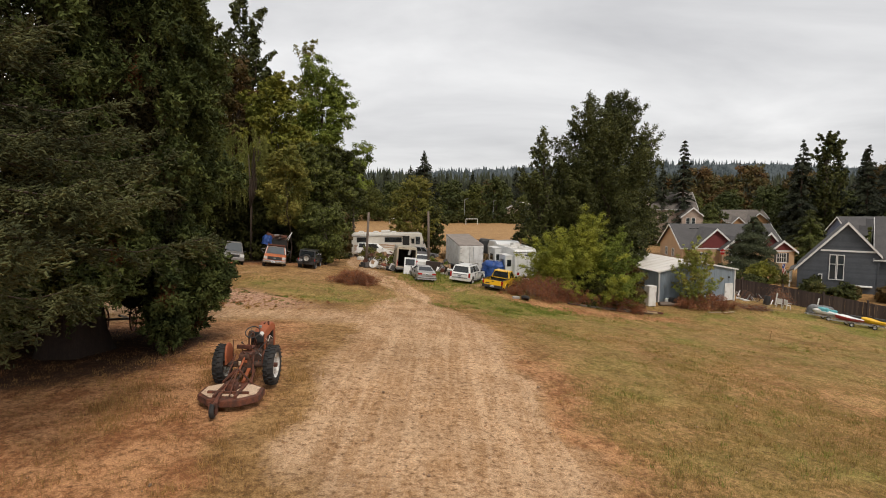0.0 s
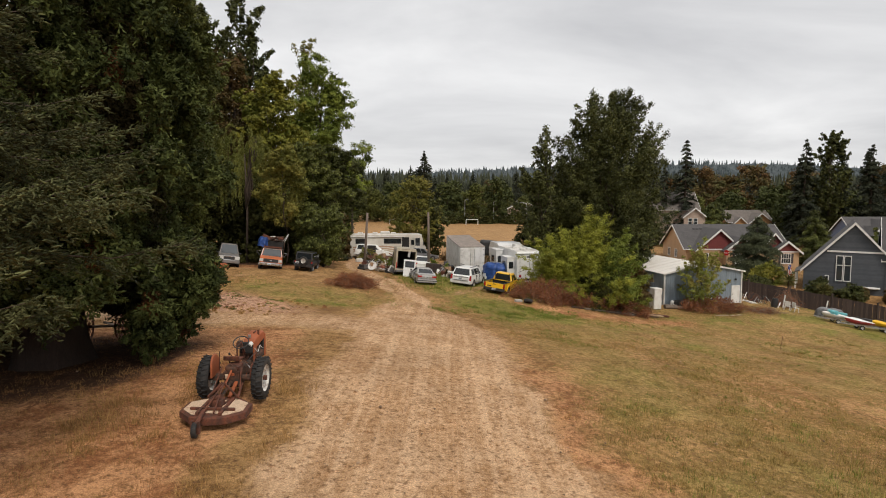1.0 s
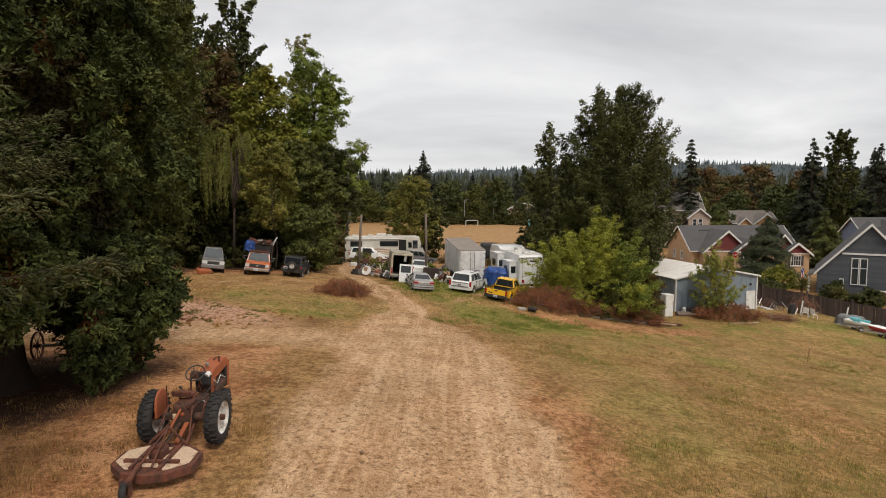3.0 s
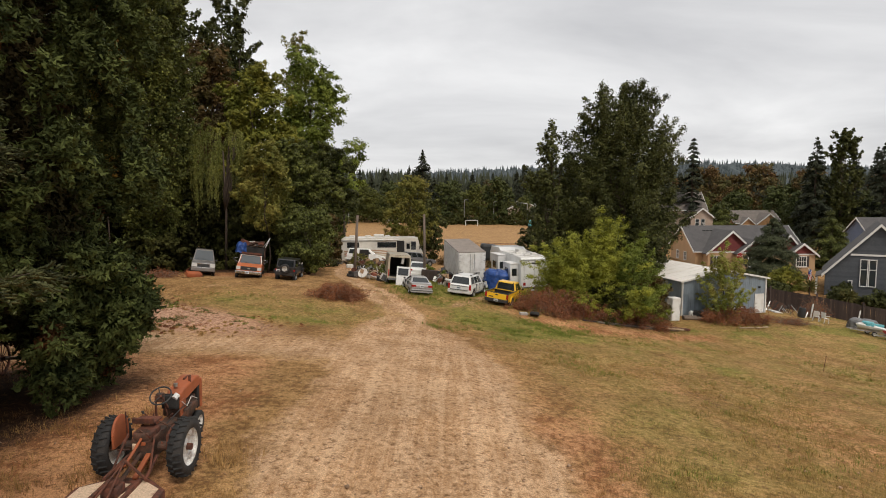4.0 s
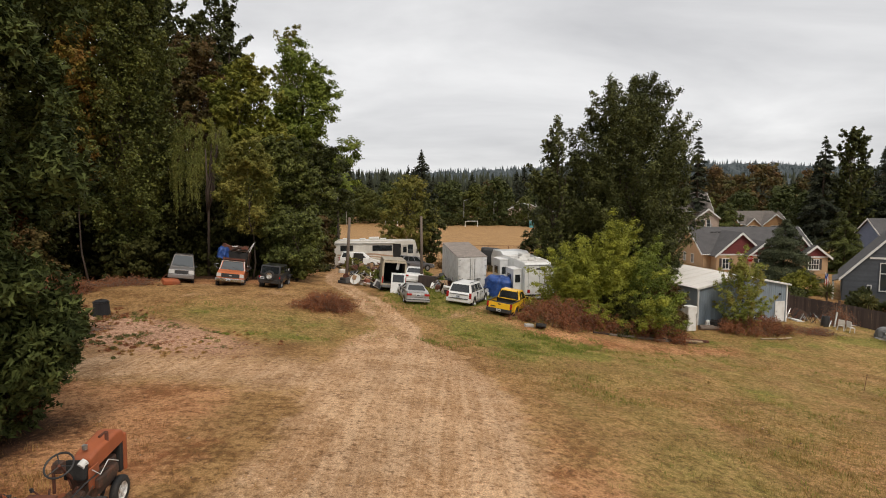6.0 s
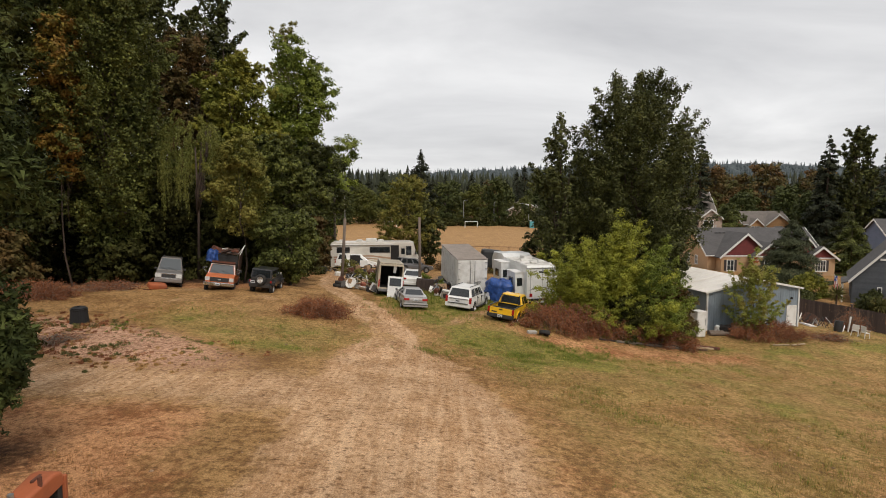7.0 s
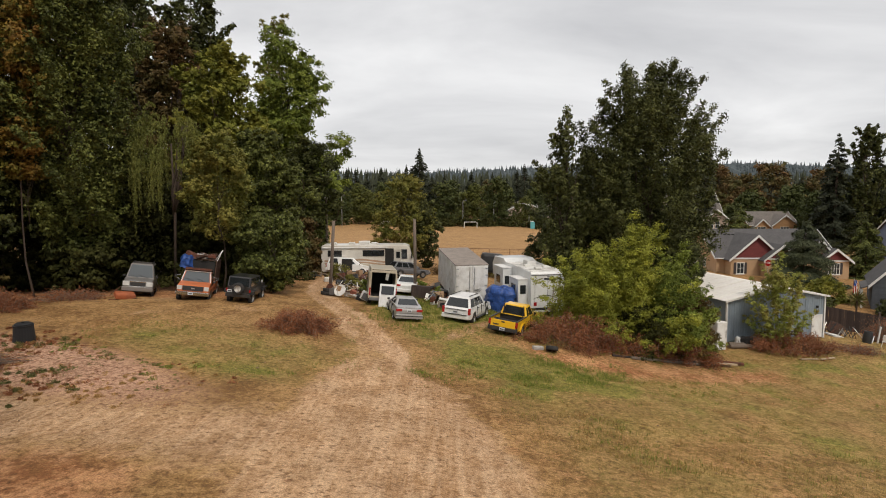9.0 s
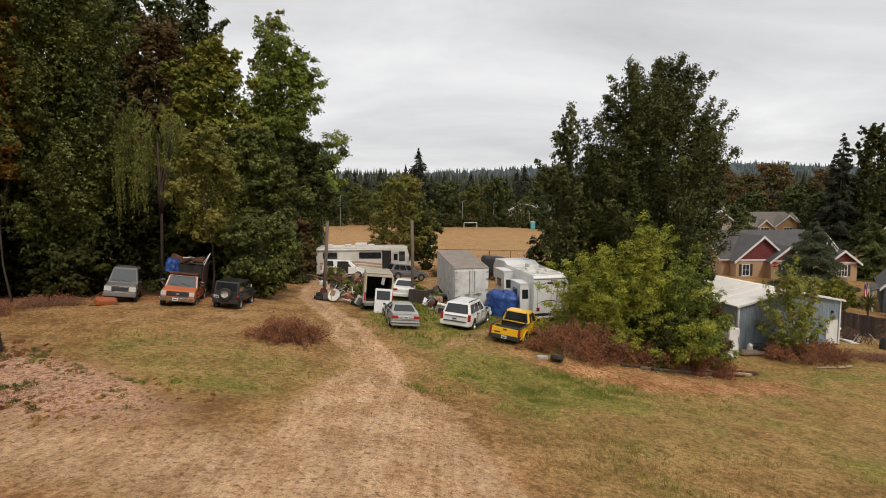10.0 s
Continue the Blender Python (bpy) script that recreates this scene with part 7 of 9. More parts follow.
def fifth_wheel():
    m = pose(8.05, 56.7, -1.75, 0, 0, 12.0)
    root = thing("camper_trailer", "white fifth-wheel camper trailer with slide-outs and a mouldy roof", "caravan", m)
    W, L, H, Z = 2.5, 9.2, 2.55, 0.75
    bm = bmesh.new()
    out = [(0.0, Z), (0.0, Z + H - 0.15), (0.12, Z + H), (5.6, Z + H + 0.05), (6.3, Z + H + 0.35), (L - 0.6, Z + H + 0.30), (L, Z + H - 0.3), (L - 0.1, Z + 1.3), (6.4, Z + 1.1), (6.2, Z)]
    prism(bm, out, W / 2)
    bmesh.ops.bevel(bm, geom=[e for e in bm.edges if max(v.co.z for v in e.verts) > Z + H - 0.2 and abs(e.verts[0].co.x - e.verts[1].co.x) < 0.1], offset=0.05, segments=2, profile=0.6, affect="EDGES")
    part("body", bm, "white_paint", root)
    part("roof_membrane", boxes(((W - 0.12, 5.4, 0.03), (0, 2.9, Z + H + 0.045), (0.6, 0, 0))), "mouldy_white", root, "stained white roof membrane")
    # slide-outs on the side towards the track
    for y, d, w, z, h in ((1.6, 0.75, 2.0, Z + 0.05, 1.9), (5.2, 0.75, 2.2, Z + 0.25, 2.1)):
        so = part("slide_out", boxes(((d, w, h), (-W / 2 - d / 2 + 0.01, y, z + h / 2)), bevel=0.03), "white_paint", root)
        part("slide_roof", boxes(((d + 0.06, w + 0.08, 0.05), (-W / 2 - d / 2, y, z + h + 0.03))), "trailer_white", so)
        part("end_window", boxes(((0.42, 0.03, 0.62), (-W / 2 - d / 2, y - w / 2 - 0.012, z + 1.2)), bevel=0.01), "car_glass", so)
        part("side_window", boxes(((0.03, 0.9, 0.62), (-W / 2 - d - 0.012, y, z + 1.2)), bevel=0.01), "car_glass", so)
    part("air_conditioner", boxes(((0.75, 1.0, 0.32), (0.2, 4.2, Z + H + 0.2)), bevel=0.07), "white_sheet", root)
    for x, y in ((-0.5, 3.0), (0.6, 2.0), (-0.3, 1.2), (0.4, 5.4)):
        part("roof_vent", boxes(((0.45, 0.45, 0.16), (x, y, Z + H + 0.12)), bevel=0.04), "white_sheet", root)
    for x in (-0.95, 0.0, 0.95):
        part("panel_seam", boxes(((0.02, 0.012, H - 0.3), (x, -0.006, Z + H / 2))), "grey_plastic", root)
    part("rear_trim", boxes(((W, 0.03, 0.05), (0, -0.012, Z + H - 0.22))), "grey_plastic", root)
    # a swoosh and a dark name panel stand in for the maker's lettering
    bm = bmesh.new()
    pts = [(-1.1 + 1.9 * t, -0.012, Z + 0.62 + 0.26 * math.sin(math.pi * t)) for t in [k / 10 for k in range(11)]]
    tube(bm, pts, [0.008 + 0.022 * math.sin(math.pi * k / 10) for k in range(11)], 4)
    part("swoosh", bm, "ink", root)
    part("name_panel", boxes(((0.85, 0.012, 0.13), (0.15, -0.010, Z + H - 0.52), (0, 4, 0)), ((0.45, 0.012, 0.06), (0.2, -0.010, Z + H - 0.36))), "ink", root)
    for s in (-1, 1):
        lamp(root, "tail_lamp", (0.22, 0.04, 0.26), (s * 0.92, -0.015, Z + 0.28), "lamp_red")
    bm = rods([((0.95, -0.1, Z + 0.2), (0.95, -0.1, Z + H)), ((1.2, -0.1, Z + 0.2), (1.2, -0.1, Z + H))] + [((0.95, -0.1, Z + 0.4 + 0.3 * k), (1.2, -0.1, Z + 0.4 + 0.3 * k)) for k in range(7)], 0.018, 5)
    part("roof_ladder", bm, "steel", root)
    part("bumper", boxes(((W, 0.12, 0.12), (0, -0.22, 0.55)), bevel=0.02), "white_sheet", root)
    for s in (-1, 1):
        for y in (2.4, 3.3):
            wheel(root, s * (W / 2 - 0.14), y, 0.38, 0.22, "white_rim")
    part("chassis", boxes(((1.8, 6.4, 0.3), (0, 3.1, 0.62))), "interior_dark", root)
    part("skirt", boxes(((0.03, 5.8, 0.40), (-W / 2 + 0.02, 3.0, Z - 0.12)), ((0.03, 5.8, 0.40), (W / 2 - 0.02, 3.0, Z - 0.12))), "white_paint", root)
    part("leg", boxes(((0.10, 0.10, 1.8), (-0.8, 7.6, Z + 0.3)), ((0.10, 0.10, 1.8), (0.8, 7.6, Z + 0.3))), "steel", root)


def tractor():
    m = on_land(-6.32, 18.85, 1)
    root = thing("tractor", "old rusty orange farm tractor with white rear rims", "tractor", m)
    R, rw, tx = 0.65, 0.32, 0.79
    lug_me = []
    for s in (-1, 1):
        hub = new("rear_wheel")
        hub.parent = root
        hub.matrix_basis = pose(s * tx, 0, R)
        bm = bmesh.new()
        turn = pose(0, 0, 0, 0, 90, 0)
        lathe(bm, [(0.40, -rw * 0.42), (0.46, -rw * 0.48), (0.58, -rw * 0.46), (R - 0.05, -rw * 0.32), (R - 0.03, 0), (R - 0.05, rw * 0.32), (0.58, rw * 0.46), (0.46, rw * 0.48), (0.40, rw * 0.42)], 40, turn)
        for k in range(24):
            for q in (-1, 1):
                a = 2 * math.pi * (k + (0.5 if q > 0 else 0)) / 24
                if not lug_me:
                    lg = part("lug", boxes(((rw * 0.52, 0.036, 0.05), (0, 0, 0)), bevel=0.01), "black_rubber", hub)
                    lug_me.append(lg.data)
                else:
                    lg = new("lug", lug_me[0])
                    lg.parent = hub
                lg.matrix_basis = pose(q * rw * 0.24, (R - 0.036) * math.cos(a), (R - 0.036) * math.sin(a), math.degrees(a) - 90, 0, q * 28)
        part("tyre", bm, "black_rubber", hub, smooth=True)
        bm = bmesh.new()
        lathe(bm, [(0.40, -rw * 0.42), (0.42, -rw * 0.30), (0.36, -rw * 0.15), (0.36, rw * 0.15), (0.42, rw * 0.30), (0.40, rw * 0.42)], 32, turn)
        lathe(bm, [(0.001, s * 0.06), (0.13, s * 0.06), (0.16, s * 0.02), (0.32, s * 0.03), (0.37, s * 0.00)], 32, turn)
        for k in range(6):
            a = math.pi * k / 3
            box(bm, (0.05, 0.10, 0.16), (s * 0.05, 0.30 * math.cos(a), 0.30 * math.sin(a)), (math.degrees(a), 0, 0))
        part("rim", bm, "white_rim", hub)
        part("axle_hub", rods([((0, 0, 0), (s * 0.16, 0, 0))], 0.075, 12), "rust", hub)
        # mudguard: an upright rounded plate inside the tyre, with a rolled rim
        dome = [(-0.36, 0.72)] + [(-0.05 + 0.31 * math.cos(math.pi * (1 - k / 12)) + 0.04 * math.sin(math.pi * k / 12), 1.02 + (0.31 if s < 0 else 0.14) * math.sin(math.pi * k / 12)) for k in range(13)] + [(0.26, 0.72)]
        bm = bmesh.new()
        prism(bm, dome, 0.012, "x", s * (tx - rw / 2 - 0.07))
        tube(bm, [(s * (tx - rw / 2 - 0.045), y, z) for y, z in dome], 0.022, 6)
        for v in bm.verts:
            v.co.x += s * 0.10 * max(0.0, v.co.z - 0.95) ** 1.3
        part("mudguard", bm, "tractor_orange" if s < 0 else "rust", root, "faded orange mudguard" if s < 0 else "rusty dented mudguard")
    part("axle", rods([((-tx, 0, R), (tx, 0, R))], 0.10, 12), "grease_iron", root)
    part("gearbox", boxes(((0.46, 0.80, 0.50), (0, 0.10, 0.68)), ((0.30, 0.9, 0.34), (0, 0.75, 0.66)), ((0.34, 0.25, 0.16), (0, -0.2, 0.98)), bevel=0.05), "grease_iron", root)
    part("lift_cover", boxes(((0.40, 0.5, 0.12), (0, -0.05, 1.0)), bevel=0.03), "rust", root)
    part("engine", boxes(((0.34, 0.95, 0.52), (0, 1.75, 0.78)), ((0.16, 0.7, 0.2), (0.22, 1.7, 0.85)), bevel=0.04), "grease_iron", root)
    bm = bmesh.new()
    prism(bm, [(1.34, 1.14), (1.32, 1.36), (1.48, 1.43), (2.20, 1.52), (2.42, 1.46), (2.48, 1.24), (1.4, 1.10)], 0.22)
    for v in bm.verts:
        v.co.x *= 0.80 + 0.20 * (v.co.y - 1.3) / 1.2
    bmesh.ops.bevel(bm, geom=[e for e in bm.edges if max(v.co.z for v in e.verts) > 1.35], offset=0.06, segments=3, profile=0.5, affect="EDGES")
    part("hood", bm, "tractor_orange", root, "faded orange hood")
    part("hood_ridge", boxes(((0.05, 0.25, 0.05), (0, 2.05, 1.50)), bevel=0.015), "rust", root)
    part("grille_shell", boxes(((0.48, 0.10, 0.78), (0, 2.46, 0.98)), bevel=0.04), "tractor_orange", root)
    part("radiator", boxes(((0.40, 0.12, 0.66), (0, 2.34, 0.95))), "interior_dark", root)
    part("side_panel", boxes(((0.03, 0.32, 0.42), (0.20, 1.36, 1.0)), bevel=0.01), "tractor_orange", root)
    part("fuel_cap", rods([((0, 1.45, 1.48), (0, 1.45, 1.56))], 0.05, 10), "steel", root)
    part("dashboard", boxes(((0.40, 0.10, 0.36), (0, 1.16, 1.22), (-12, 0, 0)), bevel=0.05), "interior_dark", root)
    part("headlamp", rods([((0.10, 1.12, 1.30), (0.14, 1.22, 1.36))], 0.075, 12), "white_sheet", root)
    bm = bmesh.new()
    for k in range(20):
        a, b = 2 * math.pi * k / 20, 2 * math.pi * (k + 1) / 20
        rod(bm, (0.21 * math.cos(a), 0.21 * math.sin(a), 0), (0.21 * math.cos(b), 0.21 * math.sin(b), 0), 0.016, seg=6)
    for k in range(3):
        a = 2 * math.pi * k / 3
        rod(bm, (0, 0, -0.02), (0.21 * math.cos(a), 0.21 * math.sin(a), 0), 0.010, seg=5)
    bm.transform(pose(-0.06, 0.78, 1.50, 38, 0, 0) @ Matrix.Scale(1.12, 4))
    part("steering_wheel", bm, "dark_plastic", root)
    part("steering_column", rods([((-0.06, 0.78, 1.49), (-0.04, 1.16, 1.02)), ((-0.20, 0.84, 1.46), (-0.20, 0.84, 0.95))], 0.028), "rust", root)
    part("gauge_box", boxes(((0.16, 0.14, 0.20), (-0.12, 0.88, 1.42)), bevel=0.02), "grease_iron", root)
    part("exhaust", rods([((0.16, 1.9, 1.3), (0.16, 1.9, 1.62))], 0.035, 8), "rust", root)
    part("seat", boxes(((0.48, 0.42, 0.05), (-0.10, 0.20, 1.16), (-4, 0, 0)), ((0.48, 0.05, 0.14), (-0.10, 0.0, 1.22), (12, 0, 0)), bevel=0.02), "rust", root, "rusty red pan seat")
    part("seat_spring", rods([((-0.25, 0.2, 1.14), (-0.22, 0.3, 0.92)), ((0.05, 0.2, 1.14), (0.04, 0.3, 0.92))], 0.02, 6), "rust", root)
    part("gear_lever", rods([((-0.05, 0.55, 0.9), (-0.28, 0.42, 1.22))], 0.014, 5), "rust", root)
    part("brake_lever", rods([((-0.48, 0.05, 0.72), (-0.40, -0.15, 1.48))], 0.016, 5), "rust", root)
    part("lever_knob", rods([((-0.29, 0.41, 1.21), (-0.30, 0.40, 1.27))], 0.03, 8), "dark_plastic", root)
    for s in (-1, 1):
        part("footplate", boxes(((0.26, 0.6, 0.03), (s * 0.38, 0.75, 0.52))), "rust", root)
        part("front_axle_arm", rods([((0, 2.15, 0.55), (s * 0.22, 2.15, 0.34))], 0.045, 8), "rust", root)
        wheel(root, s * 0.24, 2.15, 0.30, 0.13, "white_rim", "front_wheel")
        part("lift_arm", rods([((s * 0.30, -0.25, 0.55), (s * 0.42, -1.05, 0.42))], 0.035, 6), "rust", root)
        part("lift_link", rods([((s * 0.28, -0.28, 1.05), (s * 0.38, -0.75, 0.50))], 0.022, 6), "rust", root)
    part("top_link", rods([((0, -0.3, 0.95), (0.06, -1.15, 0.75))], 0.03, 6), "tractor_orange", root)
    part("drawbar", boxes(((0.10, 0.9, 0.06), (0.14, -0.50, 0.52), (20, 0, 0)), bevel=0.01), "tractor_orange", root)
    part("drive_shaft", rods([((0, -0.35, 0.62), (0.02, -1.3, 0.48))], 0.045, 8), "grease_iron", root)
    part("hose", tube(bmesh.new(), [(0.15, 0.4, 0.9), (0.30, 0.9, 1.1), (0.22, 1.5, 1.02), (0.24, 2.0, 0.9)], 0.014, 5), "dark_plastic", root)
    part("air_cleaner", rods([((-0.27, 1.55, 0.72), (-0.27, 1.55, 1.08))], 0.085, 10), "grease_iron", root)
    part("wire_loom", tube(bmesh.new(), [(0.2, 1.25, 1.2), (0.27, 1.45, 1.0), (0.23, 1.8, 1.12), (0.26, 2.1, 0.95)], 0.009, 4), "white_sheet", root)
    rng_t = random.Random(21)
    for k in range(34):
        x, y, z = rng_t.uniform(-0.42, 0.42), rng_t.uniform(-0.35, 1.1), rng_t.uniform(0.62, 0.98)
        if k % 3:
            e = (x + rng_t.uniform(-0.25, 0.25), y + rng_t.uniform(-0.3, 0.3), z + rng_t.uniform(-0.05, 0.28))
            part("linkage_rod", rods([((x, y, z), e)], rng_t.uniform(0.010, 0.022), 5), rng_t.choice(("rust", "rust", "grease_iron", "steel", "tractor_orange")), root)
        else:
            part("fitting", boxes(((rng_t.uniform(0.06, 0.16), rng_t.uniform(0.06, 0.2), rng_t.uniform(0.05, 0.13)), (x * 0.7, y, z), (rng_t.uniform(-15, 15), rng_t.uniform(-15, 15), rng_t.uniform(0, 90))), bevel=0.012), rng_t.choice(("rust", "grease_iron", "tractor_orange", "mower_dust")), root)
    # the mower hitched behind it
    m2 = m @ pose(0.0, -1.55, 0.0, 0, 0, 0)
    mw = thing("rotary_mower", "rusty round-decked rotary mower with dusty deck and tail wheel", "mower", m2)
    bm = bmesh.new()
    ring = [(0.96 * math.cos(math.radians(a)), 0.84 * math.sin(math.radians(a))) for a in (22, 68, 112, 158, 202, 240, 270, 300, 338)]
    lo = [bm.verts.new((x, y, 0.14)) for x, y in ring]
    mid = [bm.verts.new((x, y, 0.31)) for x, y in ring]
    inn = [bm.verts.new((x * 0.92, y * 0.92, 0.335)) for x, y in ring]
    for k in range(len(ring)):
        j = (k + 1) % len(ring)
        bm.faces.new((lo[k], lo[j], mid[j], mid[k]))
        bm.faces.new((mid[k], mid[j], inn[j], inn[k]))
    bm.faces.new(inn)
    bm.faces.new(lo[::-1])
    part("deck", bm, ["rust"], mw, "rusty octagonal deck")
    for pts in (((-0.80, -0.27), (-0.44, -0.62), (-0.36, -0.62), (-0.12, -0.06), (-0.30, 0.62), (-0.78, 0.28)), ((0.80, -0.27), (0.44, -0.62), (0.36, -0.62), (0.14, -0.06), (0.32, 0.62), (0.78, 0.28)), ((-0.12, 0.46), (0.14, 0.46), (0.10, 0.22), (-0.10, 0.22)), ((-0.24, -0.48), (0.24, -0.52), (0.10, -0.22), (-0.08, -0.22))):
        bm = bmesh.new()
        a = [bm.verts.new((x, y, 0.342)) for x, y in pts]
        b = [bm.verts.new((x, y, 0.352)) for x, y in pts]
        bm.faces.new(b)
        for k in range(len(pts)):
            bm.faces.new((a[k], a[(k + 1) % len(pts)], b[(k + 1) % len(pts)], b[k]))
        part("dust_patch", bm, "mower_dust", mw, "pale dust lying on the deck")
    part("blade_gearbox", boxes(((0.34, 0.34, 0.20), (0, 0.05, 0.44)), ((0.22, 0.22, 0.12), (0, 0.05, 0.58)), bevel=0.04), "rust", mw)
    part("cross_beam", boxes(((1.2, 0.08, 0.07), (0, -0.30, 0.39)), bevel=0.01), "rust", mw)
    for s in (-1, 1):
        part("a_frame", rods([((s * 0.45, 0.55, 0.36), (0.06, 0.42, 0.86))], 0.03, 6), "rust", mw)
        part("brace", rods([((0.06, 0.42, 0.86), (s * 0.14, -0.62, 0.40))], 0.022, 6), "rust", mw)
        part("rail", boxes(((0.07, 1.2, 0.07), (s * 0.30, -0.05, 0.385))), "rust", mw)
    part("tail_arm", boxes(((0.09, 0.75, 0.08), (-0.10, -0.92, 0.40), (6, 0, 6)), ((0.05, 0.1, 0.34), (-0.20, -1.22, 0.26)), ((0.05, 0.1, 0.34), (-0.02, -1.22, 0.26)), bevel=0.01), "rust", mw)
    w = wheel(mw, 0.5, 0, 0.20, 0.12, "rust", "tail_wheel")
    w.matrix_basis = pose(-0.11, -1.26, 0.20, 0, 0, 6)


pickup()
white_suv()
silver_sedan()
panel_van()
jeep()
grey_suv_front()
orange_van()
motorhome()
minivan()
dark_suv()
white_sedan()
box_trailer()
fifth_wheel()
tractor()

# ---- the far side: field fence, goals, lamps, woods and hills ----
def field_fence():
    root = thing("field_fence", "wire mesh fence with thin metal posts along the straw field", "fence", pose(-14, 104, land(-14, 104)))
    oz = land(-14, 104)
    post_me = None
    for k in range(16):
        x = -14 + 3.1 * k
        z = land(x, 104) - oz
        if post_me is None:
            p = part("post", rods([((0, 0, -0.2), (0, 0, 2.1))], 0.05), "rust", root)
            post_me = p.data
        else:
            p = new("post", post_me)
            p.parent = root
        p.matrix_basis = pose(x + 14, 0, z)
        if k:
            part("rail", rods([((x + 14 - 3.1, 0, pz + 2.05), (x + 14, 0, z + 2.05))], 0.03, 5), "rust", root)
            bm = bmesh.new()
            for q in range(12):
                s = 3.1 * q / 12
                rod(bm, (x + 14 - 3.1 + s, 0, pz + 0.05), (x + 14 - 3.1 + s, 0, pz + 2.0), 0.006, seg=3)
            for q in range(5):
                rod(bm, (x + 14 - 3.1, 0, pz + 0.3 + 0.4 * q), (x + 14, 0, z + 0.3 + 0.4 * q), 0.006, seg=3)
            part("mesh", bm, "rust", root)
        pz = z


field_fence()


def goal(x, y, rz, w=7.3, h=2.4):
    root = thing("football_goal", "white metal football goal on the straw field", "goal", pose(x, y, land(x, y), 0, 0, rz), "goals on the field")
    for s in (-1, 1):
        part("post", rods([((s * w / 2, 0, 0), (s * w / 2, 0, h))], 0.09), "white_sheet", root)
        part("stay", rods([((s * w / 2, 0, h), (s * w / 2, 1.8, 0))], 0.05), "white_sheet", root)
    part("crossbar", rods([((-w / 2, 0, h), (w / 2, 0, h))], 0.09), "white_sheet", root)
    return root


goal(9.3, 193, 4, 3.8, 1.8)
goal(-15.5, 196, 4, 3.8, 1.8)
gate = thing("wooden_gate", "low rust-brown timber gate frame at the field's edge", "gate", pose(-8.4, 97.0, land(-8.4, 97.0), 0, 0, 3))
for gx_post in (-1.7, 0.0, 1.7):
    part("post", boxes(((0.14, 0.14, 1.9), (gx_post, 0, 0.85)), bevel=0.01), "rust", gate)
part("top_rail", boxes(((3.6, 0.10, 0.12), (0, -0.08, 1.55)), bevel=0.01), "rust", gate)
for gx_post in (-0.95, 0.95):
    part("brace", rods([((gx_post - 0.6, -0.08, 1.5), (gx_post, -0.08, 0.9)), ((gx_post + 0.6, -0.08, 1.5), (gx_post, -0.08, 0.9))], 0.04, 6), "rust", gate)


def street_lamp(x, y, h, arm=1.5, side=1):
    root = thing("street_lamp", "tall grey metal street lamp with one arm", "lamp", pose(x, y, land(x, y)), "street lamps behind the field")
    part("pole", rods([((0, 0, 0), (0, 0, h))], 0.09), "steel", root)
    part("arm", rods([((0, 0, h), (side * arm, 0, h + 0.35))], 0.08), "steel", root)
    part("lamp_head", boxes(((0.9, 0.4, 0.22), (side * (arm + 0.3), 0, h + 0.35)), bevel=0.04), "grey_plastic", root)


street_lamp(7.4, 205, 7.8, 0.5)
street_lamp(-31.0, 205, 9.5, 0.3)
street_lamp(28.4, 205, 7.2, 1.6, -1)
street_lamp(17.2, 205, 7.2, 0.4)

toilet = thing("portable_toilet", "teal plastic portable toilet at the field's edge", "toilet", pose(28.6, 199, land(28.6, 199)) @ Matrix.Scale(0.64, 4))
part("body", boxes(((2.0, 2.0, 3.4), (0, 0, 1.7)), bevel=0.1), "teal_paint", toilet)
part("roof", boxes(((2.1, 2.1, 0.3), (0, 0, 3.5)), bevel=0.1), "white_sheet", toilet)
part("door", boxes(((1.2, 0.06, 2.7), (0, -1.02, 1.6)), bevel=0.02), "teal_paint", toilet)

# woods in rows behind the field and the houses: a few kinds, copied with turns and sizes
FAR = "far trees behind the field"
rng_far = random.Random(8)
conifer_a = conifer_tree(-60, 330, 26, 6.5, 3400, 1.05, "far_conifer", "dark conifer in the far wood", 81, group=FAR, base_z=-3.3, tiers=26, ragged=0.3, power=0.85)
conifer_b = conifer_tree(-75, 335, 24, 5.0, 2800, 1.05, "far_conifer", "dark conifer in the far wood", 82, group=FAR, base_z=-3.3, tiers=24, ragged=0.4, power=0.8)
green_a = leaf_tree(-40, 225, 14.5, 6.2, 4600, 0.62, "far_green", "rounded green tree behind the field", 83, group=FAR, base_z=-3.3, low=0.0, n_clumps=90, clump=0.2, shape="dome")
green_b = leaf_tree(-30, 232, 13.0, 7.0, 4600, 0.62, "far_light", "rounded light green tree behind the field", 84, group=FAR, base_z=-3.3, low=0.0, n_clumps=90, clump=0.2, shape="dome")
green_c = leaf_tree(-20, 238, 15.0, 6.0, 4600, 0.62, "far_green", "rounded dark green tree behind the field", 85, group=FAR, base_z=-3.3, low=0.0, n_clumps=90, clump=0.2, shape="dome")
autumn_a = leaf_tree(100, 215, 18.0, 7.5, 5000, 0.66, "autumn_far", "rounded tree in rusty autumn colours", 86, group=FAR, base_z=-5.5, low=0.0, n_clumps=90, clump=0.2)


def put(ob, x, y, size=1.0, z=None):
    zz = (land(x, min(y, 400)) if z is None else z)
    return copy_thing(ob, pose(x, y, zz, 0, 0, rng_far.uniform(0, 360)) @ Matrix.Scale(size, 4))


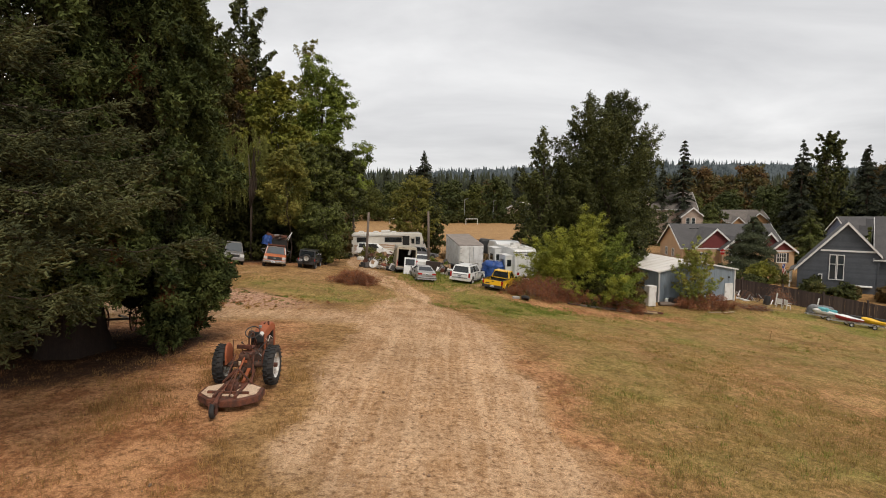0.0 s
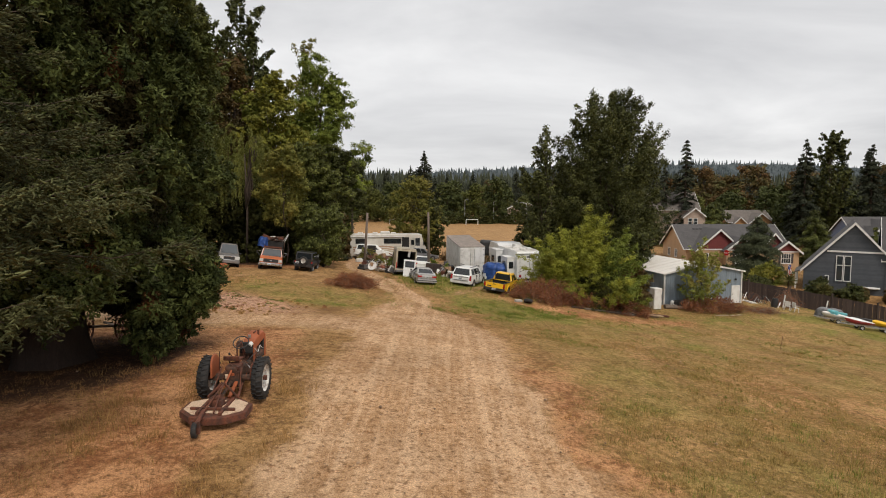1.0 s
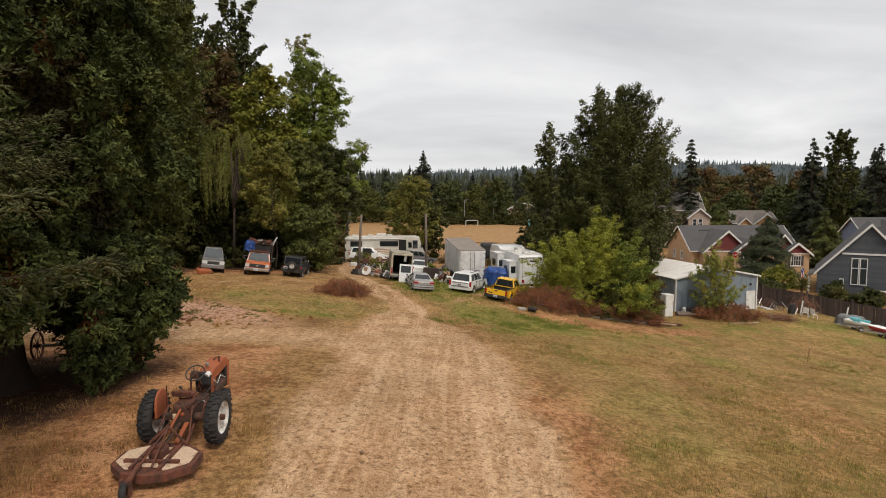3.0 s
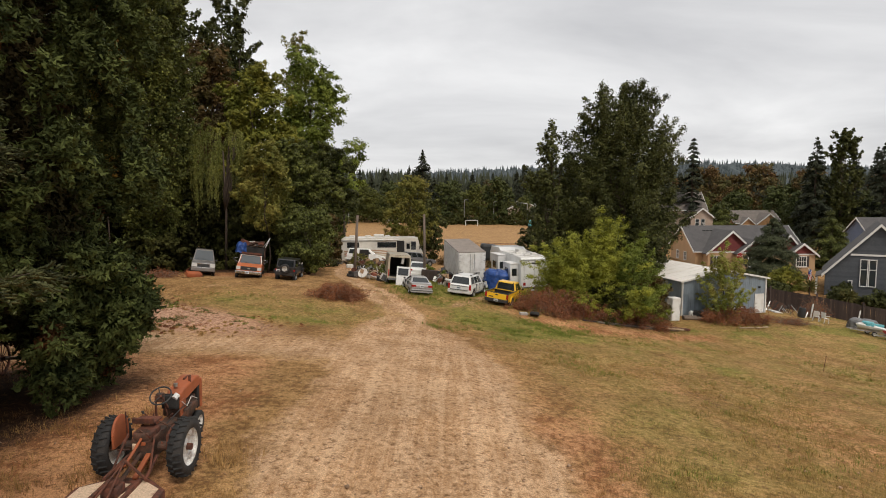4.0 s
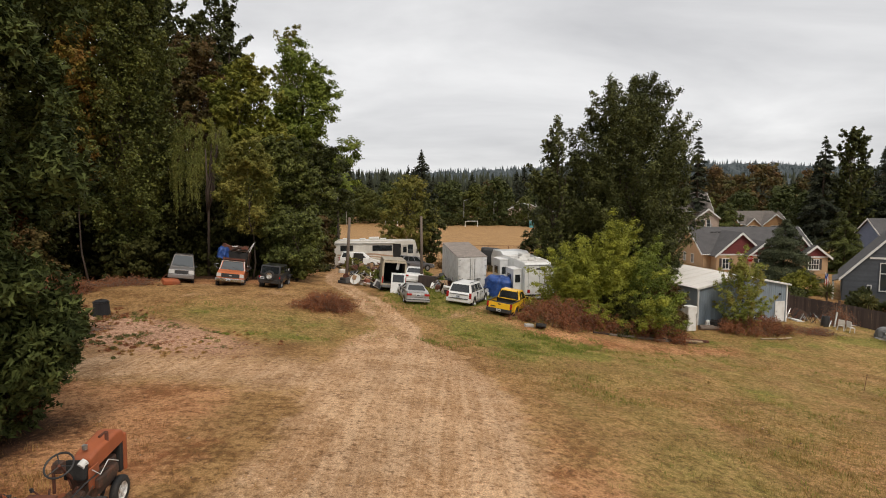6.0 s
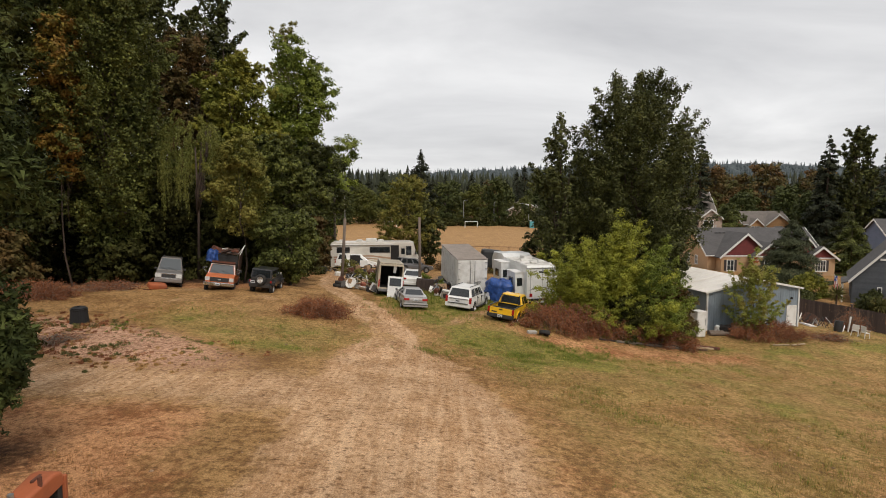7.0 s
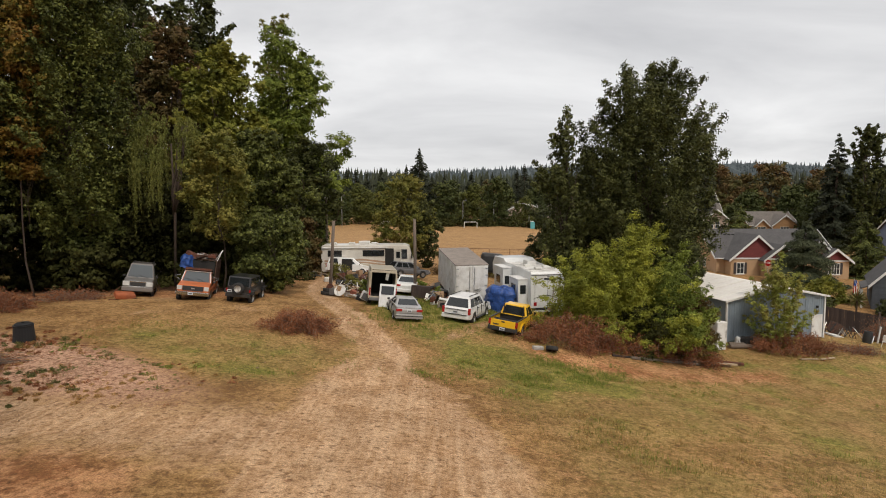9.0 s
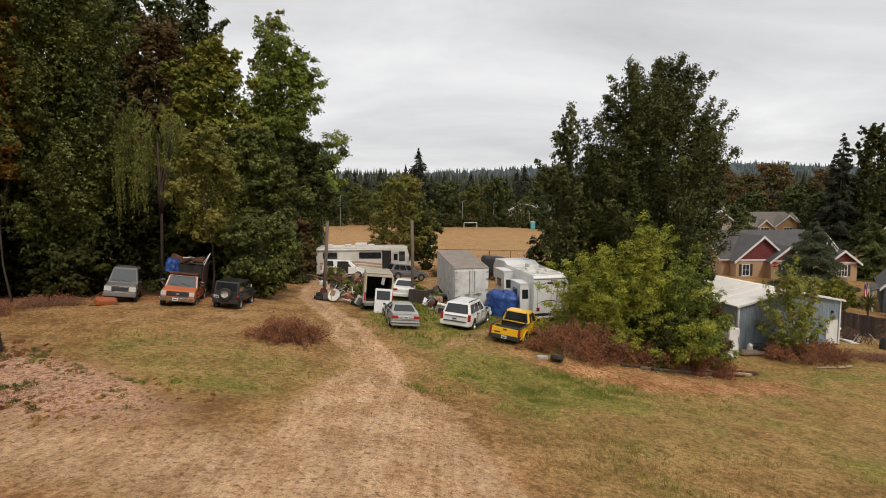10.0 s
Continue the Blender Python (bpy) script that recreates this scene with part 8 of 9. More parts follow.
# the row right behind the field
for x, y, s, kind in ((-34, 214, 1.0, green_a), (-25, 219, 0.85, green_b), (-16, 222, 0.9, green_b), (-8, 226, 0.8, green_b), (1.5, 209, 0.95, green_c), (18.5, 208, 1.05, green_c), (12, 232, 1.0, green_b), (28, 214, 0.7, green_b), (35, 222, 0.6, green_a),
                      (44, 216, 0.75, green_c), (53, 222, 0.85, green_b), (61, 228, 0.9, green_a), (-45, 222, 1.0, green_c), (-56, 226, 1.1, green_a), (23, 240, 1.0, green_b), (5, 246, 1.05, green_a), (38, 246, 1.0, green_a), (50, 250, 1.1, green_c)):
    put(kind, x, y, s)
copy_thing(conifer_a, pose(-6.6, 214, land(-6.6, 214), 0, 0, 40) @ Matrix.Diagonal((1.35, 1.35, 0.95, 1)))
for x in range(-130, 130, 8):
    xx, yy = x + rng_far.uniform(-3, 3), 270 + rng_far.uniform(-14, 22)
    put(rng_far.choice((green_a, green_b, green_c, green_c, conifer_b, autumn_a)), xx, yy, rng_far.uniform(0.62, 0.9))
for x in range(-170, 230, 8):
    put(rng_far.choice((conifer_a, conifer_b)), x + rng_far.uniform(-4, 4), 330 + rng_far.uniform(-20, 30), rng_far.uniform(0.72, 0.98))
for x, y, s in ((50, 300, 1.06), (54, 305, 1.15), (46, 296, 0.98), (40, 300, 1.05), (36, 296, 0.92), (58, 300, 1.12), (63, 304, 1.0)):
    put(conifer_b, x, y, s)


def far_forest(name, label, material, n, x0, x1, y0, y1, tall, base, seed):
    """A far conifer forest: ragged three-tiered trees past counting, on one sheet of rising ground."""
    rng = np.random.default_rng(seed)
    x, y = rng.uniform(x0, x1, n), rng.uniform(y0, y1, n)
    h = rng.uniform(*tall, n)
    z = base(x, y)
    sides, tiers = 5, 3
    turn = rng.random(n) * 6.28
    rows = []
    for t in range(tiers):
        zb, zt = z + h * (0.06 + 0.27 * t), z + h * (0.52 + 0.24 * t)
        wide = h * (0.17 - 0.045 * t) * rng.uniform(0.75, 1.2, n)
        for k in range(sides):
            a = turn + 6.283 * k / sides + t
            q = wide * rng.uniform(0.65, 1.2, n)
            rows.append(np.stack([x + q * np.cos(a), y + q * np.sin(a), zb + rng.uniform(-0.06, 0.06, n) * h], -1))
        rows.append(np.stack([x, y, np.minimum(zt, z + h)], -1))
    v = np.stack(rows, 1)
    tri = [((sides + 1) * t + k, (sides + 1) * t + (k + 1) % sides, (sides + 1) * t + sides) for t in range(tiers) for k in range(sides)]
    f = (np.arange(n)[:, None, None] * v.shape[1] + np.array(tri)[None]).reshape(-1, 3)
    tagged(link_mesh(name, mesh_from(name, v.reshape(-1, 3), f), material), label, "forest", kind="stuff")


far_forest("conifer_forest", "dark conifer forest behind the field", "far_conifer", 1500, -330, 420, 400, 520, (17, 27), lambda x, y: -4 + 0 * x, 51)
far_forest("wooded_rise", "dark conifer forest on a low rise", "far_conifer", 1800, -560, 700, 700, 1000, (18, 30), lambda x, y: -8 + 30 * smooth(690, 960, y) * (0.62 + 0.38 * np.exp(-((x + 260) / 300) ** 2)), 52)
far_forest("ridge_forest", "conifer forest on the far ridge, haze-blue in its colour", "hill_forest", 4200, -1000, 1400, 1180, 1440, (16, 28), lambda x, y: -8 + 70 * np.interp(y, (1150, 1210, 1290, 1370, 1410, 1450), (0, 0.35, 0.7, 0.93, 1.0, 0.96)) * (0.62 + 0.38 * np.exp(-((x - 560) / 420) ** 2)), 53)

# a clipped hedge and parked cars along the field's far side
for k in range(9):
    leaf_tree(-6 + 7.0 * k, 203.0, 2.2, 4.2, 1500, 0.5, "thicket_leaves", "low dark hedge along the field's far edge", 120 + k, low=0.0, n_clumps=24, shape="dome", clump=0.25, category="hedge", name="hedge", group="hedge behind the field", trunk_r=0.08)
far_car = bpy.data.objects["sport_utility_car"]
for x, y, rz in ((22.3, 206, 84),):
    copy_thing(far_car, pose(x, y, land(x, y), 0, 0, rz))
far_house = thing("house", "low tan house half hidden behind far trees", "house", pose(25, 236, -3.4, 0, 0, 8))
gable_block(far_house, 0, 0, 13, 8, 4.2, 3.0, "beige_siding", "brown_shingle", "y")
gable_block(far_house, 13, 1, 10, 8, 3.6, 2.6, "beige_siding", "brown_shingle", "x")
window(far_house, 6.5, 0, 2.4, 2.0, 1.6)

# behind the houses on the right
tall_fir = conifer_tree(89.5, 150, 25.7, 4.6, 7000, 0.85, "far_conifer", "tall ragged fir behind the houses", 87, group=FAR, base_z=-5.8, tiers=22, ragged=0.45, power=0.7)
conifer_tree(60.0, 150, 25.4, 2.9, 5000, 0.85, "far_conifer", "narrow drooping dark conifer behind the houses", 88, group=FAR, base_z=-5.8, tiers=24, ragged=0.35, power=0.5)
leaf_tree(96.0, 150, 27.0, 4.6, 9000, 0.55, "dark_leaves", "tall airy grey-green tree behind the houses", 89, group=FAR, base_z=-5.8, low=0.1, n_clumps=90, shape="tall", clump=0.2, plume=1.0, spires=5)
for x, y, s, kind in ((100, 152, 0.9, tall_fir), (106, 150, 0.95, tall_fir), (93, 158, 0.82, tall_fir), (55.5, 152, 0.82, conifer_b), (64.5, 168, 0.75, conifer_b), (48, 148, 0.8, conifer_b), (117, 158, 0.9, conifer_a), (124, 165, 0.8, conifer_a),
                      (79, 205, 0.95, autumn_a), (90, 208, 1.15, autumn_a), (99, 205, 1.0, green_b), (106, 208, 1.2, autumn_a), (114, 204, 1.05, green_a), (121, 205, 1.1, autumn_a), (73, 195, 0.85, green_c), (84, 198, 0.85, green_b), (95, 165, 0.9, green_c), (101, 160, 0.95, green_c), (107, 158, 0.9, green_a), (104, 175, 0.95, green_c), (112, 168, 0.9, green_c), (96, 178, 1.0, green_c), (86, 182, 0.9, green_c),
                      (118, 150, 0.85, green_a), (128, 150, 0.9, green_a), (137, 155, 1.0, green_a), (108, 140, 0.8, green_b), (70, 178, 0.8, green_c), (60, 185, 0.8, green_c), (133, 190, 1.1, conifer_b), (146, 186, 1.15, conifer_a), (156, 180, 1.0, green_c), (76, 168, 0.7, green_a), (142, 172, 0.9, conifer_b),
                      (150, 205, 1.2, autumn_a), (165, 200, 1.2, green_c), (52, 200, 0.9, green_a), (128, 212, 1.1, green_c)):
    put(kind, x, y, s, z=-5.8)

conifer_tree(48.9, 94.0, 8.3, 4.9, 30000, 0.30, "blue_conifer", "rounded blue-green conifer in front of the tan house", 90, power=0.60, tiers=14, low=0.0, ragged=0.15)
conifer_tree(63.5, 103.0, 8.0, 3.6, 14000, 0.36, "cottonwood_leaves", "olive green rounded conifer between the houses", 91, power=0.5, tiers=9, low=0.0)
conifer_tree(67.5, 110.0, 9.4, 4.6, 14000, 0.38, "dark_leaves", "dark green rounded conifer between the houses", 92, power=0.5, tiers=9, low=0.0)
conifer_tree(71.5, 100.0, 6.6, 3.2, 10000, 0.36, "cottonwood_leaves", "olive green rounded conifer between the houses", 93, power=0.7, tiers=9, low=0.0)
conifer_tree(62.5, 139.0, 10.0, 4.0, 9000, 0.45, "cottonwood_leaves", "green pointed conifer beside the beige house", 94, power=0.6, tiers=9, low=0.0)
conifer_tree(47.5, 138.0, 9.4, 3.8, 9000, 0.45, "dark_leaves", "green pointed conifer beside the beige house", 95, power=0.6, tiers=9, low=0.0)
for k, (x, y, h, r, tone) in enumerate(((44.4, 82.5, 2.6, 2.2, "yellowing_leaves"), (40.8, 84.5, 1.6, 1.6, "dark_leaves"), (42.0, 80.0, 1.2, 1.8, "dark_leaves"), (49.0, 72.0, 1.6, 1.8, "dark_leaves"), (52.4, 69.6, 1.5, 1.8, "brown_leaves"), (55.4, 67.6, 1.6, 1.9, "dark_leaves"), (58.4, 66.0, 1.8, 2.0, "maple_leaves"), (47.6, 76.2, 1.8, 1.6, "dark_leaves"), (46.8, 74.5, 1.5, 1.4, "dark_leaves"), (50.6, 73.2, 1.3, 1.3, "brown_leaves"), (53.8, 71.0, 1.4, 1.3, "maple_leaves"), (37.5, 80.0, 2.2, 1.8, "dark_leaves"))):
    leaf_tree(x, y, h, r, 6000, 0.20, tone, "garden shrub behind the wooden fence", 96 + k, low=0.0, n_clumps=30, shape="dome", clump=0.3, category="shrub", name="shrub", group="garden shrubs", trunk_r=0.06)


def yucca(x, y, h, seed):
    rng = np.random.default_rng(seed)
    root = thing("yucca", "spiky yucca with sword-shaped grey-green leaves", "plant", pose(x, y, land(x, y)))
    n = 150
    d = unit(rng.normal(0, 1, (n, 3)) + np.array([0, 0, 0.5]))
    p = d * 0.55 + np.array([0, 0, h])
    link_mesh("leaves", crown_mesh("leaves", p, unit(np.cross(d, rng.normal(0, 1, (n, 3)))), d, np.full(n, 1.1), np.full(n, 0.10)), "grey_weed", root)
    part("trunk", rods([((0, 0, -0.1), (0, 0, h))], 0.09), "bark", root)


yucca(43.9, 76.5, 1.5, 1)
yucca(46.6, 73.6, 0.9, 2)


def hill(name, y, spread, height, x0, label, seed, z0=-8):
    """A far wooded ridge with a toothed line of tree tops."""
    rng = np.random.default_rng(seed)
    xs = np.arange(-1500, 1500, 5.0)
    top = height * (0.62 + 0.38 * np.exp(-((xs - x0) / spread) ** 2)) + 6 * cell_noise(xs, xs * 0, 180.0, seed) + 3 * cell_noise(xs, xs * 0, 60.0, seed + 1)
    rows = []
    for k, (dy, f) in enumerate(((0, 0.0), (60, 0.35), (140, 0.7), (220, 0.93), (260, 1.0), (420, 0.6))):
        jag = rng.uniform(0, 9, len(xs)) * (k > 0)
        rows.append(np.stack([xs + rng.normal(0, 1.0, len(xs)), np.full(len(xs), y + dy) + rng.normal(0, 5, len(xs)), z0 + f * (top - z0) + jag], -1))
    v = np.concatenate(rows)
    n = len(xs)
    i = np.arange(len(rows) * n).reshape(len(rows), n)
    f = np.stack([i[:-1, :-1], i[:-1, 1:], i[1:, 1:], i[1:, :-1]], -1).reshape(-1, 4)
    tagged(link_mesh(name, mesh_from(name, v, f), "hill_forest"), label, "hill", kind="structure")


hill("backdrop_1", 1150, 420, 70, 560, "far wooded ridge on the horizon with haze in its colour", 3)
hill("backdrop_2", 700, 300, 30, -260, "dark wooded rise behind the field with haze in its colour", 6)

# ---- yard clutter ----
def wooden_pole(x, y, h, r, lean, label, dz=0.0):
    root = thing("utility_pole", label, "pole", pose(x, y, land(x, y) + dz, lean[1], lean[0], 0))
    bm = bmesh.new()
    tube(bm, [(0, 0, -0.4), (0.02, 0, h * 0.5), (0, 0, h)], [r, r * 0.92, r * 0.85], 10)
    part("shaft", bm, "pole_wood", root, smooth=True)
    return root


p = wooden_pole(-7.65, 58.6, 5.4, 0.13, (4.0, 0.0), "dark leaning wooden pole with an old tyre at its foot")
bm = bmesh.new()
rod(bm, (0.0, -0.20, 0.55), (0.0, -0.14, 0.55), 0.26, seg=20)
part("round_plate", bm, "rust", p, "round rusty plate")
p = wooden_pole(-1.5, 61.2, 6.0, 0.13, (0.0, 0.0), "weathered wooden pole among the parked cars")
p = wooden_pole(-12.3, 82.0, 8.2, 0.16, (0.0, 0.0), "slim brown wooden pole beside the motorhome")
part("cap", rods([((0, 0, 8.1), (0, 0, 8.35))], 0.19, 10), "white_sheet", p)


def loose_tyre(x, y, m_extra=Matrix(), r=0.33, rim=True, label="worn black car tyre lying on the ground"):
    root = thing("tyre", label, "tyre", on_land(x, y) @ m_extra, "loose tyres")
    bm = bmesh.new()
    w = 0.22
    lathe(bm, [(r * 0.60, 0.0), (r * 0.68, -0.01), (r * 0.94, 0.0), (r, w * 0.15), (r, w * 0.85), (r * 0.94, w), (r * 0.68, w + 0.01), (r * 0.60, w)], 26)
    part("rubber", bm, "black_rubber", root, smooth=True)
    if rim:
        bm = bmesh.new()
        lathe(bm, [(0.001, 0.12), (r * 0.2, 0.12), (r * 0.45, 0.09), (r * 0.58, 0.16), (r * 0.60, 0.02)], 22)
        part("rim", bm, "rust", root)
    return root


loose_tyre(6.45, 46.35, pose(0, 0, 0.10, -22, 0, 0))
loose_tyre(-7.9, 58.2, Matrix(), 0.36, False)
loose_tyre(-7.85, 58.25, pose(0.05, 0, 0.23), 0.34, False)
loose_tyre(8.9, 56.0, pose(0, 0, 0.3, -70, 0, 20), 0.36)
loose_tyre(0.75, 57.4, pose(0, 0.1, 0.75, -60, 0, 25), 0.33)


def lump(name, x, y, size, turn, material, label, category, dz=0.0, bevel=0.03, group=""):
    """A box-shaped piece of junk with worn edges, resting on the ground."""
    root = thing(name, label, category, on_land(x, y, 0, dz), group)
    part("shell", boxes((size, (0, 0, size[2] / 2), turn), bevel=bevel), material, root)
    return root


# by the dark pole
dish = thing("satellite_dish", "white round satellite dish leaning among the junk", "dish", on_land(-6.75, 57.6, -20) @ pose(0, 0, 0.42, 62, 0, 0))
bm = bmesh.new()
lathe(bm, [(0.001, 0.0), (0.15, 0.012), (0.30, 0.05), (0.43, 0.10), (0.45, 0.10), (0.43, 0.08), (0.30, 0.03), (0.001, -0.02)], 26)
part("reflector", bm, "white_sheet", dish, smooth=True)
part("arm", rods([((0, -0.40, 0.08), (0, -0.1, 0.5))], 0.02, 6), "steel", dish)

JUNK = "scattered junk in the yard"
cab = lump("appliance", -4.75, 56.35, (0.62, 0.55, 0.62), (0, 24, 20), "white_sheet", "grey-white tipped-over household appliance", "appliance", 0.05, group=JUNK)
part("front_panel", boxes(((0.5, 0.02, 0.45), (0.02, -0.31, 0.30), (0, 24, 20))), "grey_plastic", cab)
lump("white_board", -5.75, 56.9, (0.75, 0.05, 0.35), (58, 18, 30), "white_sheet", "white board lying on the grass", "board", 0.02, 0.01, JUNK)
rng_j = random.Random(17)
for k in range(92):
    zone = rng_j.choice(((-6.2, 59.4, 0.9, 1.2), (-6.0, 60.2, 1.0, 1.4), (-0.2, 59.4, 0.9, 1.2), (0.6, 57.3, 0.7, 0.8), (-5.6, 62.6, 0.9, 1.3), (-6.2, 58.2, 1.1, 0.7), (-5.4, 57.4, 0.7, 0.6), (-6.6, 66.5, 1.9, 1.3), (-5.0, 64.6, 1.1, 1.2), (0.4, 58.3, 0.7, 1.1), (0.9, 60.6, 0.8, 1.2), (-8.9, 66.8, 1.2, 1.0), (3.9, 61.5, 0.5, 1.0), (8.9, 56.2, 0.7, 0.5)))
    x, y = zone[0] + rng_j.uniform(-1, 1) * zone[2], zone[1] + rng_j.uniform(-1, 1) * zone[3]
    kind = rng_j.random()
    if kind < 0.35:
        lump("plank", x, y, (rng_j.uniform(0.8, 2.0), rng_j.uniform(0.10, 0.25), 0.04), (rng_j.uniform(-25, 25), rng_j.uniform(-35, 35), rng_j.uniform(0, 180)), rng_j.choice(("grey_wood", "fence_wood", "rust", "pale_wood")), "weathered loose plank in the heap", "plank", rng_j.uniform(0.1, 0.6), 0.008, JUNK)
    elif kind < 0.6:
        lump("crate", x, y, (rng_j.uniform(0.3, 0.6), rng_j.uniform(0.3, 0.6), rng_j.uniform(0.25, 0.5)), (rng_j.uniform(-15, 15), rng_j.uniform(-15, 15), rng_j.uniform(0, 90)), rng_j.choice(("cardboard", "brick_red", "grey_plastic", "rust", "cardboard")), "battered box in the heap", "box", rng_j.uniform(0.0, 0.5), 0.02, JUNK)
    elif kind < 0.8:
        root = thing("pipe_scrap", "tangle of bent metal pipe and rod", "scrap", on_land(x, y, rng_j.uniform(0, 360)), JUNK)
        for q in range(6):
            a = (rng_j.uniform(-0.7, 0.7), rng_j.uniform(-0.7, 0.7), rng_j.uniform(0.02, 0.4))
            b = (rng_j.uniform(-0.7, 0.7), rng_j.uniform(-0.7, 0.7), rng_j.uniform(0.2, 1.0))
            part("pipe", rods([(a, b)], rng_j.uniform(0.015, 0.035), 6), rng_j.choice(("rust", "steel", "white_sheet", "dark_plastic")), root)
    else:
        root = thing("scrap_sack", "crumpled sack of rubbish", "sack", on_land(x, y, rng_j.uniform(0, 360)), JUNK)
        tarp_lump(root, (0, 0, 0.0), (0.32, 0.28, 0.35), k, "sack", rng_j.choice(("white_sheet", "dark_plastic", "interior_dark", "white_sheet")))
# a high heap behind the van and a dark chest by the pole
for k in range(30):
    a, q = rng_j.uniform(0, 6.28), math.sqrt(rng_j.random())
    x, y = -5.9 + 1.7 * q * math.cos(a), 67.2 + 1.5 * q * math.sin(a)
    lump("plank", x, y, (rng_j.uniform(1.0, 2.4), rng_j.uniform(0.12, 0.3), 0.05), (rng_j.uniform(-20, 20), rng_j.uniform(-25, 25), rng_j.uniform(0, 180)), rng_j.choice(("grey_wood", "fence_wood", "rust", "rust", "pale_wood")), "weathered loose plank in the heap", "plank", (1 - q) * 1.1 * rng_j.random(), 0.008, JUNK)
for k in range(70):
    cx, cy, rx, ry, high = rng_j.choice(((-5.9, 61.0, 1.2, 2.0, 0.9), (-6.6, 64.5, 1.6, 1.6, 1.0), (0.5, 60.5, 0.9, 2.4, 1.3), (0.3, 64.5, 1.2, 1.6, 1.2), (3.9, 60.5, 0.5, 1.5, 1.0), (-9.6, 69.5, 1.6, 1.6, 0.8), (9.6, 55.6, 0.7, 0.5, 0.6)))
    a, q = rng_j.uniform(0, 6.28), math.sqrt(rng_j.random())
    x, y, lift = cx + rx * q * math.cos(a), cy + ry * q * math.sin(a), (1 - q) * high * rng_j.uniform(0.3, 1.0)
    if rng_j.random() < 0.5:
        lump("panel", x, y, (rng_j.uniform(0.5, 1.5), rng_j.uniform(0.3, 0.8), 0.03), (rng_j.uniform(-60, 60), rng_j.uniform(-45, 45), rng_j.uniform(0, 180)), rng_j.choice(("white_sheet", "rust", "grease_iron", "dark_plastic", "grey_wood", "interior_dark")), "bent loose panel thrown on the heap", "panel", lift, 0.008, JUNK)
    else:
        lump("crate", x, y, (rng_j.uniform(0.25, 0.7), rng_j.uniform(0.25, 0.6), rng_j.uniform(0.2, 0.5)), (rng_j.uniform(-30, 30), rng_j.uniform(-30, 30), rng_j.uniform(0, 90)), rng_j.choice(("grease_iron", "dark_plastic", "rust", "cardboard", "interior_dark", "white_sheet")), "battered box in the heap", "box", lift, 0.03, JUNK)
for k, (x, y, h, r, tone) in enumerate(((-5.0, 58.6, 1.3, 0.8, "maple_leaves"), (-6.4, 60.6, 1.2, 0.9, "light_leaves"), (0.3, 58.9, 1.1, 0.6, "maple_leaves"), (-8.6, 67.6, 1.4, 1.1, "light_leaves"), (-1.0, 61.2, 1.3, 0.6, "maple_leaves"))):
    leaf_tree(x, y, h, r, 2600, 0.09, tone, "green weeds growing through the junk heap", 160 + k, low=0.0, n_clumps=26, shape="dome", clump=0.3, category="shrub", name="weed", group="weeds among the junk", trunk_r=0.02)
for k, (x, y, rx, h, tone) in enumerate(((5.5, 86.5, 2.6, 1.6, "brown_leaves"), (9.5, 85.0, 2.4, 2.0, "light_leaves"), (13.0, 84.0, 2.6, 1.8, "brown_leaves"), (2.0, 86.0, 2.2, 1.3, "brown_leaves"), (-11.5, 80.0, 1.8, 1.4, "brown_leaves"), (-12.8, 75.5, 1.6, 1.6, "brown_leaves"))):
    bramble(x, y, rx, 1.3, h, 6000, tone, "dry tangled brush along the field fence", 170 + k, leaf=0.12, name="brush")
chest = lump("cabinet", -1.05, 60.2, (1.45, 0.6, 0.95), (0, 0, -6), "fence_wood", "dark brown wooden cabinet standing outdoors", "cabinet", 0.0, 0.03, JUNK)
for k in range(4):
    part("panel", boxes(((0.30, 0.03, 0.80), (-0.54 + 0.36 * k, -0.31 + 0.038 * k - 0.05, 0.48), (0, 0, -6))), "fence_wood", chest)
rack = thing("chequered_panel", "black and white chequered panel leaning on the heap", "panel", on_land(0.15, 58.1, 10) @ pose(0, 0, 0.15, -30, 0, 0), JUNK)
for i in range(5):
    for j in range(6):
        part("check", boxes(((0.12, 0.02, 0.12), (-0.25 + 0.125 * i, 0, 0.1 + 0.125 * j))), "grey_plastic" if (i + j) % 2 else "ink", rack)
desk = lump("side_table", 0.75, 55.9, (0.85, 0.5, 0.5), (0, 0, -12), "grey_wood", "low grey cupboard with a white sheet on top", "cupboard", 0.0, 0.02, JUNK)
part("top_sheet", boxes(((0.9, 0.5, 0.10), (0.05, 0, 0.60), (0, 6, -12)), bevel=0.02), "white_sheet", desk)
# dark sheet on the solid front in place of a shaded hollow
part("opening", boxes(((0.55, 0.02, 0.32), (-0.05, -0.262, 0.24), (0, 0, -12))), "interior_dark", desk)

cover = thing("covered_car", "bulky heap covered with a wrinkled blue tarpaulin", "tarpaulin", on_land(4.75, 57.6, 10))
tarp_lump(cover, (0, 0, 0.06), (0.90, 1.2, 1.55), 3, "tarp")
tank = thing("storage_tank", "large black rounded tank on a timber stand", "tank", on_land(4.75, 67.5, 0))
part("tank_body", boxes(((2.0, 1.6, 1.7), (0, 0, 2.75)), bevel=0.28), "dark_plastic", tank)
for sx in (-0.7, 0.7):
    for sy in (-0.5, 0.5):
        part("leg", boxes(((0.15, 0.15, 1.95), (sx, sy, 0.95))), "grey_wood", tank)

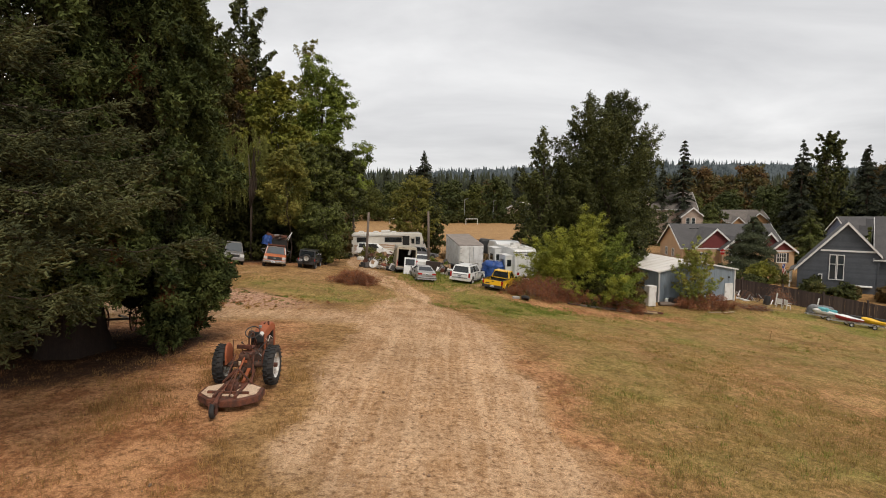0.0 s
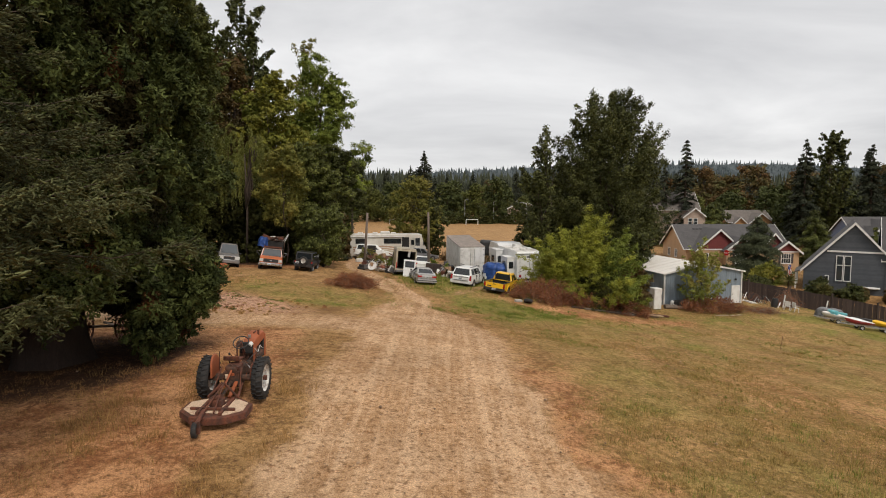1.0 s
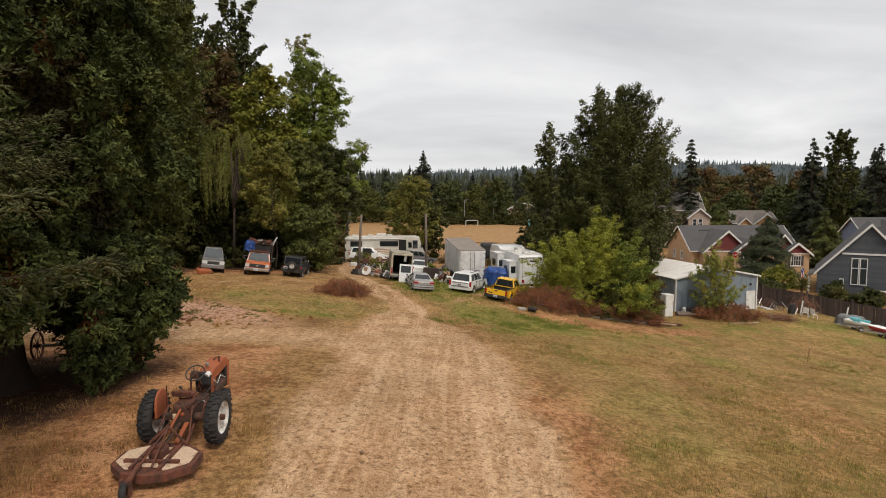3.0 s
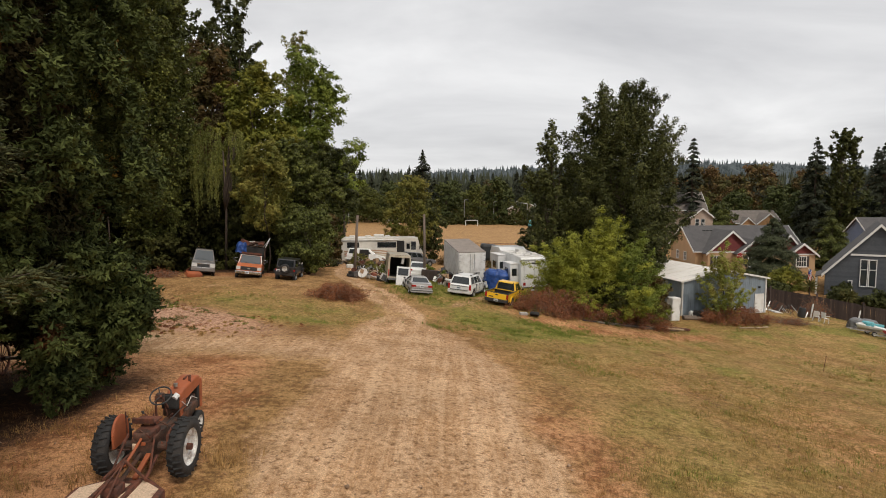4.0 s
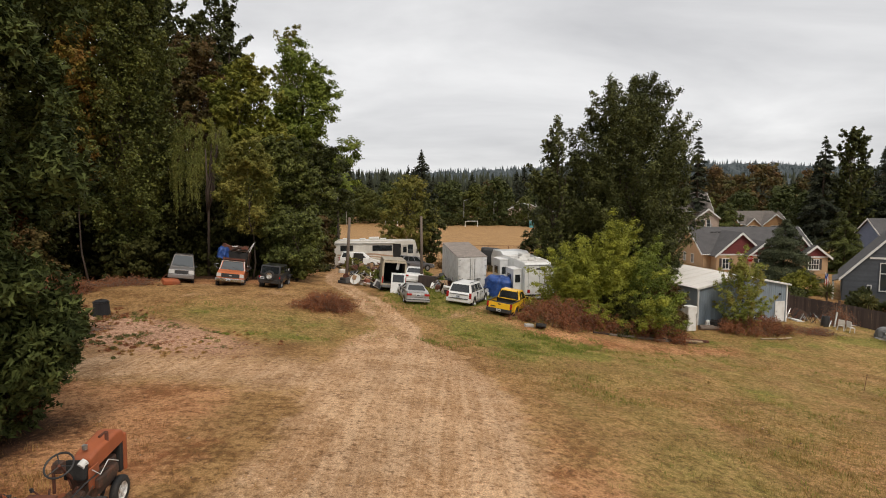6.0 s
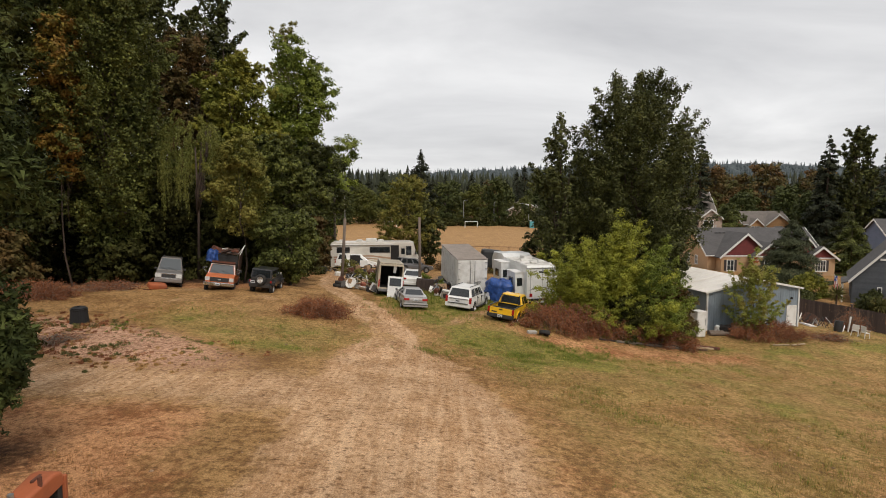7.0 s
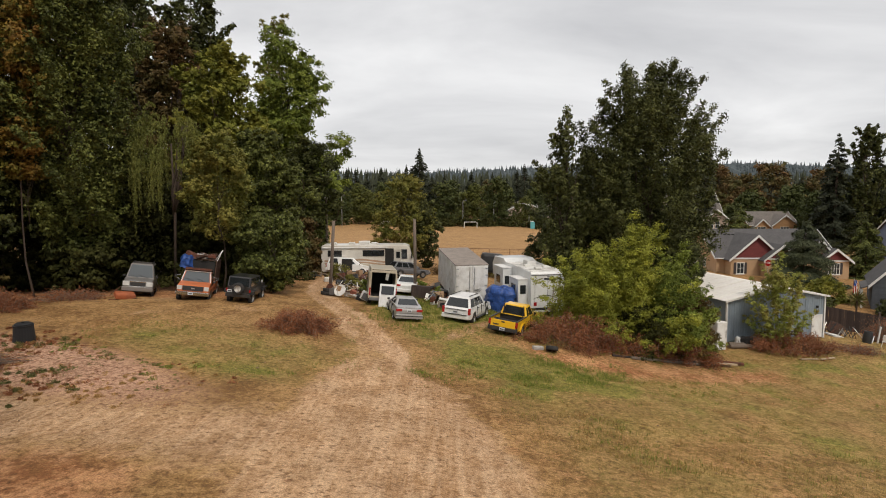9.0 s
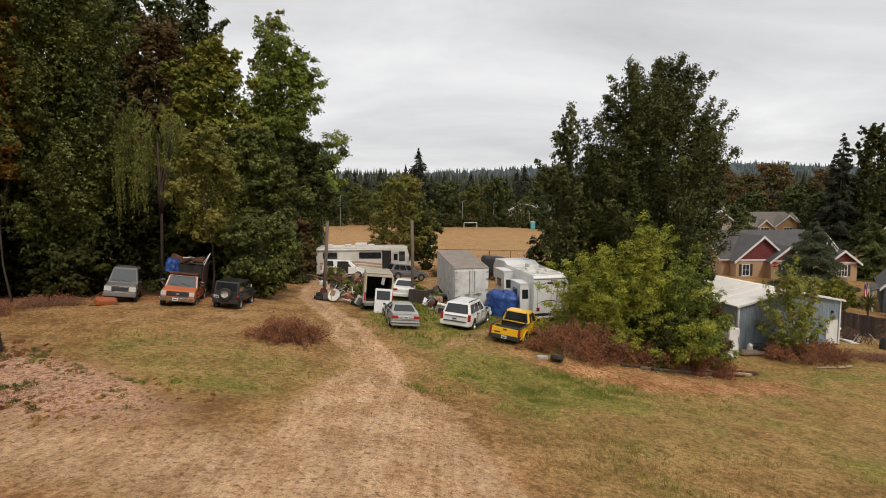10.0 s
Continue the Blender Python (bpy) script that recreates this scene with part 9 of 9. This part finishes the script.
ladder = thing("ladder", "weathered wooden ladder leaning against the camper trailer", "ladder", pose(8.25, 55.5, land(8.25, 55.5), -14, 10, 8))
for s in (-1, 1):
    part("rail", boxes(((0.05, 0.07, 2.8), (s * 0.20, 0, 1.4)), bevel=0.008), "grey_wood", ladder)
for k in range(9):
    part("rung", rods([((-0.2, 0, 0.25 + 0.29 * k), (0.2, 0, 0.25 + 0.29 * k))], 0.018, 6), "grey_wood", ladder)

# timbers lying before the bushes
for x, y, ln, rz, w, tone, dz in ((13.2, 48.0, 4.6, 17, 0.16, "grey_wood", 0.02), (15.6, 49.0, 4.4, 18, 0.20, "grey_wood", 0.03), (16.6, 49.2, 3.0, 15, 0.14, "pale_wood", 0.14), (11.4, 47.6, 3.0, 14, 0.12, "fence_wood", 0.02), (17.9, 50.2, 1.8, 8, 0.2, "rust", 0.03), (14.4, 48.5, 3.6, 20, 0.12, "fence_wood", 0.10)):
    t = thing("timber", "long weathered timber lying in the dry grass", "timber", on_land(x, y, rz, dz), "fallen timbers")
    part("beam", boxes(((ln, w, w * 0.8), (0, 0, w * 0.4)), bevel=0.02), tone, t)
st = thing("stone", "pale flat stone beside the old tyre", "stone", on_land(5.75, 46.6, 20))
part("block", boxes(((0.6, 0.3, 0.2), (0, 0, 0.09)), bevel=0.06), "concrete", st)

slab = thing("refrigerator", "old white refrigerator standing beside the shed", "refrigerator", pose(19.0, 54.3, land(19.0, 54.3) - 0.03, 0, 2, 16))
part("cabinet", boxes(((0.80, 0.70, 1.88), (0, 0, 0.94)), bevel=0.03), "white_sheet", slab)
dr = part("door", boxes(((0.78, 0.05, 1.84), (0, -0.385, 0.94)), bevel=0.02), "white_sheet", slab)
part("handle", boxes(((0.03, 0.05, 0.5), (0.32, -0.43, 1.1)), bevel=0.01), "steel", dr)
part("foot", boxes(((0.7, 0.6, 0.06), (0, 0, 0.0))), "dark_plastic", slab)
for x, y, ln, r in ((20.9, 55.15, 1.6, 0.17), (21.3, 55.0, 1.5, 0.14), (20.7, 54.85, 1.2, 0.13)):
    lg = thing("log", "short cut log lying before the shed", "log", on_land(x, y, 14, r * 0.9), "cut logs")
    part("wood", rods([((-ln / 2, 0, 0), (ln / 2, 0, 0))], r, 12), "pole_wood", lg)
sk = thing("scrap_sack", "dark rubbish bags piled at the shed wall", "sack", on_land(21.6, 55.5, 0, 0.2))
tarp_lump(sk, (0, 0, 0.0), (0.5, 0.3, 0.45), 4, "sack", "interior_dark")
tarp_lump(sk, (-0.45, 0.05, 0.0), (0.25, 0.2, 0.4), 5, "sack", "white_sheet")
for k in range(2):
    jn = thing("plank", "pale loose board lying before the brambles", "plank", on_land(24.4 + 1.4 * k, 52.9 + 0.3 * k, 10 + 12 * k, 0.03))
    part("board", boxes(((1.3, 0.18, 0.05), (0, 0, 0.02)), bevel=0.01), "pale_wood", jn)
bar = thing("lettered_board", "long dark board with unreadable white lettering", "sign", on_land(24.2, 55.75, 14, 0.95))
part("board", boxes(((3.4, 0.05, 0.30), (0, 0, 0)), ((0.08, 0.05, 0.9), (-1.6, 0.03, -0.5)), ((0.08, 0.05, 0.9), (1.6, 0.03, -0.5))), "fence_wood", bar)
for k in range(8):
    part("lettering", boxes(((0.26, 0.01, 0.16), (-1.4 + 0.40 * k, -0.03, 0))), "white_sheet", bar)

# compost bin on the rise
cb = thing("compost_bin", "black plastic compost bin with a round lid", "bin", on_land(-17.75, 40.85) @ Matrix.Scale(0.87, 4))
bm = bmesh.new()
lathe(bm, [(0.001, 0.0), (0.50, 0.0), (0.50, 0.04), (0.44, 0.78), (0.46, 0.80), (0.46, 0.86), (0.001, 0.86)], 24)
part("drum", bm, "bin_black", cb)
bm = bmesh.new()
lathe(bm, [(0.40, 0.86), (0.40, 0.92), (0.30, 0.97), (0.08, 0.98), (0.08, 1.02), (0.001, 1.02)], 24)
part("lid", bm, "bin_black", cb)

# an old iron-wheeled cart under the big conifer
cart = thing("wagon_wheels", "old spoked iron wagon wheels on a timber axle", "wagon wheel", on_land(-14.6, 27.0, 12))
for x in (-0.85, 0.35):
    w = new("wheel")
    w.parent = cart
    w.matrix_basis = pose(x, 0, 0.55)
    bm = bmesh.new()
    lathe(bm, [(0.49, -0.03), (0.56, -0.03), (0.56, 0.03), (0.49, 0.03), (0.49, -0.03)], 32, pose(0, 0, 0, 0, 90, 0))
    part("felloe", bm, "rust", w)
    for k in range(12):
        a = 2 * math.pi * k / 12
        part("spoke", rods([((0, 0, 0), (0, 0.52 * math.cos(a), 0.52 * math.sin(a)))], 0.014, 5), "rust", w)
    part("hub", rods([((-0.12, 0, 0), (0.12, 0, 0))], 0.08, 10), "rust", w)
part("axle", boxes(((1.5, 0.10, 0.10), (-0.25, 0, 0.55)), bevel=0.01), "grey_wood", cart)
part("shaft", boxes(((0.10, 1.8, 0.08), (-0.25, 0.9, 0.50), (-14, 0, 0))), "grey_wood", cart)

# by the wooden fence
def water_scooter(x, y, rz, hull, deck, label, cover=None):
    root = thing("water_scooter", label, "watercraft", on_land(x, y, rz) @ Matrix.Scale(0.76, 4), "water scooters on trailers")
    # pointing along +x
    bm = bmesh.new()
    rows = []
    for t, hw, zk, zd in ((-1.4, 0.50, 0.62, 0.92), (-0.6, 0.56, 0.52, 0.95), (0.3, 0.55, 0.52, 1.00), (0.9, 0.42, 0.58, 1.05), (1.35, 0.20, 0.72, 1.08), (1.55, 0.02, 0.95, 1.08)):
        rows.append([bm.verts.new(p) for p in ((t, -hw, zd), (t, -hw * 0.85, (zk + zd) / 2), (t, 0, zk), (t, hw * 0.85, (zk + zd) / 2), (t, hw, zd))])
    for a, b in zip(rows, rows[1:]):
        for k in range(4):
            bm.faces.new((a[k], b[k], b[k + 1], a[k + 1]))
    bm.faces.new(rows[0])
    part("hull", bm, hull, root, smooth=True)
    bm = bmesh.new()
    rows = []
    for t, hw, zt in ((-1.4, 0.46, 0.98), (-0.6, 0.44, 1.08), (0.25, 0.40, 1.22), (0.8, 0.34, 1.24), (1.35, 0.16, 1.14), (1.52, 0.02, 1.09)):
        rows.append([bm.verts.new(p) for p in ((t, -hw * 1.15, 0.94 + 0.09 * (t + 1.4) / 3), (t, -hw * 0.6, zt), (t, hw * 0.6, zt), (t, hw * 1.15, 0.94 + 0.09 * (t + 1.4) / 3))])
    for a, b in zip(rows, rows[1:]):
        for k in range(3):
            bm.faces.new((a[k], b[k], b[k + 1], a[k + 1]))
    part("deck", bm, deck, root, smooth=True)
    part("saddle", boxes(((1.2, 0.36, 0.28), (-0.6, 0, 1.18)), bevel=0.08), "dark_plastic" if not cover else cover, root)
    part("handlebar", rods([((0.25, -0.34, 1.42), (0.25, 0.34, 1.42)), ((0.25, 0, 1.42), (0.5, 0, 1.2))], 0.025, 6), "dark_plastic", root)
    if cover:
        tarp_lump(root, (0.35, 0, 1.02), (0.5, 0.42, 0.42), 6, "cover", cover)
    part("trailer_rail", boxes(((3.6, 0.08, 0.08), (0.4, -0.35, 0.42)), ((3.6, 0.08, 0.08), (0.4, 0.35, 0.42)), bevel=0.01), "steel", root)
    part("trailer_tongue", boxes(((1.4, 0.08, 0.08), (-2.2, 0, 0.40), (0, 4, 0)), bevel=0.01), "steel", root)
    part("bunk", boxes(((2.4, 0.12, 0.10), (0, -0.32, 0.52)), ((2.4, 0.12, 0.10), (0, 0.32, 0.52))), "grey_wood", root)
    for s in (-1, 1):
        w = wheel(root, 0.5, 0, 0.27, 0.16, "white_rim", "trailer_wheel")
        w.matrix_basis = pose(-0.1, s * 0.68, 0.27, 0, 0, -90 if s > 0 else 90)
        part("trailer_fender", boxes(((0.7, 0.2, 0.04), (-0.1, s * 0.68, 0.60)), bevel=0.015), "steel", root)
    return root


water_scooter(35.0, 54.0, 172, "white_paint", "white_sheet", "white water scooter with teal covers on a trailer", "teal_paint")
water_scooter(36.0, 52.3, 168, "red_paint", "white_paint", "red and white water scooter on a trailer")
water_scooter(38.2, 52.4, 160, "yellow_paint", "yellow_paint", "yellow water scooter on a trailer")
hull = thing("boat_cover", "grey upturned dinghy hull behind the water scooters", "boat", on_land(35.8, 56.0, 10))
tarp_lump(hull, (0, 0, 0.0), (1.2, 0.5, 0.95), 8, "shell", "grey_plastic")
bin_ob = thing("barrel", "black plastic barrel beside the wooden fence", "barrel", on_land(31.9, 58.2))
bm = bmesh.new()
lathe(bm, [(0.001, 0), (0.28, 0.0), (0.31, 0.3), (0.31, 0.6), (0.28, 0.92), (0.24, 0.92), (0.22, 0.86), (0.001, 0.86)], 20)
part("drum", bm, "dark_plastic", bin_ob)


def garden_chair(x, y, rz):
    root = thing("garden_chair", "white plastic garden chair tipped at the fence", "chair", on_land(x, y, rz), "white garden chairs")
    part("seat", boxes(((0.46, 0.44, 0.04), (0, 0, 0.43)), bevel=0.012), "white_sheet", root)
    part("backrest", boxes(((0.46, 0.04, 0.46), (0, 0.22, 0.70), (-12, 0, 0)), bevel=0.012), "white_sheet", root)
    for sx in (-0.2, 0.2):
        part("armrest", boxes(((0.05, 0.42, 0.03), (sx * 1.15, 0, 0.64)), bevel=0.01), "white_sheet", root)
        for sy in (-0.19, 0.19):
            part("leg", rods([((sx, sy, 0.43), (sx * 1.2, sy * 1.25, 0))], 0.022, 6), "white_sheet", root)


garden_chair(32.7, 57.4, 140)
garden_chair(33.2, 57.0, 100)
for x, y, size, turn, tone, name, label, cat in ((30.6, 59.6, (1.6, 0.9, 0.12), (4, 8, 20), "white_sheet", "sheet_pile", "white crumpled plastic sheets lying in the grass", "sheet"),
                                               (30.2, 61.6, (1.5, 0.25, 0.10), (0, -48, 20), "grey_wood", "plank", "grey plank leaning among the scrap by the fence", "plank"),
                                               (31.4, 61.0, (0.9, 0.8, 0.8), (10, 20, 30), "grease_iron", "machine", "dark broken machine beside the fence", "machine"),
                                               (29.9, 62.6, (1.1, 0.6, 0.9), (0, 8, 50), "grey_plastic", "machine", "grey broken machine beside the fence", "machine"),
                                               (33.0, 58.6, (0.10, 0.10, 1.3), (0, 0, 0), "white_sheet", "stake", "white painted wooden stake by the fence", "stake"),
                                               (36.2, 57.2, (0.12, 0.05, 1.5), (0, 0, 0), "white_sheet", "stake", "white painted wooden stake by the fence", "stake")):
    lump(name, x, y, size, turn, tone, label, cat, 0.02, 0.02)
for k in range(6):
    root = thing("pipe_scrap", "tangle of bent metal pipe beside the fence", "scrap", on_land(30.0 + 0.5 * k, 60.8 - 0.35 * k, 60 * k), JUNK)
    for q in range(5):
        a = (rng_j.uniform(-0.6, 0.6), rng_j.uniform(-0.6, 0.6), 0.03)
        b = (rng_j.uniform(-0.6, 0.6), rng_j.uniform(-0.6, 0.6), rng_j.uniform(0.4, 1.1))
        part("pipe", rods([(a, b)], rng_j.uniform(0.02, 0.035), 6), rng_j.choice(("rust", "steel", "dark_plastic")), root)
bramble(33.8, 59.4, 0.6, 0.5, 1.7, 2200, "bramble_leaves", "tall withered rust-brown weed by the fence", 67)
bramble(29.3, 55.2, 0.8, 0.6, 0.5, 1500, "bramble_leaves", "withered low weeds beside the shed corner", 68)

stk = thing("stake", "thin rusty metal stake standing in the field", "stake", on_land(21.9, 39.4, 0))
part("rod", rods([((0, 0, -0.1), (0.08, 0, 0.95))], 0.015, 6), "rust", stk)

# stop sign by the far street
ss = thing("stop_sign", "red octagonal stop sign on a steel post", "sign", pose(44.9, 95.5, land(44.9, 95.5), 0, 0, 8))
part("post", rods([((0, 0.04, 0), (0, 0.04, 3.0))], 0.04, 8), "steel", ss)
bm = bmesh.new()
ring = [(0.46 * math.cos(math.pi / 8 + math.pi / 4 * k), 2.65 + 0.46 * math.sin(math.pi / 8 + math.pi / 4 * k)) for k in range(8)]
prism(bm, ring, 0.012, "y", 0.0)
face = part("face", bm, "lamp_red", ss)
txt = bpy.data.curves.new("word", "FONT")
txt.body, txt.size, txt.align_x, txt.align_y, txt.extrude = "STOP", 0.36, "CENTER", "CENTER", 0.004
word_ob = bpy.data.objects.new("word_source", txt)
scene.collection.objects.link(word_ob)
word_me = bpy.data.meshes.new_from_object(word_ob.evaluated_get(bpy.context.evaluated_depsgraph_get()))
bpy.data.objects.remove(word_ob)
word = link_mesh("word", word_me, "white_sheet", face)
word.matrix_basis = pose(0, -0.02, 2.65, 90, 0, 0)

# ---- grass, weeds and stones ----
def tufts(name, label, material, n, area, want, seed, blades=5, tall=(0.06, 0.16), wide=0.012, spread=0.07, bent=(0.1, 0.8)):
    """Scattered tufts of thin blades where the ground cover calls for them."""
    rng = np.random.default_rng(seed)
    x, y = rng.uniform(area[0], area[1], n * 4), rng.uniform(area[2], area[3], n * 4)
    keep = np.nonzero(rng.random(n * 4) < want(x, y))[0][:n]
    x, y = x[keep], y[keep]
    m = len(x)
    b = np.repeat(np.arange(m), blades)
    px, py = x[b] + rng.normal(0, spread, m * blades), y[b] + rng.normal(0, spread, m * blades)
    pz = land_arrays(px, py) - 0.03
    size = rng.uniform(*tall, m)[b] * rng.uniform(0.6, 1.2, m * blades)
    a = rng.random(m * blades) * 2 * math.pi
    lean = rng.uniform(*bent, m * blades) * size
    side = np.stack([-np.sin(a), np.cos(a), np.zeros_like(a)], -1) * (wide * (0.6 + 6 * size))[:, None] * 0.5
    base = np.stack([px, py, pz], -1)
    tip = base + np.stack([np.cos(a) * lean, np.sin(a) * lean, size + 0.03], -1)
    v = np.stack([base - side, base + side, tip], 1).reshape(-1, 3)
    f = np.arange(len(v)).reshape(-1, 3)
    tagged(link_mesh(name, mesh_from(name, v, f), material), label, "grass", kind="stuff")


def cover(which, scale=1.0, floor=0.0):
    def f(x, y):
        d, g, r, s, so = zones(x, y)
        return np.clip({"dry": (1 - d) * (1 - 0.6 * g) * 0.8, "green": g, "weed": so, "rusty": r * (1 - d), "dirt": d}[which] * scale + floor, 0, 1)
    return f


def tussocky(which, size, seed, low=-0.1, high=0.35, scale=1.0):
    """Growth that gathers in patches."""
    f = cover(which, scale)
    return lambda x, y: f(x, y) * smooth(low, high, clouds(x, y, size, seed))


AREA = (-24, 38, 8, 62)
tufts("dry_grass", "short dry straw-coloured grass", "dry_grass", 22000, AREA, tussocky("dry", 1.1, 21), 1, blades=5, tall=(0.03, 0.11))
tufts("dead_tussocks", "small brown dead tussocks flattened on the field", "rusty_blades", 5200, (-24, 30, 8, 50), lambda x, y: (0.12 + 0.3 * cover("dirt")(x, y) + 0.5 * cover("rusty")(x, y)) * smooth(0.0, 0.4, clouds(x, y, 1.6, 23)), 8, blades=9, tall=(0.02, 0.06), wide=0.016, spread=0.06)
tufts("green_grass", "short olive green grass", "green_grass", 17000, AREA, tussocky("green", 1.3, 22), 2, blades=7, tall=(0.05, 0.15), spread=0.08)
tufts("tall_tussocks", "taller yellow-green tussocks standing in the dry grass", "field_blades", 2600, (2, 34, 10, 48), tussocky("green", 0.9, 25, 0.10, 0.45), 10, blades=22, tall=(0.07, 0.17), wide=0.012, spread=0.11, bent=(0.3, 1.2))
tufts("stubble", "short mown dry stubble across the field", "field_blades", 34000, (2, 30, 9, 38), lambda x, y: smooth(0.2, 1.6, x - track_middle(y) - track_half(y)) * smooth(42, 20, y) * smooth(-0.7, 0.2, clouds(x, y, 0.9, 31)), 11, blades=5, tall=(0.03, 0.09), wide=0.014, spread=0.08, bent=(0.3, 1.3))
tufts("yard_grass", "lush longer green grass round the parked cars", "green_grass", 5000, (-6, 13, 44, 62), lambda x, y: cover("green")(x, y) * smooth(46, 50, y), 3, blades=7, tall=(0.08, 0.24), wide=0.014)
tufts("verge_grass", "lush green grass beside the dirt track", "green_grass", 1500, (-1, 10, 38, 46), lambda x, y: band(x, y, 5.0, 41.6, 8, 4.0, 2.7, 1) * smooth(-0.15, 0.3, clouds(x, y, 1.4, 26)), 4, blades=12, tall=(0.05, 0.13), wide=0.022, spread=0.14, bent=(0.3, 1.3))
tufts("tall_dead_grass", "tall dry grass standing round the tractor", "dry_grass", 1500, (-12, -4, 11, 24), lambda x, y: np.exp(-(((x + 7.2) / 3.2) ** 2 + ((y - 17.0) / 4.5) ** 2)) * smooth(-0.2, 0.3, clouds(x, y, 1.3, 33)) * (1 - cover("dirt")(x, y)), 12, blades=14, tall=(0.08, 0.22), wide=0.010, spread=0.12, bent=(0.2, 1.0))
tufts("rusty_grass", "dead rusty brown grass", "rusty_blades", 14000, (-24, 6, 8, 40), tussocky("rusty", 1.0, 24, scale=0.9), 5, blades=4, tall=(0.03, 0.09))


def clumps(name, label, material, n, area, want, seed, leaves=110, wide=(0.10, 0.28), tall=(0.10, 0.24)):
    """Low rounded weeds: small leaves filling a dome at each spot."""
    rng = np.random.default_rng(seed)
    x, y = rng.uniform(area[0], area[1], n * 5), rng.uniform(area[2], area[3], n * 5)
    keep = np.nonzero(rng.random(n * 5) < want(x, y))[0][:n]
    m = len(keep)
    k = np.repeat(np.arange(m), leaves)
    grow = rng.random(m) ** 1.8
    r, h = (wide[0] + (wide[1] - wide[0]) * grow)[k], (tall[0] + (tall[1] - tall[0]) * grow)[k]
    d = unit(rng.normal(0, 1, (m * leaves, 3)))
    d[:, 2] = np.abs(d[:, 2])
    q = rng.random(m * leaves) ** 0.45
    px, py = x[keep][k] + d[:, 0] * q * r, y[keep][k] + d[:, 1] * q * r
    pz = land_arrays(px, py) + 0.01 + d[:, 2] * q * h
    size = rng.uniform(0.05, 0.11, m * leaves)
    me = blade_mesh(name, np.stack([px, py, pz], -1), unit(rng.normal(0, 1, (m * leaves, 3))), d + rng.normal(0, 0.5, d.shape) + np.array([0, 0, 0.4]), size, size * 0.45)
    tagged(link_mesh(name, me, material), label, "weeds", kind="stuff")


clumps("grey_weeds", "rounded grey-green weeds on bare soil", "grey_weed", 170, (-26, -7, 33, 45), tussocky("weed", 2.4, 27, -0.2, 0.3), 6)
clumps("straw_weeds", "low dried olive weeds on bare soil", "dry_grass", 330, (-26, -7, 33, 45), cover("weed"), 9, 60, (0.07, 0.20), (0.06, 0.15))
clumps("rust_weeds", "withered red-brown weeds on bare soil", "bramble_leaves", 420, (-26, -7, 33, 45), tussocky("weed", 3.0, 28, -0.2, 0.3), 7, 50, (0.07, 0.22), (0.05, 0.14))
clumps("lawn_weeds", "dark green weeds at the edge of the lawn", "green_grass", 90, (-16, -7, 36, 44), lambda x, y: cover("weed")(x, y) * smooth(-1.5, 0.5, y - 38.5 + 0.5 * (x + 12)), 13, 90, (0.10, 0.30), (0.08, 0.20))


def pebbles(n, seed):
    rng = np.random.default_rng(seed)
    x, y = rng.uniform(-22, 26, n * 5), rng.uniform(9, 52, n * 5)
    d, g, r, s, so = zones(x, y)
    keep = np.nonzero(rng.random(n * 5) < 0.15 + 0.6 * d + 0.8 * so)[0][:n]
    x, y = x[keep], y[keep]
    m = len(x)
    z = land_arrays(x, y)
    r = rng.gamma(1.5, 0.008, m) + 0.008
    corners = np.array([(1, 0, 0), (0, 1, 0), (-1, 0, 0), (0, -1, 0), (0, 0, 0.7), (0, 0, -0.7)], float)
    turn = rng.random(m) * 6.28
    c, sn = np.cos(turn), np.sin(turn)
    base = corners[None] * (r[:, None, None] * rng.uniform(0.7, 1.3, (m, 6, 1)))
    v = np.stack([base[..., 0] * c[:, None] - base[..., 1] * sn[:, None], base[..., 0] * sn[:, None] + base[..., 1] * c[:, None], base[..., 2]], -1) + np.stack([x, y, z + 0.01], -1)[:, None]
    tri = np.array([(0, 1, 4), (1, 2, 4), (2, 3, 4), (3, 0, 4), (1, 0, 5), (2, 1, 5), (3, 2, 5), (0, 3, 5)])
    f = (np.arange(m)[:, None, None] * 6 + tri[None]).reshape(-1, 3)
    tagged(link_mesh("pebbles", mesh_from("pebbles", v.reshape(-1, 3), f), "pebble"), "scattered small stones and clods on the dirt", "stones", kind="stuff")


mat("pebble", (0.36, 0.24, 0.15), (0.20, 0.12, 0.07), rough=0.95, scale=3, fine=20, island=0.45)
pebbles(4200, 9)
